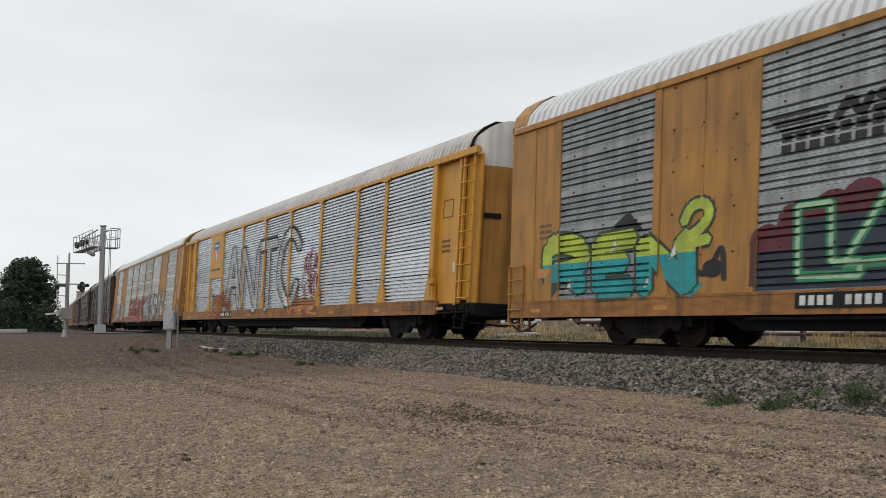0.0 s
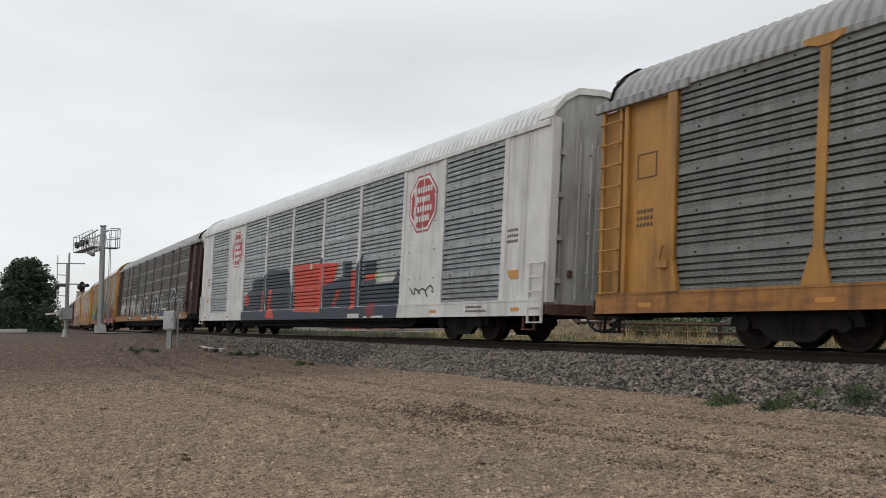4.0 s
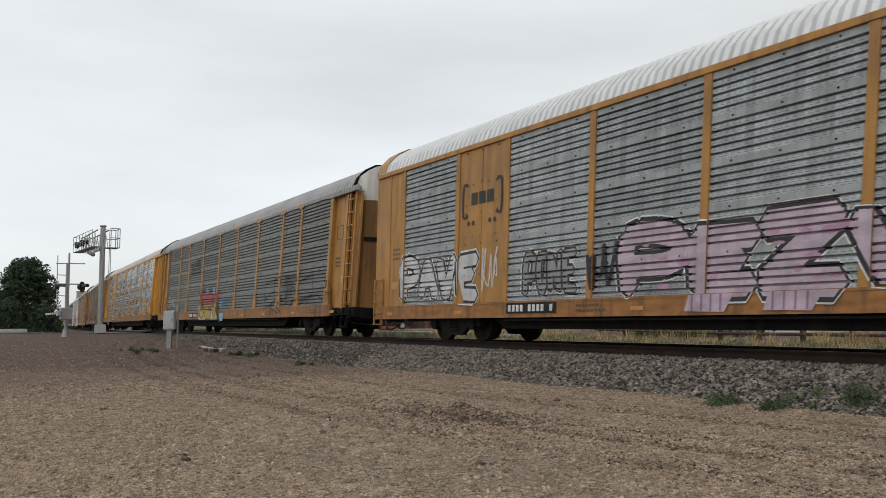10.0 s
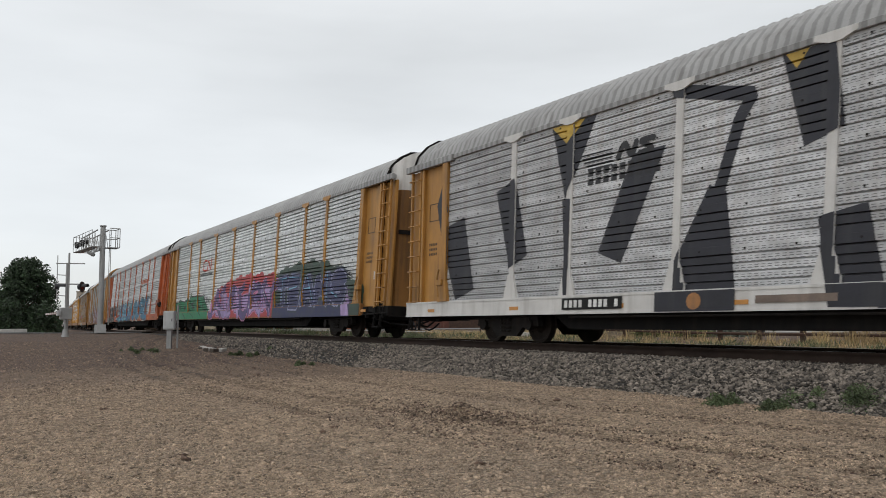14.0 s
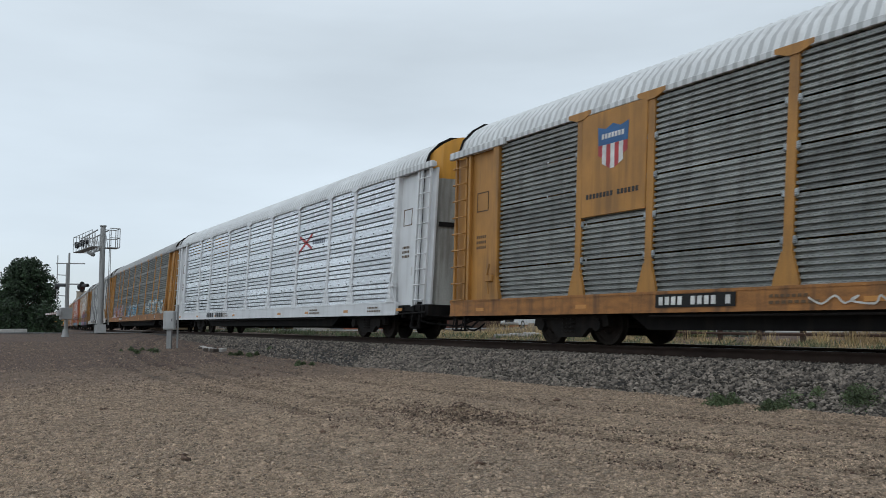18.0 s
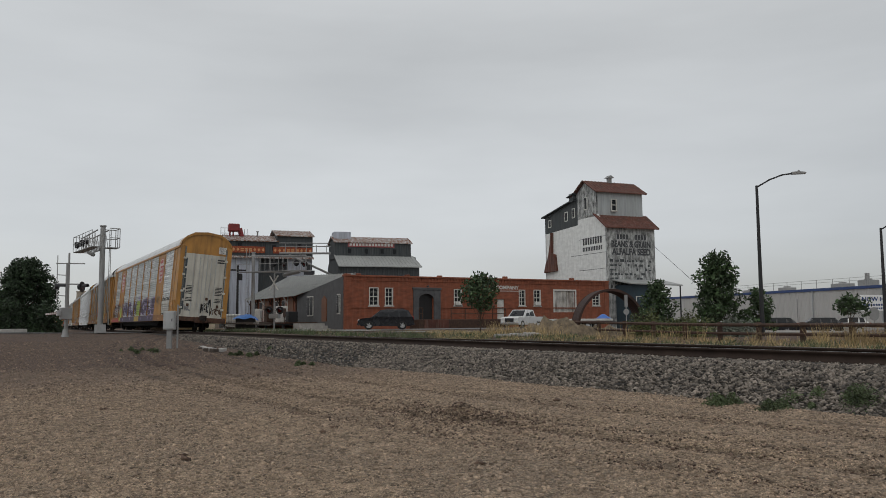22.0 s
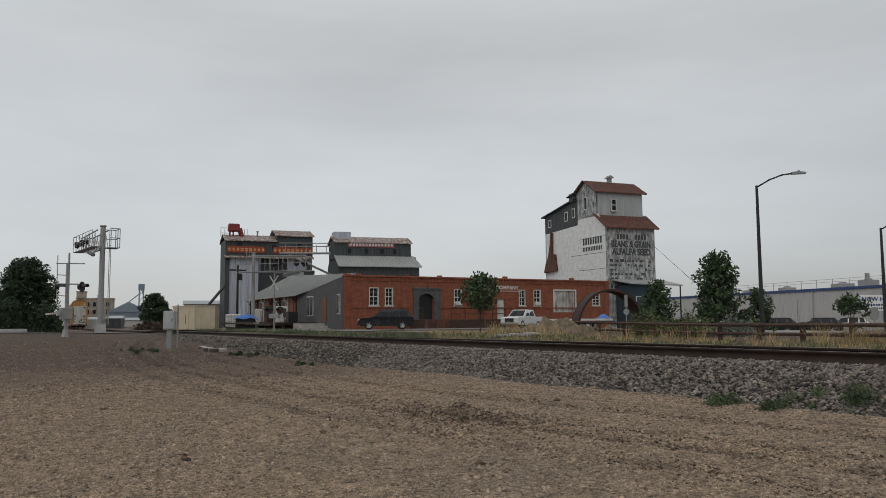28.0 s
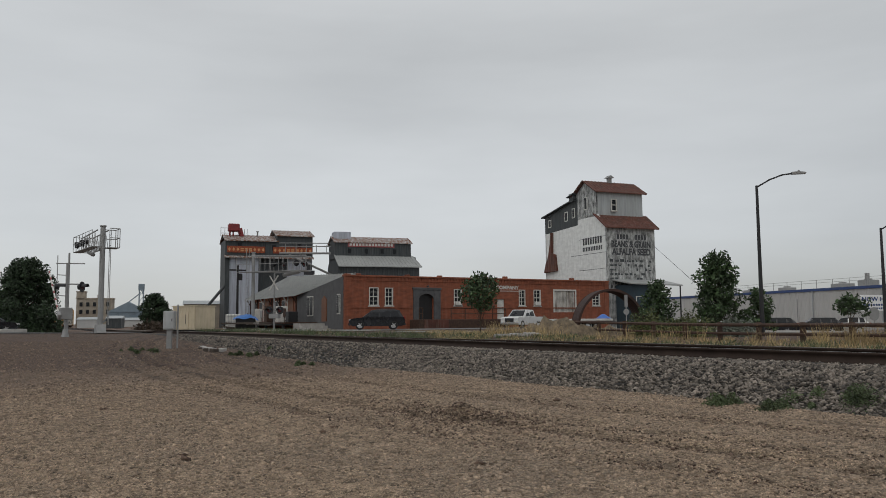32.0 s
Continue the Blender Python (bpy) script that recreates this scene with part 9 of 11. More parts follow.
mb.tube((-6.0, 3, 1.0), (3.4, 3, 9.0), 0.14, 5)
mb.tube((3.4, 3, 10), (6.5, 3, 2.5), 0.12, 5)
mb.box(2.8, 4.2, 2.8, 4.2, 9.6, 11.2)
part("leg_tower", mb, M["bluegrey"], silo)
for x, y, w, h, m, nm in ((-181.6, 33.0, 3.0, 1.9, "darktin", "grey_shed"), (-199, 42.5, 9, 1.6, "whitesiding", "white_shed"), (-206, 31.4, 4.2, 1.8, "whitesiding", "white_shed"), (-119.8, 36, 9, 3.6, "limestone", "garage")):
    sh = thing(nm, "low far shed of sheet metal beyond the crossing", "shed", pose(x, y, 0, 0, 0, 73))
    mb = MB()
    mb.box(-w / 2, w / 2, 0, 6, 0.2, h + 0.4)
    part("shed_wall", mb, M[m], sh)
    mb = MB()
    mb.prism([(-0.2, h + 0.4), (6.2, h + 0.4), (3.0, h + 1.0)], "x", -w / 2 - 0.2, w / 2 + 0.2)
    part("shed_roof", mb, M["greytin"] if m != "greytin" else M["darktin"], sh)
# ---- roads ----
def strip(name, pts, width, m, lift, label, cat="road"):
    """A road along ground points, a thin sheet that follows the ground."""
    v = []
    for i, p in enumerate(pts):
        a, b = Vector(pts[max(0, i - 1)]), Vector(pts[min(len(pts) - 1, i + 1)])
        d = (b - a).normalized()
        n2 = Vector((-d.y, d.x))
        for o in (-width / 2, -width / 4, 0, width / 4, width / 2):
            x, y = p[0] + n2.x * o, p[1] + n2.y * o
            v.append((x, y, float(ground_z(x, y)) + lift))
    ob = part(name, np_mesh(name, v, grid_faces(len(pts), 5), m, True))
    return tagged(ob, label, cat, kind="structure")


cross_pts = [(-62 + 0.02 * i, -60 + i * 3.0) for i in range(60)]
road = strip("road", [p for p in cross_pts if p[1] < 10.2 or p[1] > 16.9], 9.0, M["asphalt"], 0.05, "worn grey asphalt road over the railway crossing")
street = strip("street", [(-60 + 40 * (i / 60) ** 0.75, 17.8 + 60 * (i / 60) ** 1.35) for i in range(61)], 6.0, mat("pale_street", (0.27, 0.255, 0.235), 0.9, 0, 0.75, 1.2, 0.8, (1, 1, 1), 40, 0.2, (0.16, 0.14, 0.12), 0.5), 0.06, "pale worn street before the brick storehouse")
panel_mb = MB()
panel_mb.box(-5, 5, -0.3, 0.3, -0.10, -0.006, 0, 0.02)
for i, o in enumerate((-1.25, -0.35, 0.35, 1.25)):
    q = rail_point(-62, o)
    cp = part("crossing_panel", panel_mb.mesh("crossing_panel", M["tie"]) if i == 0 else cp.data, None, road, "", Matrix.Translation((q.x, q.y, q.z)))
kb = MB()
kb.box(-14, 14, -0.12, 0.12, 0, 0.24, 0, 0.03)
for x, y, rz in ((-66, -8, 86), (-56.8, -12, 90)):
    k = part("kerb", kb.mesh("kerb", M["concrete"]), None, None, "", pose(x, y, float(ground_z(x, y)) + 0.0, 0, 0, rz))
    tagged(k, "pale concrete kerb beside the road", "kerb", kind="structure")


def gz1(x, y):
    return float(ground_z(x, y))


# ---- rail fence beyond the track ----
fence = thing("rail_fence", "rusty brown pipe and timber rail fence in dry grass", "fence")
FA, FB = Vector((-13.0, 29.0)), Vector((-35.0, 31.3))
nf = 10
fp = []
for i in range(nf + 1):
    p = FA.lerp(FB, i / nf)
    z = gz1(p.x, p.y)
    fp.append((p.x, p.y, z))
    mb = MB()
    mb.box(p.x - 0.09, p.x + 0.09, p.y - 0.09, p.y + 0.09, z - 0.1, z + 0.86, 0, 0.02)
    part("post", mb, M["rustwood"], fence)
for a, b in zip(fp, fp[1:]):
    for h, r in ((0.74, 0.075), (0.36, 0.065)):
        mb = MB()
        mb.tube((a[0], a[1] - 0.1, a[2] + h), (b[0], b[1] - 0.1, b[2] + h), r, 6)
        part("rail_bar", mb, M["rustwood"], fence)


# ---- street lamps ----
def street_lamp(x, y, h, arm, rz):
    z = gz1(x, y)
    t = thing("street_lamp", "tall dark bronze street lamp with one curved arm", "street lamp", pose(x, y, z, 0, 0, rz), "street lamps")
    mb = MB()
    mb.box(-0.22, 0.22, -0.22, 0.22, 0, 0.06)
    mb.tube((0, 0, 0), (0, 0, h), 0.13, 10, 0.075)
    part("pole", mb, M["darksteel"], t)
    mb = MB()
    mb.path([(0, 0, h - 0.1), (arm * 0.35, 0, h + 0.32), (arm * 0.7, 0, h + 0.58), (arm, 0, h + 0.66)], 0.045, 7)
    part("arm", mb, M["darksteel"], t)
    mb = MB()
    mb.prism([(arm - 0.1, h + 0.60), (arm + 0.65, h + 0.62), (arm + 0.68, h + 0.70), (arm + 0.25, h + 0.76), (arm - 0.1, h + 0.72)], "y", -0.15, 0.15)
    mb.tube((arm + 0.3, 0, h + 0.75), (arm + 0.3, 0, h + 0.85), 0.05, 6)
    part("lamp_head", mb, M["galv"], t, "flat grey lamp head")
    return t


street_lamp(-28.5, 39.44, 8.52, 2.05, 52)
street_lamp(-28.6, 52.3, 6.85, 2.05, 52)


# ---- crossing signals ----
M["signal_black"] = mat("signal_black", (0.012, 0.012, 0.014), 0.5, 0, 0.8, 1.3, 3, (1, 1, 1), 40, 0)
M["lens"] = mat("dark_red_lens", (0.06, 0.006, 0.006), 0.2, 0, 0.9, 1.1, 3, (1, 1, 1), 40, 0)


def flasher(parent, x, y, z, face, r=0.16, back=0.3):
    """A round signal lamp with black target and hood, facing a direction in the plan."""
    f = Vector((math.cos(face), math.sin(face), 0))
    c = Vector((x, y, z))
    mb = MB()
    mb.tube(c, c + f * 0.03, back, 16)
    mb.tube(c - f * 0.18, c, 0.16, 12)
    up = Vector((0, 0, 1))
    sd = f.cross(up)
    for i in range(9):
        a0, a1 = math.pi * i / 9, math.pi * (i + 1) / 9
        p = [c + sd * (r * 1.1 * math.cos(a)) + up * (r * 1.1 * math.sin(a)) for a in (a0, a1)]
        mb.face([p[0], p[1], p[1] + f * 0.35, p[0] + f * 0.35])
    ob = part("flasher", mb, M["signal_black"], parent, "black round signal lamp with hood")
    mb = MB()
    mb.tube(c + f * 0.03, c + f * 0.05, r, 14)
    part("lens", mb, M["lens"], ob)


def cantilever(name, x, y, h, arm, rz, r, th=1.0, diagonals=True, side=-1):
    z = gz1(x, y)
    t = thing(name, "grey galvanised cantilever signal mast with truss arm and walkway", "signal mast", pose(x, y, z, 0, 0, rz))
    mb = MB()
    mb.tube((0, 0, 0), (0, 0, h), r, 14, r * 0.9)
    mb.tube((0, 0, h), (0, 0, h + 0.08), r * 1.15, 14)
    part("mast", mb, M["galv"], t, "thick round galvanised mast")
    mb = MB()
    mb.prism([(-r * 2.4, 0), (r * 2.4, 0), (r * 1.25, 0.62), (-r * 1.25, 0.62)], "y", -r * 1.6, r * 1.6)
    part("base_guard", mb, M["galv"], t)
    zt, zb = h - 0.25, h - 1.45
    mb = MB()
    for s in (-0.35, 0.35):
        mb.tube((0, s, zt), (arm, s, zt - 0.15), 0.06 * th, 6)
        mb.tube((0, s, zb), (arm, s, zb), 0.07 * th, 6)
        for i in range(6):
            x0, x1 = arm * i / 6, arm * (i + 1) / 6
            if diagonals:
                mb.tube((x0, s, zb), (x1, s, zt - 0.1), 0.035 * th, 5)
            mb.tube((x1, s, zb), (x1, s, zt - 0.1), 0.03 * th, 5)
    for i in range(7):
        mb.tube((arm * i / 6, -0.35, zb), (arm * i / 6, 0.35, zb), 0.03 * th, 5)
    part("truss_arm", mb, M["galv"], t)
    mb = MB()
    mb.box(-0.9, arm + 0.2, side * 0.9, side * 0.35, zb - 0.04, zb, 0)
    if side > 0:
        mb.box(-0.6, 0.6, -1.0, -0.3, zb - 0.04, zb)
    part("walkway", mb, M["galv"], t)
    mb = MB()
    for i in range(7):
        xx = -0.9 + (arm + 1.1) * i / 6
        mb.tube((xx, side * 0.88, zb), (xx, side * 0.88, zb + 1.1), 0.025 * th, 5)
    for hh in (0.55, 1.1):
        mb.tube((-0.9, side * 0.88, zb + hh), (arm + 0.2, side * 0.88, zb + hh), 0.025 * th, 5)
    if side > 0:
        for xx in (-0.58, 0.0, 0.58):
            mb.tube((xx, -0.98, zb), (xx, -0.98, zb + 1.3), 0.03, 5)
        for hh in (0.65, 1.3):
            mb.path([(-0.58, -0.3, zb + hh), (-0.58, -0.98, zb + hh), (0.58, -0.98, zb + hh), (0.58, -0.3, zb + hh)], 0.03, 5)
        for hh in (0.0, 0.55, 1.1):
            mb.tube((arm + 0.2, -0.35, zb + hh), (arm + 0.2, 0.88, zb + hh), 0.025, 5)
    else:
        mb.tube((-0.9, -0.88, zb + 1.1), (-0.9, 0.4, zb + 1.1), 0.025 * th, 5)
    part("walkway_railing", mb, M["galv"], t)
    mb = MB()
    for s in (-0.2, 0.2):
        lx, ly, top = (s, -r - 0.3, h - 0.2) if side > 0 else (-r - 0.35, s, h + 0.3)
        mb.tube((lx, ly, 0.6), (lx, ly, top), 0.03 * th, 5)
    for i in range(int(h / 0.35) - 2):
        zr = 0.8 + i * 0.35
        if side > 0:
            mb.tube((-0.2, -r - 0.3, zr), (0.2, -r - 0.3, zr), 0.016 * th, 4)
        else:
            mb.tube((-r - 0.35, -0.2, zr), (-r - 0.35, 0.2, zr), 0.016 * th, 4)
    part("ladder", mb, M["galv"], t)
    for i, xx in enumerate((arm * 0.45, arm * 0.62, arm * 0.85, arm)):
        flasher(t, xx, side * 0.62, zb + 0.55 - 0.1 * (i % 2), -math.pi / 2 if i % 2 else math.pi / 2, 0.13, 0.22)
    mb = MB()
    mb.tube((arm * 0.55, 0, zb - 0.3), (arm * 0.85, 0, zb - 0.02), 0.14, 10)
    part("bell_housing", mb, M["galv"], t)
    return t


cantilever("signal_mast", -59.0, 9.85, 7.35, 5.0, 183, 0.19, 0.8, True, 1)
cantilever("signal_mast", -58.5, 20.41, 5.85, 4.6, 40, 0.14, 0.7, False)
# crossing post with lamps, box and lifting arm
gx0, gy0 = -48.46, 6.31
gz0 = gz1(gx0, gy0)
gate = thing("crossing_gate", "railway crossing post with signal lamp, motor box and lifting arm", "crossing gate", pose(gx0, gy0, gz0, 0, 0, 0))
mb = MB()
mb.tube((0, 0, 0), (0, 0, 4.0), 0.07, 10)
part("post", mb, M["galv"], gate)
mb = MB()
mb.tube((0, 0, 0), (0, 0, 0.42), 0.2, 12, 0.12)
part("foundation", mb, M["galv"], gate)
mb = MB()
mb.box(-0.25, 0.25, -0.30, 0.30, 0.95, 1.6, 0, 0.03)
part("motor_box", mb, M["galv"], gate, "grey motor box")
mb = MB()
mb.tube((0, -0.45, 2.9), (0, 0.85, 2.9), 0.035, 7)
part("cross_arm", mb, M["galv"], gate)
flasher(gate, 0.1, 0.75, 2.75, 0.9)
flasher(gate, 0.0, -0.42, 2.75, math.pi / 2, 0.12, 0.2)
gate_arm = new("gate_arm")
gate_arm.parent = gate
mb = MB()
mb.box(-5.6, 0.0, -0.035, 0.035, -0.05, 0.05, 0, 0.01)
for i in range(6):
    mb.box(-5.4 + i * 0.9, -5.1 + i * 0.9, -0.04, 0.04, -0.055, 0.055, 1)
part("arm_bar", mb, [M["white_trim"], M["redpaint"]], gate_arm, "white arm with red bands")
mb = MB()
mb.box(0.0, 0.5, -0.09, 0.09, -0.16, 0.16, 0, 0.03)
part("counterweight", mb, M["galv"], gate_arm)
# old pole line mast behind it
pole = thing("utility_pole", "slim grey pole with short cross bars", "pole", pose(-76.6, 10.1, 0.4))
mb = MB()
mb.tube((0, 0, 0), (0, 0, 7.0), 0.11, 8, 0.08)
part("pole_shaft", mb, M["galv"], pole)
mb = MB()
mb.tube((-1.0, -0.9, 6.1), (1.2, 1.1, 6.0), 0.05, 5)
for z in (3.2, 4.2, 5.0):
    mb.tube((0, 0, z), (-0.9, -0.8, z + 0.1), 0.04, 5)
mb.tube((-0.9, -0.8, 3.0), (-0.9, -0.8, 6.8), 0.04, 5)
part("cross_bars", mb, M["galv"], pole)
for x, y, h in ((-83.4, 27.4, 6.9), (-116, 5.2, 7.0)):
    p = thing("utility_pole", "dark slim wooden utility pole with crossarm", "pole", pose(x, y, gz1(x, y) - 0.1))
    mb = MB()
    mb.tube((0, 0, 0), (0, 0, h), 0.16, 7, 0.1)
    part("pole_shaft", mb, M["darkwood"], p)
    mb = MB()
    mb.box(-0.05, 0.05, -0.9, 0.9, h - 0.6, h - 0.45)
    mb.tube((0, 0.3, h - 1.6), (0, 0.3, h - 0.9), 0.2, 8)
    part("crossarm", mb, M["darkwood"], p)
# relay box beside the track
rb = thing("relay_box", "pale grey steel relay box on a post beside the track", "relay box", pose(-33.0, 8.1, gz1(-33.0, 8.1), 0, 0, 60))
mb = MB()
mb.box(-0.09, 0.09, -0.09, 0.09, 0, 0.8)
mb.tube((0.3, 0.05, 0), (0.3, 0.05, 1.75), 0.04, 6)
part("post", mb, M["galv"], rb)
mb = MB()
mb.box(-0.22, 0.22, -0.16, 0.16, 0.75, 1.5, 0, 0.02)
part("cabinet", mb, M["cabinet"], rb)
mb = MB()
mb.box(-0.19, 0.19, -0.175, -0.155, 0.8, 1.45, 0, 0.008)
d = part("cabinet_door", mb, M["cabinet"], rb)
part("latch", (lambda mb: (mb.box(0.12, 0.15, -0.19, -0.17, 1.08, 1.2), mb)[1])(MB()), M["darksteel"], d)
# crossbuck and warning lamp far side
cb = thing("crossbuck_sign", "white post with crossed boards and black lamps", "sign", pose(-57.5, 21.7, gz1(-57.5, 21.7), 0, 0, 40))
mb = MB()
mb.tube((0, 0, 0), (0, 0, 4.4), 0.06, 8)
mb.tube((0, 0, 4.3), (1.2, 0, 4.32), 0.04, 6)
part("post", mb, M["galv"], cb)
for s in (-1, 1):
    mb = MB()
    mb.prism([(-0.36 * s - 0.06, 3.0), (-0.36 * s + 0.06, 3.0), (0.36 * s + 0.06, 4.1), (0.36 * s - 0.06, 4.1)], "y", -0.09 - 0.03 * (s > 0), -0.07 - 0.03 * (s > 0))
    part("crossed_board", mb, M["white_trim"], cb)
flasher(cb, -0.4, 0, 1.5, -math.pi / 2)
flasher(cb, 0.5, 0, 1.5, -math.pi / 2)
part("signal_box", (lambda mb: (mb.box(-0.35, 0.45, -0.2, 0.2, 0.9, 1.25, 0, 0.03), mb)[1])(MB()), M["galv"], cb)


# ---- container, bin, clutter by the crossing ----
cont = thing("storage_container", "tan ribbed steel storage container with side door", "container", pose(-64.8, 16.1, 0.55, 0, 0, 24.5))
mb = MB()
mb.box(0, 2.6, 0, 2.0, 0.12, 1.95, 0, 0.03)
part("body", mb, M["tan"], cont)
mb = MB()
rib_sheet(mb, 0.05, 2.55, -0.005, 0.2, 1.85, 0.28, 0.03)
part("side_ribs", mb, M["tan"], cont)
mb = MB()
rib_sheet(mb, 0.05, 1.95, 2.64, 0.2, 1.85, 0.28, 0.035, "y")
part("end_ribs", mb, M["tan"], cont)
mb = MB()
mb.box(1.5, 1.95, -0.06, -0.01, 0.2, 1.5)
part("door", mb, M["tan"], cont)
mb = MB()
mb.box(1.62, 1.68, -0.07, -0.05, 0.6, 1.3)
part("door_bar", mb, M["darksteel"], cont)
mb = MB()
mb.box(-0.05, 2.68, -0.06, 2.05, 1.92, 2.0)
part("roof", mb, M["tan"], cont)
mb = MB()
mb.box(0, 2.6, 0.1, 1.9, 0, 0.12)
part("skid", mb, M["darkwood"], cont)
tote = thing("liquid_tote", "white caged liquid tote on the ground", "tank", pose(-60.9, 19.1, 0.60, 0, 0, 66))
mb = MB()
mb.box(0, 1.1, 0, 1.0, 0.12, 1.25, 0, 0.08)
part("tank", mb, M["white_trim"], tote)
mb = MB()
for i in range(6):
    mb.tube((i * 0.22, -0.02, 0.1), (i * 0.22, -0.02, 1.25), 0.015, 4)
for z in (0.3, 0.7, 1.1):
    mb.tube((0, -0.02, z), (1.1, -0.02, z), 0.015, 4)
mb.box(0, 1.1, 0, 1, 0, 0.1)
part("cage", mb, M["galv"], tote)
tarp = thing("tarped_heap", "blue tarpaulin over a low heap of timber", "heap", pose(-58.6, 19.9, 0.60, 0, 0, 66))
r = random.Random(3)
for i in range(14):
    mb = MB()
    mb.box(-1.5 + r.uniform(-0.4, 0.3), 1.3 + r.uniform(-0.4, 0.6), -0.09, 0.09, -0.05, 0.05, 0, 0.01)
    part("timber", mb, M["tie"] if i % 3 else M["concrete"], tarp, "", pose(0, -0.7 + 0.2 * (i % 7), 0.06 + 0.42 * (i // 7) + 0.04 * (i % 3), 0, r.uniform(-6, 6), r.uniform(-14, 14)))
mb = MB()
mb.box(-0.7, 0.7, -0.4, 0.5, 0.1, 0.95, 0, 0.05)
part("crate", mb, M["darkwood"], tarp)
v = [(-0.85 + 0.22 * i, -0.6 + 0.25 * j, 0.78 + 0.12 * math.sin(i * 1.3 + j) * math.sin(j * 1.1 + 0.6) + 0.42 * (1 - ((i - 4) / 4.5) ** 2) * (1 - ((j - 2.5) / 3) ** 2)) for i in range(9) for j in range(6)]
part("tarpaulin", np_mesh("tarpaulin", v, grid_faces(9, 6), mat("blue_tarpaulin", (0.03, 0.14, 0.42), 0.5, 0, 0.8, 1.2, 4, (1, 1, 1), 40, 0.1), True), None, tarp, "crumpled blue tarpaulin")


# ---- vehicles ----
def car_mesh(L, W, H, prof):
    """A body shell from a side profile (x, z, inset)."""
    mb = MB()
    k = len(mb.v)
    n = len(prof)
    for s in (-1, 1):
        for x, z, ins in prof:
            mb.v.append((x, s * (W / 2 - ins), z))
    mb.f += [tuple(range(n)), tuple(range(2 * n - 1, n - 1, -1))]
    mb.f += [(i, n + i, n + (i + 1) % n, (i + 1) % n) for i in range(n)]
    mb.mi += [0] * (n + 2)
    return mb


M["suv_paint"] = mat("black_car_paint", (0.012, 0.013, 0.016), 0.25, 0, 0.9, 1.2, 2, (1, 1, 1), 40, 0)
M["white_car"] = mat("white_truck_paint", (0.66, 0.66, 0.65), 0.3, 0, 0.95, 1.04, 2, (1, 1, 1), 40, 0)
M["tyre"] = mat("tyre_rubber", (0.015, 0.015, 0.015), 0.85, 0, 0.8, 1.3, 6, (1, 1, 1), 40, 0.1)
M["alloy"] = mat("silver_alloy", (0.5, 0.5, 0.5), 0.35, 0.6, 0.9, 1.1, 4, (1, 1, 1), 40, 0)
M["headlamp"] = mat("clear_headlamp", (0.55, 0.55, 0.55), 0.15, 0, 0.9, 1.1, 4, (1, 1, 1), 40, 0)
M["tail"] = mat("red_tail_lamp", (0.25, 0.01, 0.01), 0.25, 0, 0.9, 1.1, 4, (1, 1, 1), 40, 0)
def add_wheel(parent, x, y, r, w=0.24):
    n = 20
    mb = MB()
    s = 1 if y > 0 else -1
    prof = [(r * 0.62, y + s * 0.10), (r * 0.72, y + s * 0.12), (r * 0.94, y + s * 0.12), (r, y + s * 0.08), (r, y - s * 0.10), (r * 0.9, y - s * 0.12)]
    for a, b in zip(prof, prof[1:]):
        for i in range(n):
            t0, t1 = 2 * math.pi * i / n, 2 * math.pi * (i + 1) / n
            mb.face([(a[0] * math.cos(t0), a[1] - y, a[0] * math.sin(t0)), (a[0] * math.cos(t1), a[1] - y, a[0] * math.sin(t1)), (b[0] * math.cos(t1), b[1] - y, b[0] * math.sin(t1)), (b[0] * math.cos(t0), b[1] - y, b[0] * math.sin(t0))])
    wh_ob = part("wheel", mb, M["tyre"], parent, "", Matrix.Translation((x, y, r)))
    mb = MB()
    mb.tube((0, s * 0.02, 0), (0, s * 0.05, 0), r * 0.62, 16)
    for i in range(5):
        a = i * 2 * math.pi / 5
        mb.tube((0, s * 0.07, 0), (r * 0.6 * math.cos(a), s * 0.09, r * 0.6 * math.sin(a)), 0.045, 5)
    part("rim", mb, M["alloy"], wh_ob, "silver alloy rim")
    return wh_ob


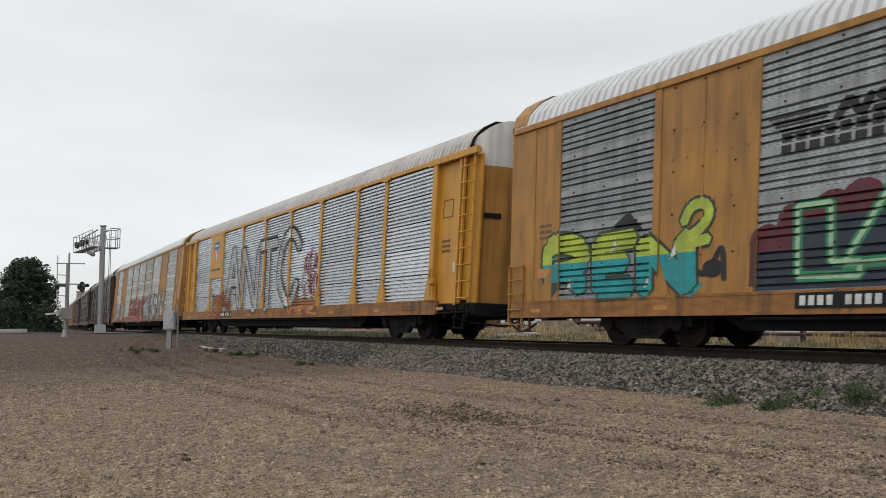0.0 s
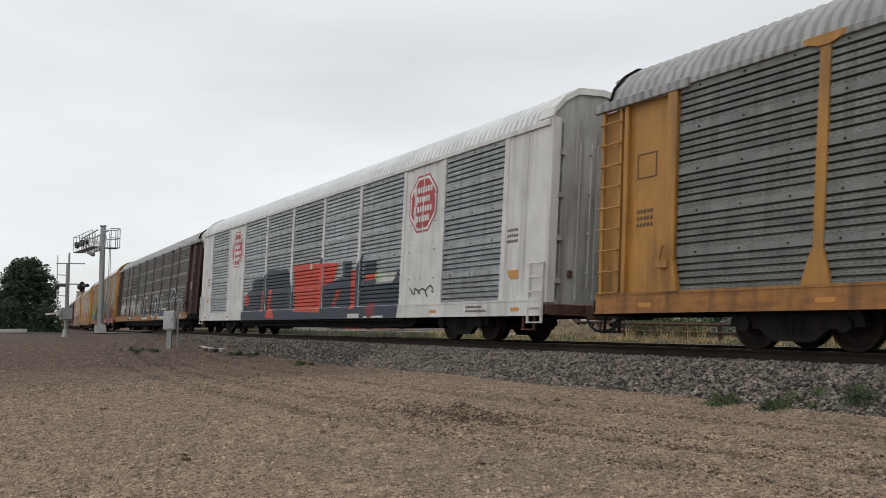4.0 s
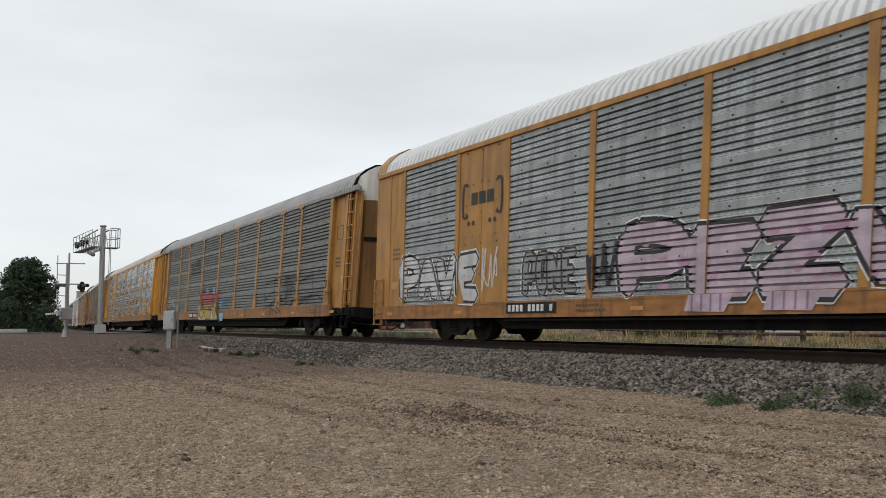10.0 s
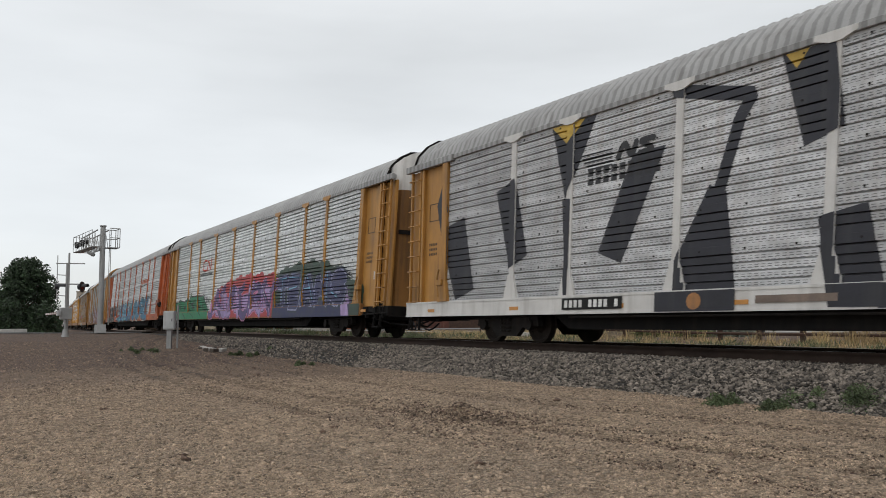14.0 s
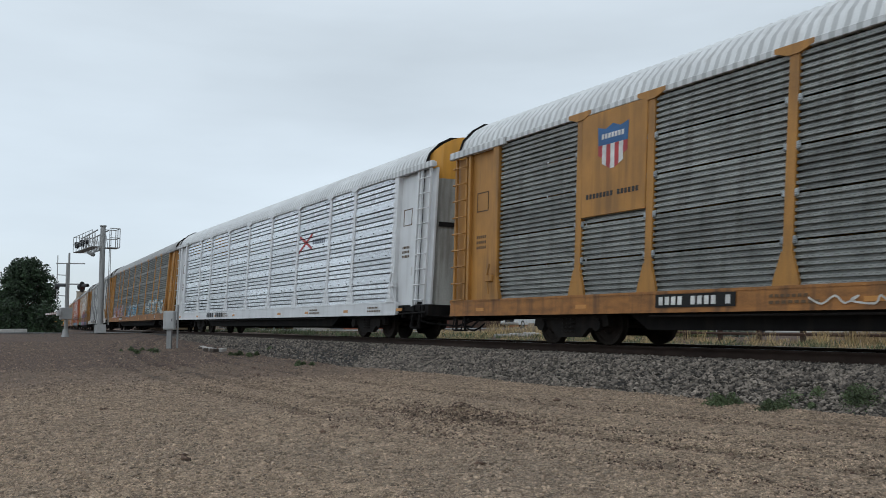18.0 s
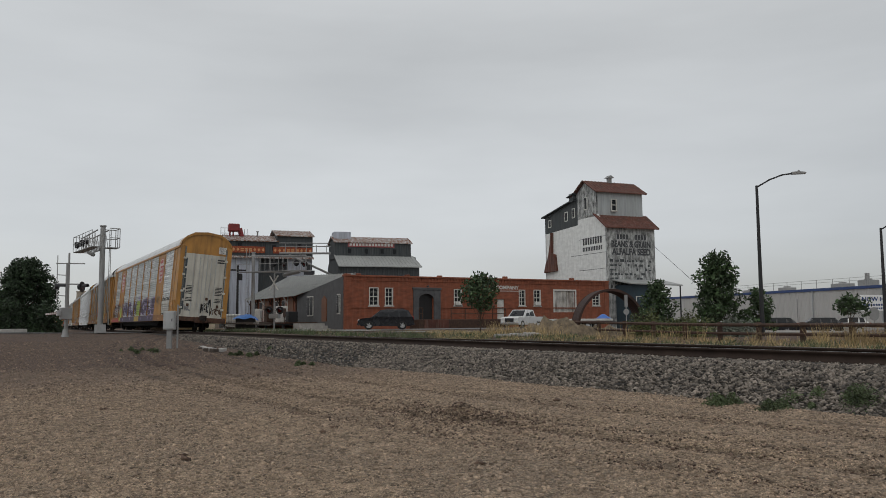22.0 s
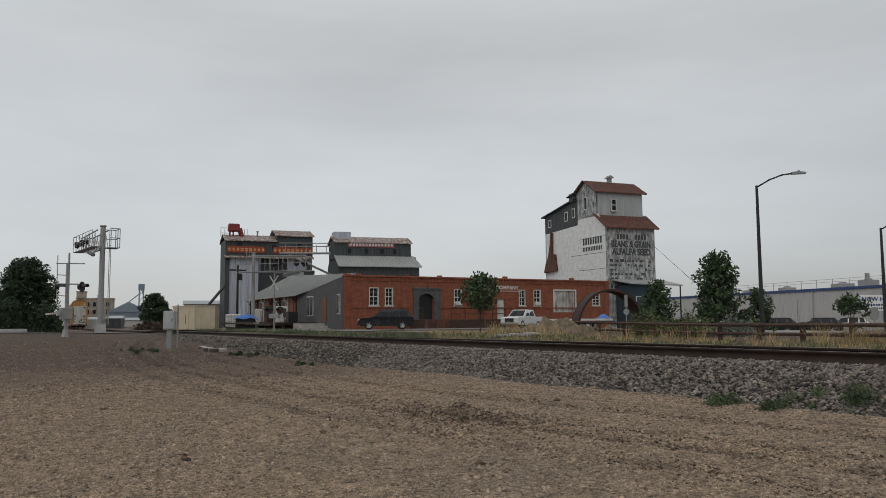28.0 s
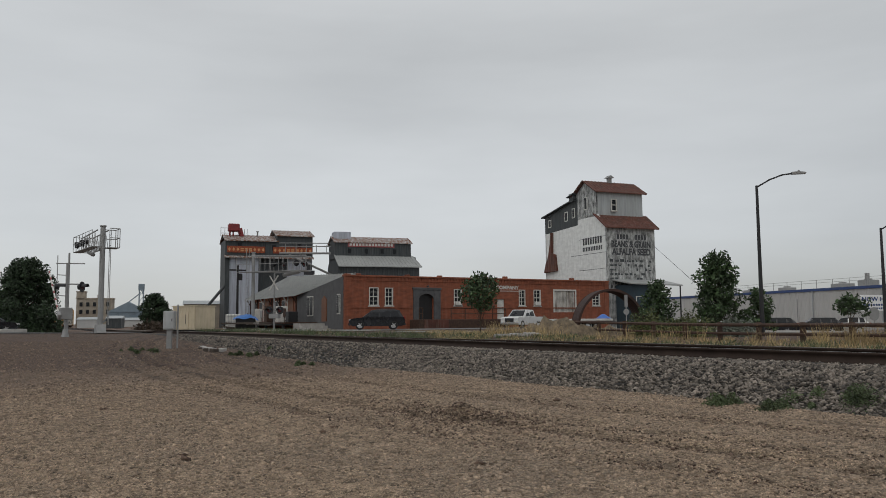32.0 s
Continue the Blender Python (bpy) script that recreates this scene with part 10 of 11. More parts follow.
def suv(name, at, paint_m, label, L=4.75, H=1.72):
    t = thing(name, label, "car", at)
    h = L / 2
    body = [(-h, 0.45, 0.06), (-h + 0.02, 0.80, 0.04), (-h + 0.25, 0.95, 0.02), (-h + 1.25, 1.06, 0.0), (h - 0.12, 1.08, 0.0), (h, 0.85, 0.03), (h, 0.42, 0.06), (h - 0.3, 0.30, 0.05), (-h + 0.3, 0.30, 0.05)]
    part("body", car_mesh(L, 1.86, H, body), paint_m, t)
    cab = [(-h + 1.15, 1.05, 0.06), (-h + 1.95, H - 0.06, 0.22), (-h + 2.4, H, 0.25), (h - 0.75, H - 0.01, 0.25), (h - 0.45, H - 0.10, 0.2), (h - 0.15, 1.07, 0.06)]
    part("cabin", car_mesh(L, 1.84, H, cab), paint_m, t)
    for s in (-1, 1):
        for k, q in enumerate(([(-h + 1.55, 1.12), (-h + 2.0, 1.55), (-h + 2.55, 1.60), (-h + 2.55, 1.12)], [(-h + 2.65, 1.12), (-h + 2.65, 1.60), (-h + 3.45, 1.60), (-h + 3.45, 1.12)], [(-h + 3.55, 1.12), (-h + 3.55, 1.60), (h - 0.62, 1.57), (h - 0.45, 1.12)])):
            mb = MB()
            pts = [(x, s * (0.93 - 0.045 - 0.32 * max(0, z - 1.05)), z) for x, z in q]
            mb.face(pts if s > 0 else pts[::-1])
            mb.face([(x, y - s * 0.02, z) for x, y, z in (pts[::-1] if s > 0 else pts)])
            part("side_window", mb, M["glass"], t)
        for x in (-h + 0.92, h - 0.98):
            add_wheel(t, x, s * 0.80, 0.37)
        mb = MB()
        mb.box(-h - 0.01, -h + 0.25, s * 0.62 - 0.2, s * 0.62 + 0.2, 0.70, 0.88, 0, 0.04)
        part("headlight", mb, M["headlamp"], t)
        mb = MB()
        mb.box(h - 0.12, h + 0.01, s * 0.75 - 0.1, s * 0.75 + 0.12, 0.85, 1.1, 0, 0.03)
        part("tail_light", mb, M["tail"], t)
        mb = MB()
        mb.box(-h + 1.45, -h + 1.65, s * 0.95 - 0.04, s * 0.95 + 0.12, 1.08, 1.24, 0, 0.03)
        part("mirror", mb, paint_m, t)
        mb = MB()
        mb.tube((-h + 2.2, s * 0.62, H + 0.05), (h - 0.8, s * 0.62, H + 0.04), 0.02, 5)
        part("roof_rail", mb, M["darksteel"], t)
    mb = MB()
    mb.face([(-h + 1.22, -0.78, 1.10), (-h + 1.22, 0.78, 1.10), (-h + 1.93, 0.66, 1.62), (-h + 1.93, -0.66, 1.62)][::-1])
    mb.v = [(x - 0.012, y, z + 0.012) for x, y, z in mb.v]
    part("windscreen", mb, M["glass"], t)
    for nm, x0, x1 in (("front_bumper", -h - 0.06, -h + 0.15), ("rear_bumper", h - 0.15, h + 0.06)):
        mb = MB()
        mb.box(x0, x1, -0.86, 0.86, 0.36, 0.58, 0, 0.05)
        part(nm, mb, paint_m, t)
    return t


SUV_AT, SUV_RZ = (-61.1, 33.1, 0.52), 64.0
suv_car = suv("sport_utility_vehicle", pose(*SUV_AT, 0, 0, SUV_RZ), M["suv_paint"], "black sport utility vehicle with silver alloy wheels on the street")
LEFT_RZ = 180 + 78.0
left_car = suv("passenger_car", pose(-86.5, -30.0, 0.40, 0, 0, LEFT_RZ), M["suv_paint"], "dark car on the road by the hedge", 4.6, 1.5)
van = suv("parked_van", pose(-131.4, 8.2, gz1(-131.4, 8.2), 0, 0, 80), M["white_car"], "white car parked beside the hedge", 4.8, 1.9)
# white pickup with flat trailer
pk_at = pose(-64.9, 51.0, 0.42, 0, 0, 114)
pick = thing("pickup_truck", "white pickup truck parked beside the dirt heap", "pickup", pk_at)
h = 2.8
body = [(-h, 0.5, 0.05), (-h, 0.98, 0.03), (-h + 0.2, 1.12, 0.0), (-h + 1.5, 1.20, 0.0), (h, 1.18, 0.0), (h, 0.5, 0.03), (h - 0.3, 0.38, 0.05), (-h + 0.3, 0.38, 0.05)]
part("body", car_mesh(5.6, 2.0, 1.9, body), M["white_car"], pick)
part("cabin", car_mesh(5.6, 1.95, 1.9, [(-h + 1.4, 1.18, 0.05), (-h + 2.15, 1.84, 0.2), (-h + 2.5, 1.9, 0.22), (-h + 3.7, 1.88, 0.22), (-h + 3.95, 1.18, 0.06)]), M["white_car"], pick)
for s in (-1, 1):
    for q in ([(-h + 1.8, 1.24), (-h + 2.2, 1.72), (-h + 2.7, 1.75), (-h + 2.7, 1.24)], [(-h + 2.8, 1.24), (-h + 2.8, 1.75), (-h + 3.6, 1.74), (-h + 3.72, 1.24)]):
        mb = MB()
        pts = [(x, s * (0.975 - 0.04 - 0.26 * (z - 1.18)), z) for x, z in q]
        mb.face(pts if s > 0 else pts[::-1])
        part("side_window", mb, M["glass"], pick)
    for x in (-h + 1.0, h - 1.15):
        add_wheel(pick, x, s * 0.86, 0.41)
    mb = MB()
    mb.box(-h - 0.02, -h + 0.16, s * 0.72 - 0.2, s * 0.72 + 0.2, 0.82, 1.04, 0, 0.03)
    part("headlight", mb, M["headlamp"], pick)
mb = MB()
mb.box(-h - 0.05, -h + 0.02, -0.5, 0.5, 0.62, 1.05, 0, 0.04)
part("grille", mb, M["darksteel"], pick)
mb = MB()
mb.face([(-h + 1.46, -0.8, 1.22), (-h + 1.46, 0.8, 1.22), (-h + 2.12, 0.7, 1.80), (-h + 2.12, -0.7, 1.80)][::-1])
mb.v = [(x - 0.03, y, z + 0.02) for x, y, z in mb.v]
part("windscreen", mb, M["glass"], pick)
mb = MB()
mb.box(-h - 0.1, -h + 0.12, -0.98, 0.98, 0.42, 0.62, 0, 0.04)
part("front_bumper", mb, M["galv"], pick)
trail = thing("flat_trailer", "low flatbed trailer with pale deck and dark wheels", "trailer", pose(-60.9, 54.2, 0.30, 0, 0, 66))
mb = MB()
mb.box(-2.2, 3.8, -1.1, 1.1, 0.85, 1.05, 0, 0.02)
part("deck", mb, M["white_trim"], trail)
mb = MB()
mb.box(-2.1, 3.7, -1.0, 1.0, 0.62, 0.84)
mb.tube((-2.1, 0, 0.7), (-3.6, 0, 0.7), 0.06, 6)
part("frame", mb, M["darksteel"], trail)
for s in (-1, 1):
    for x in (1.2, 2.1):
        add_wheel(trail, x, s * 0.95, 0.36)
tp = part("load", np_mesh("load", [(2.6 + 0.2 * i, -0.9 + 0.3 * j, 1.05 + 0.45 * math.sin(math.pi * i / 6) * math.sin(math.pi * j / 6) + 0.02) for i in range(7) for j in range(7)], grid_faces(7, 7), mat("bright_blue_tarp", (0.03, 0.13, 0.45), 0.5, 0, 0.8, 1.2, 4, (1, 1, 1), 40, 0.1), True), None, trail, "small blue tarpaulin load")
for i, (x, y, m, rz) in enumerate(((-50.2, 66.6, "white_car", 60), (-48.4, 68.4, "suv_paint", 44), (-46.5, 72.6, "suv_paint", 40), (-44.8, 74.6, "alloy", 30))):
    suv("parked_car", pose(x, y, gz1(x, y), 0, 0, rz), M[m], "parked car far behind the fence", 4.5, 1.5)

# ---- half-round steel culvert piece, dirt heap ----
cul = thing("steel_arch_culvert", "half-round rusty corrugated steel arch standing on the ground", "culvert", pose(-42.6, 41.6, 0.50, 0, 0, 60))
mb = MB()
n, R0, R1 = 30, 2.36, 2.48
for j in range(12):
    x0, x1 = -0.25 + j * 0.2, -0.25 + (j + 1) * 0.2
    d0, d1 = 0.03 * (j % 2), 0.03 * ((j + 1) % 2)
    for i in range(n):
        a0, a1 = math.pi * i / n, math.pi * (i + 1) / n
        for R, o in ((R1, 1), (R0, -1)):
            q = [((R + d0) * math.cos(a0), x0, (R + d0) * math.sin(a0) * 1.18), ((R + d0) * math.cos(a1), x0, (R + d0) * math.sin(a1) * 1.18), ((R + d1) * math.cos(a1), x1, (R + d1) * math.sin(a1) * 1.18), ((R + d1) * math.cos(a0), x1, (R + d1) * math.sin(a0) * 1.18)]
            mb.face(q if o > 0 else q[::-1])
for x in (-0.25, 2.15):
    for i in range(n):
        a0, a1 = math.pi * i / n, math.pi * (i + 1) / n
        mb.face([(R * math.cos(a), x, R * math.sin(a) * 1.18) for R, a in ((R0, a0), (R1 + 0.03, a0), (R1 + 0.03, a1), (R0, a1))])
part("arch_shell", mb, mat("rusty_culvert_steel", (0.042, 0.021, 0.016), 0.75, 0.1, 0.6, 1.5, 2, (1, 1, 1), 30, 0.2), cul)
rr = np.random.RandomState(12)
hv = []
for i in range(36):
    for j in range(14):
        x, y = -4.6 + i * 0.26, -1.9 + j * 0.28
        hh = 1.3 * math.exp(-((x + 0.3) / 2.7) ** 2 - (y / 1.0) ** 2) + 0.5 * math.exp(-((x - 2.8) / 1.1) ** 2 - (y / 0.8) ** 2)
        hv.append((x, y, hh * (1 + 0.25 * rr.randn() * 0.5) + 0.05 * rr.randn() * (hh > 0.1) - 0.1))
heap = part("dirt_heap", np_mesh("dirt_heap", hv, grid_faces(36, 14), mat("dry_dirt_heap", (0.15, 0.115, 0.075), 0.95, 0, 0.4, 1.5, 4, (1, 1, 1), 18, 1.0), True))
heap.matrix_basis = pose(-34.2, 29.6, 0.0, 0, 0, 60)
tagged(heap, "heap of dry brown dirt and weeds", "heap")
slabs = thing("broken_concrete", "broken pale concrete slabs lying by the heap", "rubble", pose(-33.5, 26.0, 0.35, 0, 0, 70))
for i in range(4):
    mb = MB()
    mb.box(-1.2 + i * 0.9, -0.4 + i * 0.9, -0.3 + 0.1 * i, 0.4, 0.0, 0.16, 0, 0.03)
    part("slab", mb, M["concrete"], slabs, "", pose(0, 0, 0.02 * i, 4 * (i - 1), 3 * (i % 2), 9 * i))

# ---- signs ----
def sign_post(name, label, x, y, w, z0, z1, m, rz, round_=False):
    t = thing(name, label, "sign", pose(x, y, gz1(x, y), 0, 0, rz))
    mb = MB()
    for s in ((-w * 0.35, w * 0.35) if w > 1 else (0,)):
        mb.tube((s, 0.03, 0), (s, 0.03, z1), 0.035, 6)
    part("post", mb, M["galv"], t)
    mb = MB()
    if round_:
        mb.prism([(w / 2 * math.cos(i * math.pi / 8), (z0 + z1) / 2 + (z1 - z0) / 2 * math.sin(i * math.pi / 8)) for i in range(16)], "y", -0.02, 0.01)
    else:
        mb.box(-w / 2, w / 2, -0.02, 0.01, z0, z1, 0, 0.008)
    return t, part("board", mb, m, t)


t, b = sign_post("hiring_sign", "white sign board with dark blue capital letters on posts", -33.2, 59.6, 2.4, 1.75, 2.95, mat("clean_white_board", (0.78, 0.78, 0.77), 0.5, 0, 0.95, 1.03, 2, (1, 1, 1), 40, 0), 57)
flat_text(b, "NOW H", -1.1, 0.5, 2.5, 2.8, -0.03, M["bluetrim"], "lettering")
mb = MB()
for i in range(11):
    mb.box(-1.05 + i * 0.19, -0.92 + i * 0.19, -0.035, -0.02, 2.15, 2.3)
    mb.box(-0.95 + i * 0.15, -0.85 + i * 0.15, -0.035, -0.02, 1.9, 2.02)
part("small_marks", mb, M["bluetrim"], b)
sign_post("round_sign", "small round grey sign on a post", -33.0, 58.8, 0.8, 1.0, 2.0, M["galv"], 57, True)
sign_post("road_sign", "narrow white road sign seen from its back", -39.7, 40.2, 0.22, 1.7, 2.5, M["galv"], 60)
sign_post("diamond_sign", "small grey diamond sign on a post", -39.5, 40.0, 0.4, 1.15, 1.55, M["galv"], 60, True)
p = thing("lot_post", "slim pale post by the parking lot", "post", pose(-52, 78, gz1(-52, 78)))
mb = MB()
mb.tube((0, 0, 0), (0, 0, 3.6), 0.05, 6)
part("shaft", mb, M["galv"], p)
# spare ties and scrap beside the track
r = random.Random(9)
for i in range(7):
    x, y = -31.6 + i * 0.35 + r.uniform(-0.2, 0.2), 8.9 + r.uniform(-0.2, 0.5)
    tz = gz1(x, y) + 0.05
    b = part("scrap_block", (lambda mb: (mb.box(-0.2, 0.22, -0.09, 0.09, -0.06, 0.08, 0, 0.02), mb)[1])(MB()), M["concrete"] if i % 2 else M["tie"], None, "", pose(x, y, tz, 0, r.uniform(-12, 12), r.uniform(0, 180)))
    tagged(b, "small broken concrete block lying on ballast", "rubble")
# ---- plants ----
M["leaf"] = mat("broad_green_leaf", (0.035, 0.062, 0.022), 0.7, 0, 0.5, 1.7, 1.3, (1, 1, 1), 8, 0)
M["leaf_dark"] = mat("dark_green_leaf", (0.020, 0.037, 0.015), 0.75, 0, 0.45, 1.9, 1.0, (1, 1, 1), 8, 0)
M["leaf_grey"] = mat("sage_grey_leaf", (0.15, 0.17, 0.135), 0.8, 0, 0.6, 1.3, 1.3, (1, 1, 1), 8, 0)
M["leaf_olive"] = mat("olive_green_leaf", (0.085, 0.10, 0.035), 0.75, 0, 0.5, 1.6, 1.3, (1, 1, 1), 8, 0)
M["bark"] = mat("brown_bark", (0.07, 0.05, 0.035), 0.9, 0, 0.6, 1.4, 6, (1, 1, 0.4), 40, 0.5)
M["drygrass"] = mat("dry_straw_grass", (0.43, 0.32, 0.16), 0.85, 0, 0.55, 1.3, 0.9, (1, 1, 1), 10, 0)
M["weed"] = mat("green_weed", (0.075, 0.10, 0.045), 0.8, 0, 0.55, 1.5, 1.4, (1, 1, 1), 10, 0)
for k in ("leaf", "leaf_dark", "leaf_grey", "leaf_olive", "drygrass", "weed"):
    island(M[k], 0.45, 1.5)


def leaf_cloud(name, centres, size, m, seed):
    """Small folded leaves round many points, in one mesh."""
    r = np.random.RandomState(seed)
    n = len(centres)
    d = r.randn(n, 3)
    d /= np.linalg.norm(d, axis=1)[:, None]
    e = r.randn(n, 3)
    e -= (e * d).sum(1)[:, None] * d
    e /= np.linalg.norm(e, axis=1)[:, None]
    s = size * r.uniform(0.6, 1.3, n)[:, None]
    a, b = d * s, e * s * 0.45
    c = np.asarray(centres)
    up = np.cross(d, e) * s * 0.15
    v = np.stack([c - a, c + b + up, c + a, c - b + up], 1).reshape(-1, 3)
    return np_mesh(name, v, np.arange(4 * n).reshape(-1, 4), m)


def tree(x, y, h, crown, n, size, m, seed, label, lobes=14, trunk=0.16, low=0.3, cone=False):
    """A tapered trunk with limbs and a crown of leaf clumps; crown: half-widths x, y and the crown's lower edge as a share of h."""
    z0 = gz1(x, y) - 0.05
    t = thing("tree", label, "tree", pose(x, y, z0))
    r = np.random.RandomState(seed)
    mb = MB()
    pts = [Vector((0, 0, 0))]
    for i in range(5):
        pts.append(Vector((r.uniform(-0.1, 0.1) * i * 0.4, r.uniform(-0.1, 0.1) * i * 0.4, h * 0.8 * (i + 1) / 5)))
    for i, (a, b) in enumerate(zip(pts, pts[1:])):
        mb.tube(a, b, trunk * (1 - 0.18 * i), 7, trunk * (1 - 0.18 * (i + 1)))
    cs = []
    for i in range(lobes):
        f = (i + 0.5) / lobes
        ang = i * 2.4 + r.uniform(-0.4, 0.4)
        zz = h * (low + (0.93 - low) * f)
        wid = (1.05 - f) ** 0.75 if cone else math.sin(math.pi * min(1, 0.18 + 0.80 * f)) ** 0.7
        rad = r.uniform(0.35, 0.95) * wid
        c = Vector((crown[0] * rad * math.cos(ang), crown[1] * rad * math.sin(ang), zz))
        cs.append((c, 0.27 * min(crown) * (0.75 + 0.5 * r.rand()) + 0.05))
        s = pts[min(4, 1 + int(4 * f * 0.8))]
        mid = s.lerp(c, 0.5) + Vector((0, 0, 0.1))
        mb.tube(s, mid, trunk * 0.35, 5, trunk * 0.22)
        mb.tube(mid, c, trunk * 0.22, 5, trunk * 0.08)
    part("trunk", mb, M["bark"], t)
    per = n // lobes
    pos = []
    for c, rad in cs:
        q = r.randn(per, 3)
        q /= np.linalg.norm(q, axis=1)[:, None]
        q *= (rad * r.uniform(0.35, 1.15, per) ** 0.7)[:, None] * np.array([1.15, 1.15, 0.85])
        pos.append(q + np.array(c))
    cr = part("crown", leaf_cloud("crown", np.concatenate(pos), size, m, seed + 1), None, t)
    return t


tree(-41.0, 28.9, 3.85, (1.4, 1.4), 1700, 0.13, M["leaf"], 31, "slender young green tree before the brick wall", 24, 0.05, 0.45)
tree(-34.3, 43.0, 5.2, (2.05, 2.05), 4600, 0.15, M["leaf"], 33, "tall tapering green tree behind the fence", 30, 0.09, 0.12, True)
tree(-33.0, 36.0, 3.3, (1.25, 1.25), 2400, 0.11, M["leaf"], 35, "low spreading green tree behind the fence", 22, 0.06, 0.25, True)
tree(-31.6, 43.5, 2.9, (1.1, 1.1), 1000, 0.15, M["leaf"], 37, "small green tree beside the street lamp", 16, 0.05, 0.15, True)
tree(-31.5, 53.2, 2.6, (1.3, 1.3), 560, 0.17, M["leaf"], 39, "small spreading young tree by the parking lot", 14, 0.05, 0.55)
tree(-106.0, 9.2, 9.0, (3.6, 3.6), 18000, 0.20, M["leaf_dark"], 41, "large dense dark green tree beside the crossing", 46, 0.3, 0.12)
tree(-104.0, 3.0, 8.2, (3.0, 3.0), 12000, 0.20, M["leaf_dark"], 42, "dense dark green tree in a row by the road", 34, 0.3, 0.12)
tree(-114.3, 26.1, 5.0, (2.2, 2.2), 6000, 0.20, M["leaf_dark"], 43, "round dark green tree past the crossing", 26, 0.2, 0.15)


def bush(x, y, w, h, n, size, m, seed, label, name="bush"):
    z0 = gz1(x, y)
    r = np.random.RandomState(seed)
    q = r.randn(n, 3)
    q /= np.linalg.norm(q, axis=1)[:, None]
    q *= r.uniform(0.3, 1.05, n)[:, None] ** 0.6
    bump = 1 + 0.22 * np.sin(q[:, 0] * 5 + seed) * np.cos(q[:, 1] * 6)
    q = q * np.array([w, w, h]) * bump[:, None]
    q[:, 2] = np.abs(q[:, 2]) + 0.03
    t = thing(name, label, "bush", pose(x, y, z0 - 0.05))
    mb = MB()
    for i in range(7):
        a = i * 0.9
        mb.tube((0, 0, 0), (w * 0.6 * math.cos(a), w * 0.6 * math.sin(a), h * 0.7), 0.03, 5, 0.01)
    part("stems", mb, M["bark"], t)
    part("foliage", leaf_cloud("foliage", q, size, m, seed + 3), None, t)


bush(-30.9, 32.9, 1.15, 1.3, 2600, 0.08, M["leaf_olive"], 51, "round green bush behind the rail fence")
bush(-29.6, 34.6, 1.35, 1.25, 2600, 0.08, M["leaf_olive"], 52, "broad green bush behind the rail fence")
bush(-28.6, 37.2, 1.25, 1.0, 2000, 0.08, M["leaf_grey"], 53, "grey green sage bush behind the fence")
bush(-31.5, 35.0, 1.4, 1.0, 2200, 0.09, M["leaf"], 54, "low green bush behind the fence")
for i in range(10):
    a = i / 9
    bush(-93 + a * -14, 6.2 - a * 9.0, 2.1, 3.9 + 0.3 * (i % 3), 3800, 0.17, M["leaf_dark"], 60 + i, "dark green clipped hedge bush beside the road", "hedge_bush")
bush(-93.5, 10.2, 1.9, 3.3, 3200, 0.17, M["leaf_dark"], 75, "dark green bush beside the railway crossing")
for i, (x, y) in enumerate(((-98, 24), (-103, 27), (-92, 22), (-108, 30), (-88, 19.5))):
    bush(x, y, 1.6, 1.1, 500, 0.2, M["weed"] if i % 2 else M["bark"], 80 + i, "low scrub past the crossing", "scrub")


def blades(name, pos, h, m, seed, lean=0.35, w=0.012):
    """Upright grass blades as thin triangles."""
    r = np.random.RandomState(seed)
    n = len(pos)
    a = r.uniform(0, 6.28, n)
    hh = h * r.uniform(0.45, 1.2, n)
    dx = np.stack([np.cos(a), np.sin(a), np.zeros(n)], 1)
    tip = pos + np.stack([lean * hh * r.randn(n), lean * hh * r.randn(n), hh], 1)
    v = np.stack([pos - dx * w, pos + dx * w, tip], 1).reshape(-1, 3)
    return np_mesh(name, v, np.arange(3 * n).reshape(-1, 3), m)


r = np.random.RandomState(77)


def tufts(n, x0, x1, y0, y1, per, spread_r, seed):
    r = np.random.RandomState(seed)
    cx, cy = r.uniform(x0, x1, n), r.uniform(y0, y1, n)
    x = (cx[:, None] + spread_r * r.randn(n, per)).ravel()
    y = (cy[:, None] + spread_r * r.randn(n, per)).ravel()
    return np.stack([x, y, ground_z(x, y) - 0.02], 1)


keep = np.random.RandomState(3)
g1 = np.concatenate([tufts(900, -60, -8, 17.2, 22, 16, 0.12, 1), tufts(520, -45, -9, 22, 33, 16, 0.15, 2), tufts(350, -52, -38, 24, 31, 16, 0.2, 3)])
g1 = g1[(g1[:, 0] + 1.63 * g1[:, 1] > 0.6 * keep.randn(len(g1))) | (keep.rand(len(g1)) < 0.04)]
tagged(part("dry_grass", blades("dry_grass", g1, 0.21, M["drygrass"], 5, 0.45, 0.014)), "tall dry straw coloured grass beyond the track", "grass", kind="stuff")
g2 = np.concatenate([tufts(26, -40, -12, 27.0, 29, 26, 0.16, 7), tufts(22, -20, -14, 28.5, 31, 40, 0.18, 8), tufts(22, -38, -32, 26.5, 28, 22, 0.25, 9)])
tagged(part("tall_dry_grass", blades("tall_dry_grass", g2, 0.8, M["drygrass"], 6, 0.3, 0.012)), "tall straw grass along the fence", "grass", kind="stuff")
g3 = np.concatenate([tufts(240, -60, -8, 16.6, 20, 22, 0.25, 12), tufts(170, -40, -8, 20, 29, 26, 0.3, 13)])
tagged(part("green_verge", blades("green_verge", g3, 0.28, M["weed"], 7, 0.5, 0.02)), "patches of green weeds behind the rails", "grass", kind="stuff")


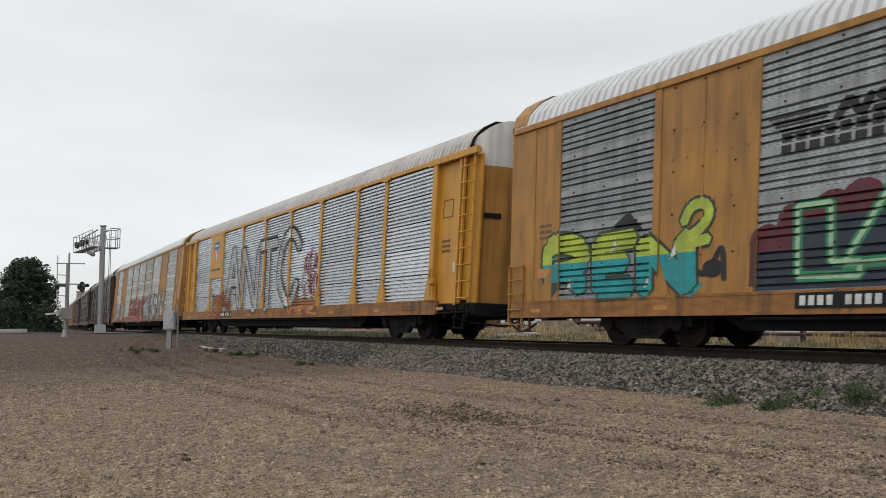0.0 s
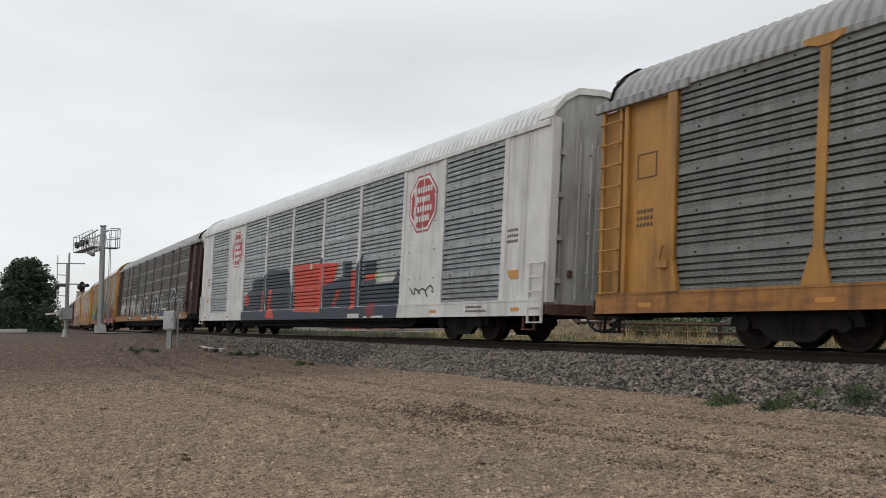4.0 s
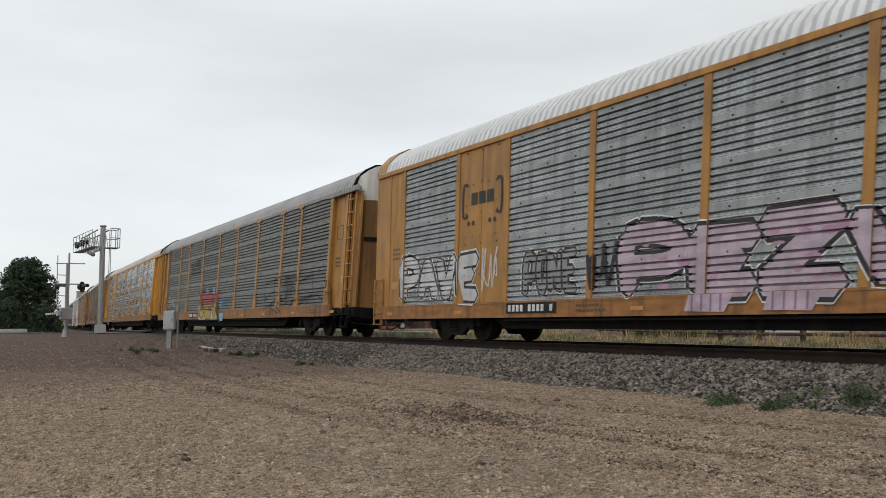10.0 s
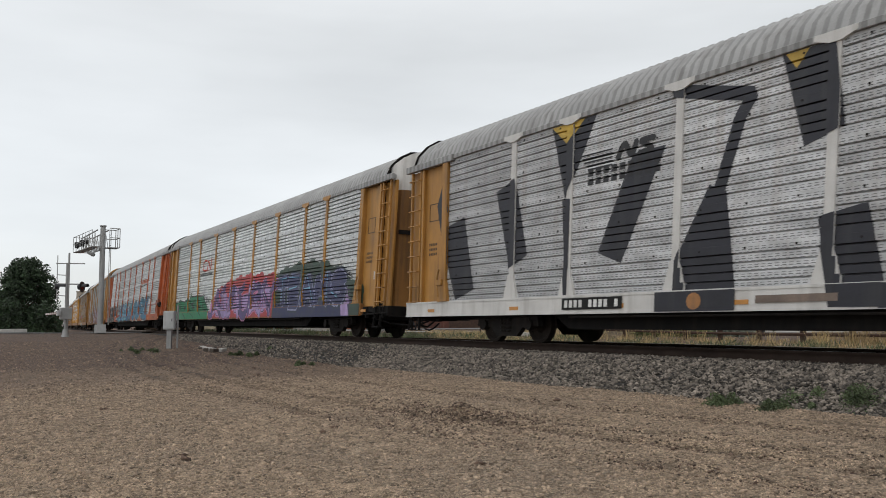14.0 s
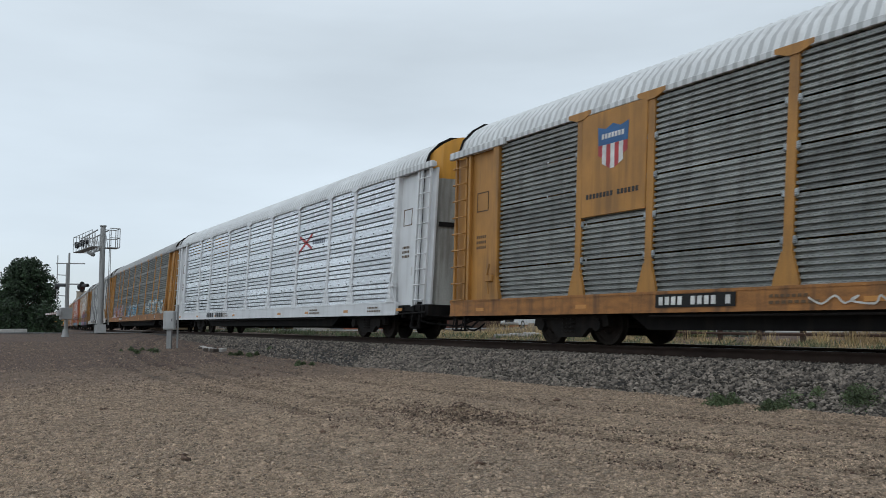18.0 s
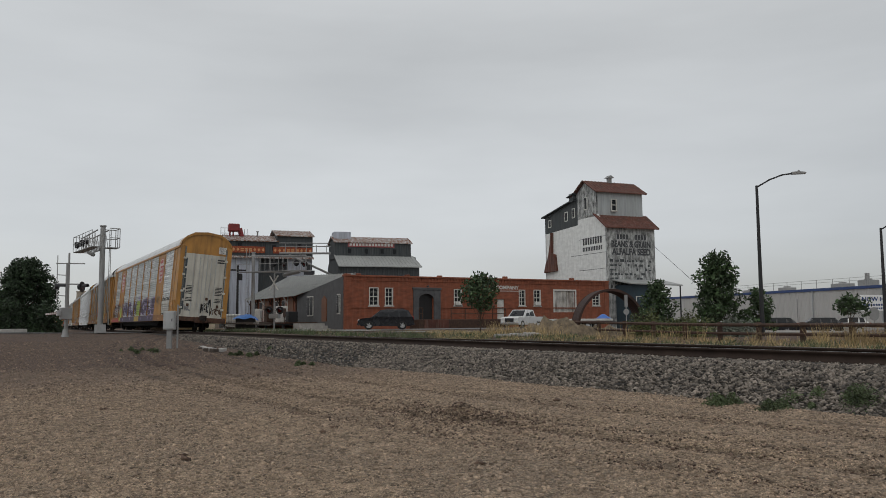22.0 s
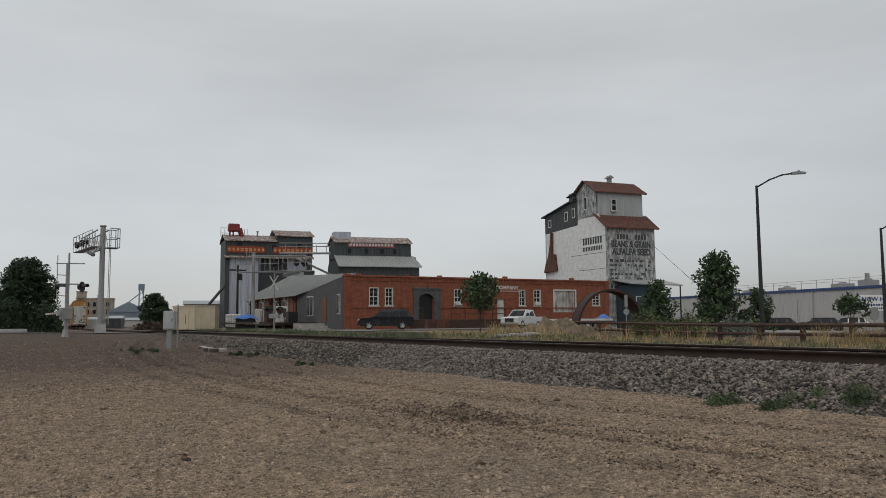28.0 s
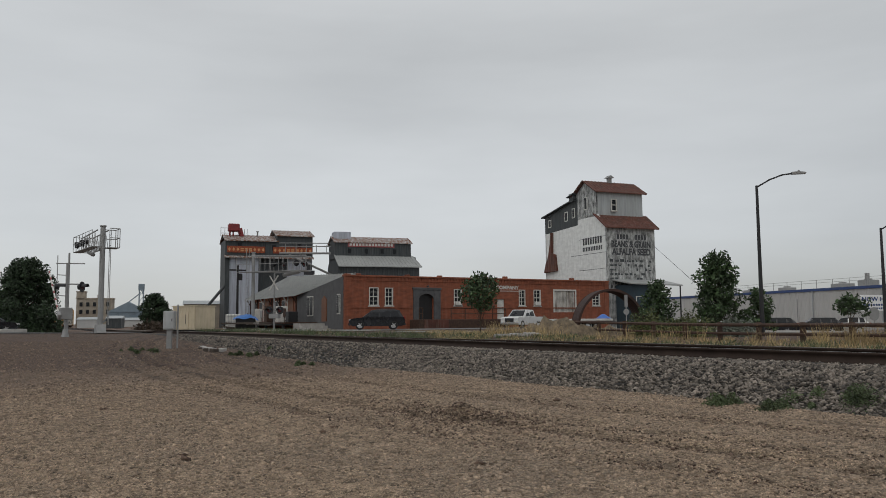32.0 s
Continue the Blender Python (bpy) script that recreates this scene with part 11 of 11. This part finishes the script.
def weed_patch(x, y, w, n, h, seed, label):
    r = np.random.RandomState(seed)
    k = max(3, int(w * 9))
    cx, cy, ch = x + w * 0.55 * r.randn(k), y + w * 0.3 * r.randn(k), h * r.uniform(0.4, 1.1, k)
    i = r.randint(0, k, n * 2)
    sp = ch[i] * 0.55
    q = np.stack([cx[i] + sp * r.randn(n * 2) * 0.7, cy[i] + sp * r.randn(n * 2) * 0.7, np.zeros(n * 2)], 1)
    base = np.maximum(ground_z(q[:, 0], q[:, 1]), RT + np.interp(q[:, 1] - YC, [-3.9, -3.0, -2.2], [-0.95, -0.66, -0.36]))
    q[:, 2] = base + 0.01 + ch[i] * r.rand(n * 2) ** 1.4 * np.exp(-((q[:, 0] - cx[i]) ** 2 + (q[:, 1] - cy[i]) ** 2) / (2 * sp ** 2))
    ob = part("weed_patch", leaf_cloud("weed_patch", q, 0.022 if x > -15 else 0.05, M["weed"], seed))
    return tagged(ob, label, "weeds", group="weeds along the ballast", kind="stuff")


weed_patch(-7.35, 9.35, 0.42, 520, 0.17, 91, "low green weeds at the foot of the ballast")
weed_patch(-6.75, 9.6, 0.5, 620, 0.16, 92, "spreading green weeds at the foot of the ballast")
weed_patch(-6.25, 10.0, 0.36, 800, 0.28, 93, "taller bushy green weed growing on the ballast foot")
weed_patch(-6.65, 10.0, 0.3, 300, 0.18, 94, "small green weed on the ballast")
weed_patch(-27.5, 9.3, 1.0, 700, 0.14, 95, "thin green weeds between stones")
weed_patch(-21.0, 9.0, 0.8, 300, 0.08, 96, "sparse low weeds at the ballast foot")
weed_patch(-31.0, 6.6, 1.2, 600, 0.16, 97, "green weeds near the relay box")
# dark clods and stones on the lot
rk = np.random.RandomState(15)
for i, (x, y, s) in enumerate(((-5.59, 3.93, 0.045), (-7.3, 1.96, 0.05), (-9.15, 7.8, 0.06), (-7.6, 2.0, 0.03), (-10.6, 3.0, 0.035), (-12.2, 2.1, 0.05), (-14.0, 5.0, 0.04), (-6.6, 6.4, 0.03), (-11.5, 6.6, 0.035), (-5.0, 5.6, 0.03), (-8.2, 3.7, 0.05), (-8.6, 4.0, 0.04), (-17.5, 6.2, 0.07), (-20.0, 7.0, 0.06))):
    zc = float(ground_z(x, y) + lot_relief(np.array(x), np.array(y)))
    ob = part("dirt_clod", stones("dirt_clod", np.array([[0, 0, 0.0]] * 3) + rk.randn(3, 3) * s * 0.5 * np.array([1, 1, 0.1]), np.array([s, s * 0.7, s * 0.6]), M["clod"] if "clod" in M else M["tie"], 100 + i), None, None, "", pose(x, y, zc + s * 0.3))
    tagged(ob, "dark brown clod of dry earth on the lot", "clod", group="clods on the lot")
# ---- motion ----
SHIFT = [(0, -0.06), (0.4, -0.06), (1, -0.10), (1.7, -0.76), (2, -0.84), (3, -0.72), (3.4, -0.75), (6, -1.245), (7, -1.05), (7.9, -1.62), (8.7, -1.63), (9, -1.55), (10, -1.93), (10.4, -2.0), (11, -1.85), (11.4, -1.75), (12, -1.49), (12.7, -2.10), (13, -2.13), (14, -1.82), (14.5, -1.68), (16.5, -1.51), (17, -1.39), (18, -1.66), (18.8, -1.33), (19, -1.12), (19.5, -1.0), (20, -0.82), (21, -0.8), (22, -0.5), (23, -0.5), (24, -0.1), (32, -0.1)]


def travel(t):
    """How far the train has run at t seconds."""
    return SPEED * t + float(np.interp(t, [a for a, b in SHIFT], [b for a, b in SHIFT]))


def car_pose(s):
    a, b = rail_point(s - 9.8), rail_point(s + 9.8)
    x = (b - a).normalized()
    y = Vector((0, 0, 1)).cross(x).normalized()
    z = x.cross(y)
    m = Matrix((x, y, z)).transposed().to_4x4() @ Matrix.Rotation(-float(cant(s - 9.8) + cant(s + 9.8)) / 2, 4, "X")
    m.translation = (a + b) / 2
    return m


def motions():
    times = [i * 0.5 for i in range(65)]
    for k, car in CARS.items():
        walk(car, [(t, car_pose(CAR0 + PITCH * k - travel(t))) for t in times])
    # the black car pulls out slowly, another comes along the road
    d = Matrix.Rotation(radians(SUV_RZ), 4, "Z").to_3x3() @ Vector((-1, 0, 0))
    base = Vector(SUV_AT)
    walk(suv_car, [(t, pose(*(base + d * s), 0, 0, SUV_RZ)) for t, s in ((0, 0), (29.8, 0), (30.3, 0.02), (31.0, 0.22), (31.5, 0.45), (32.0, 0.75))])
    for w in suv_car.children:
        if w.name.startswith("wheel"):
            p = w.matrix_basis.translation.copy()
            walk(w, [(t, pose(*p, 0, -math.degrees(s / 0.37), 0)) for t, s in ((0, 0), (29.8, 0), (30.3, 0.02), (31.0, 0.22), (31.5, 0.45), (32.0, 0.75))])
    walk(left_car, [(t, pose(-86.5, -30 + 34.9 * f, 0.40, 0, 0, LEFT_RZ)) for t, f in ((0.0, 0.0), (27.0, 0.0), (28.5, 0.35), (30.0, 0.73), (31.0, 0.90), (32.0, 1.0))])
    # the crossing arm lifts once the train is past
    up = [(0, 0), (30.4, 0), (30.8, 3), (31.2, 10), (31.6, 18), (32.0, 28)]
    walk(gate_arm, [(t, pose(-0.05, -0.36, 1.3, 0, a, 0)) for t, a in up])


motions()
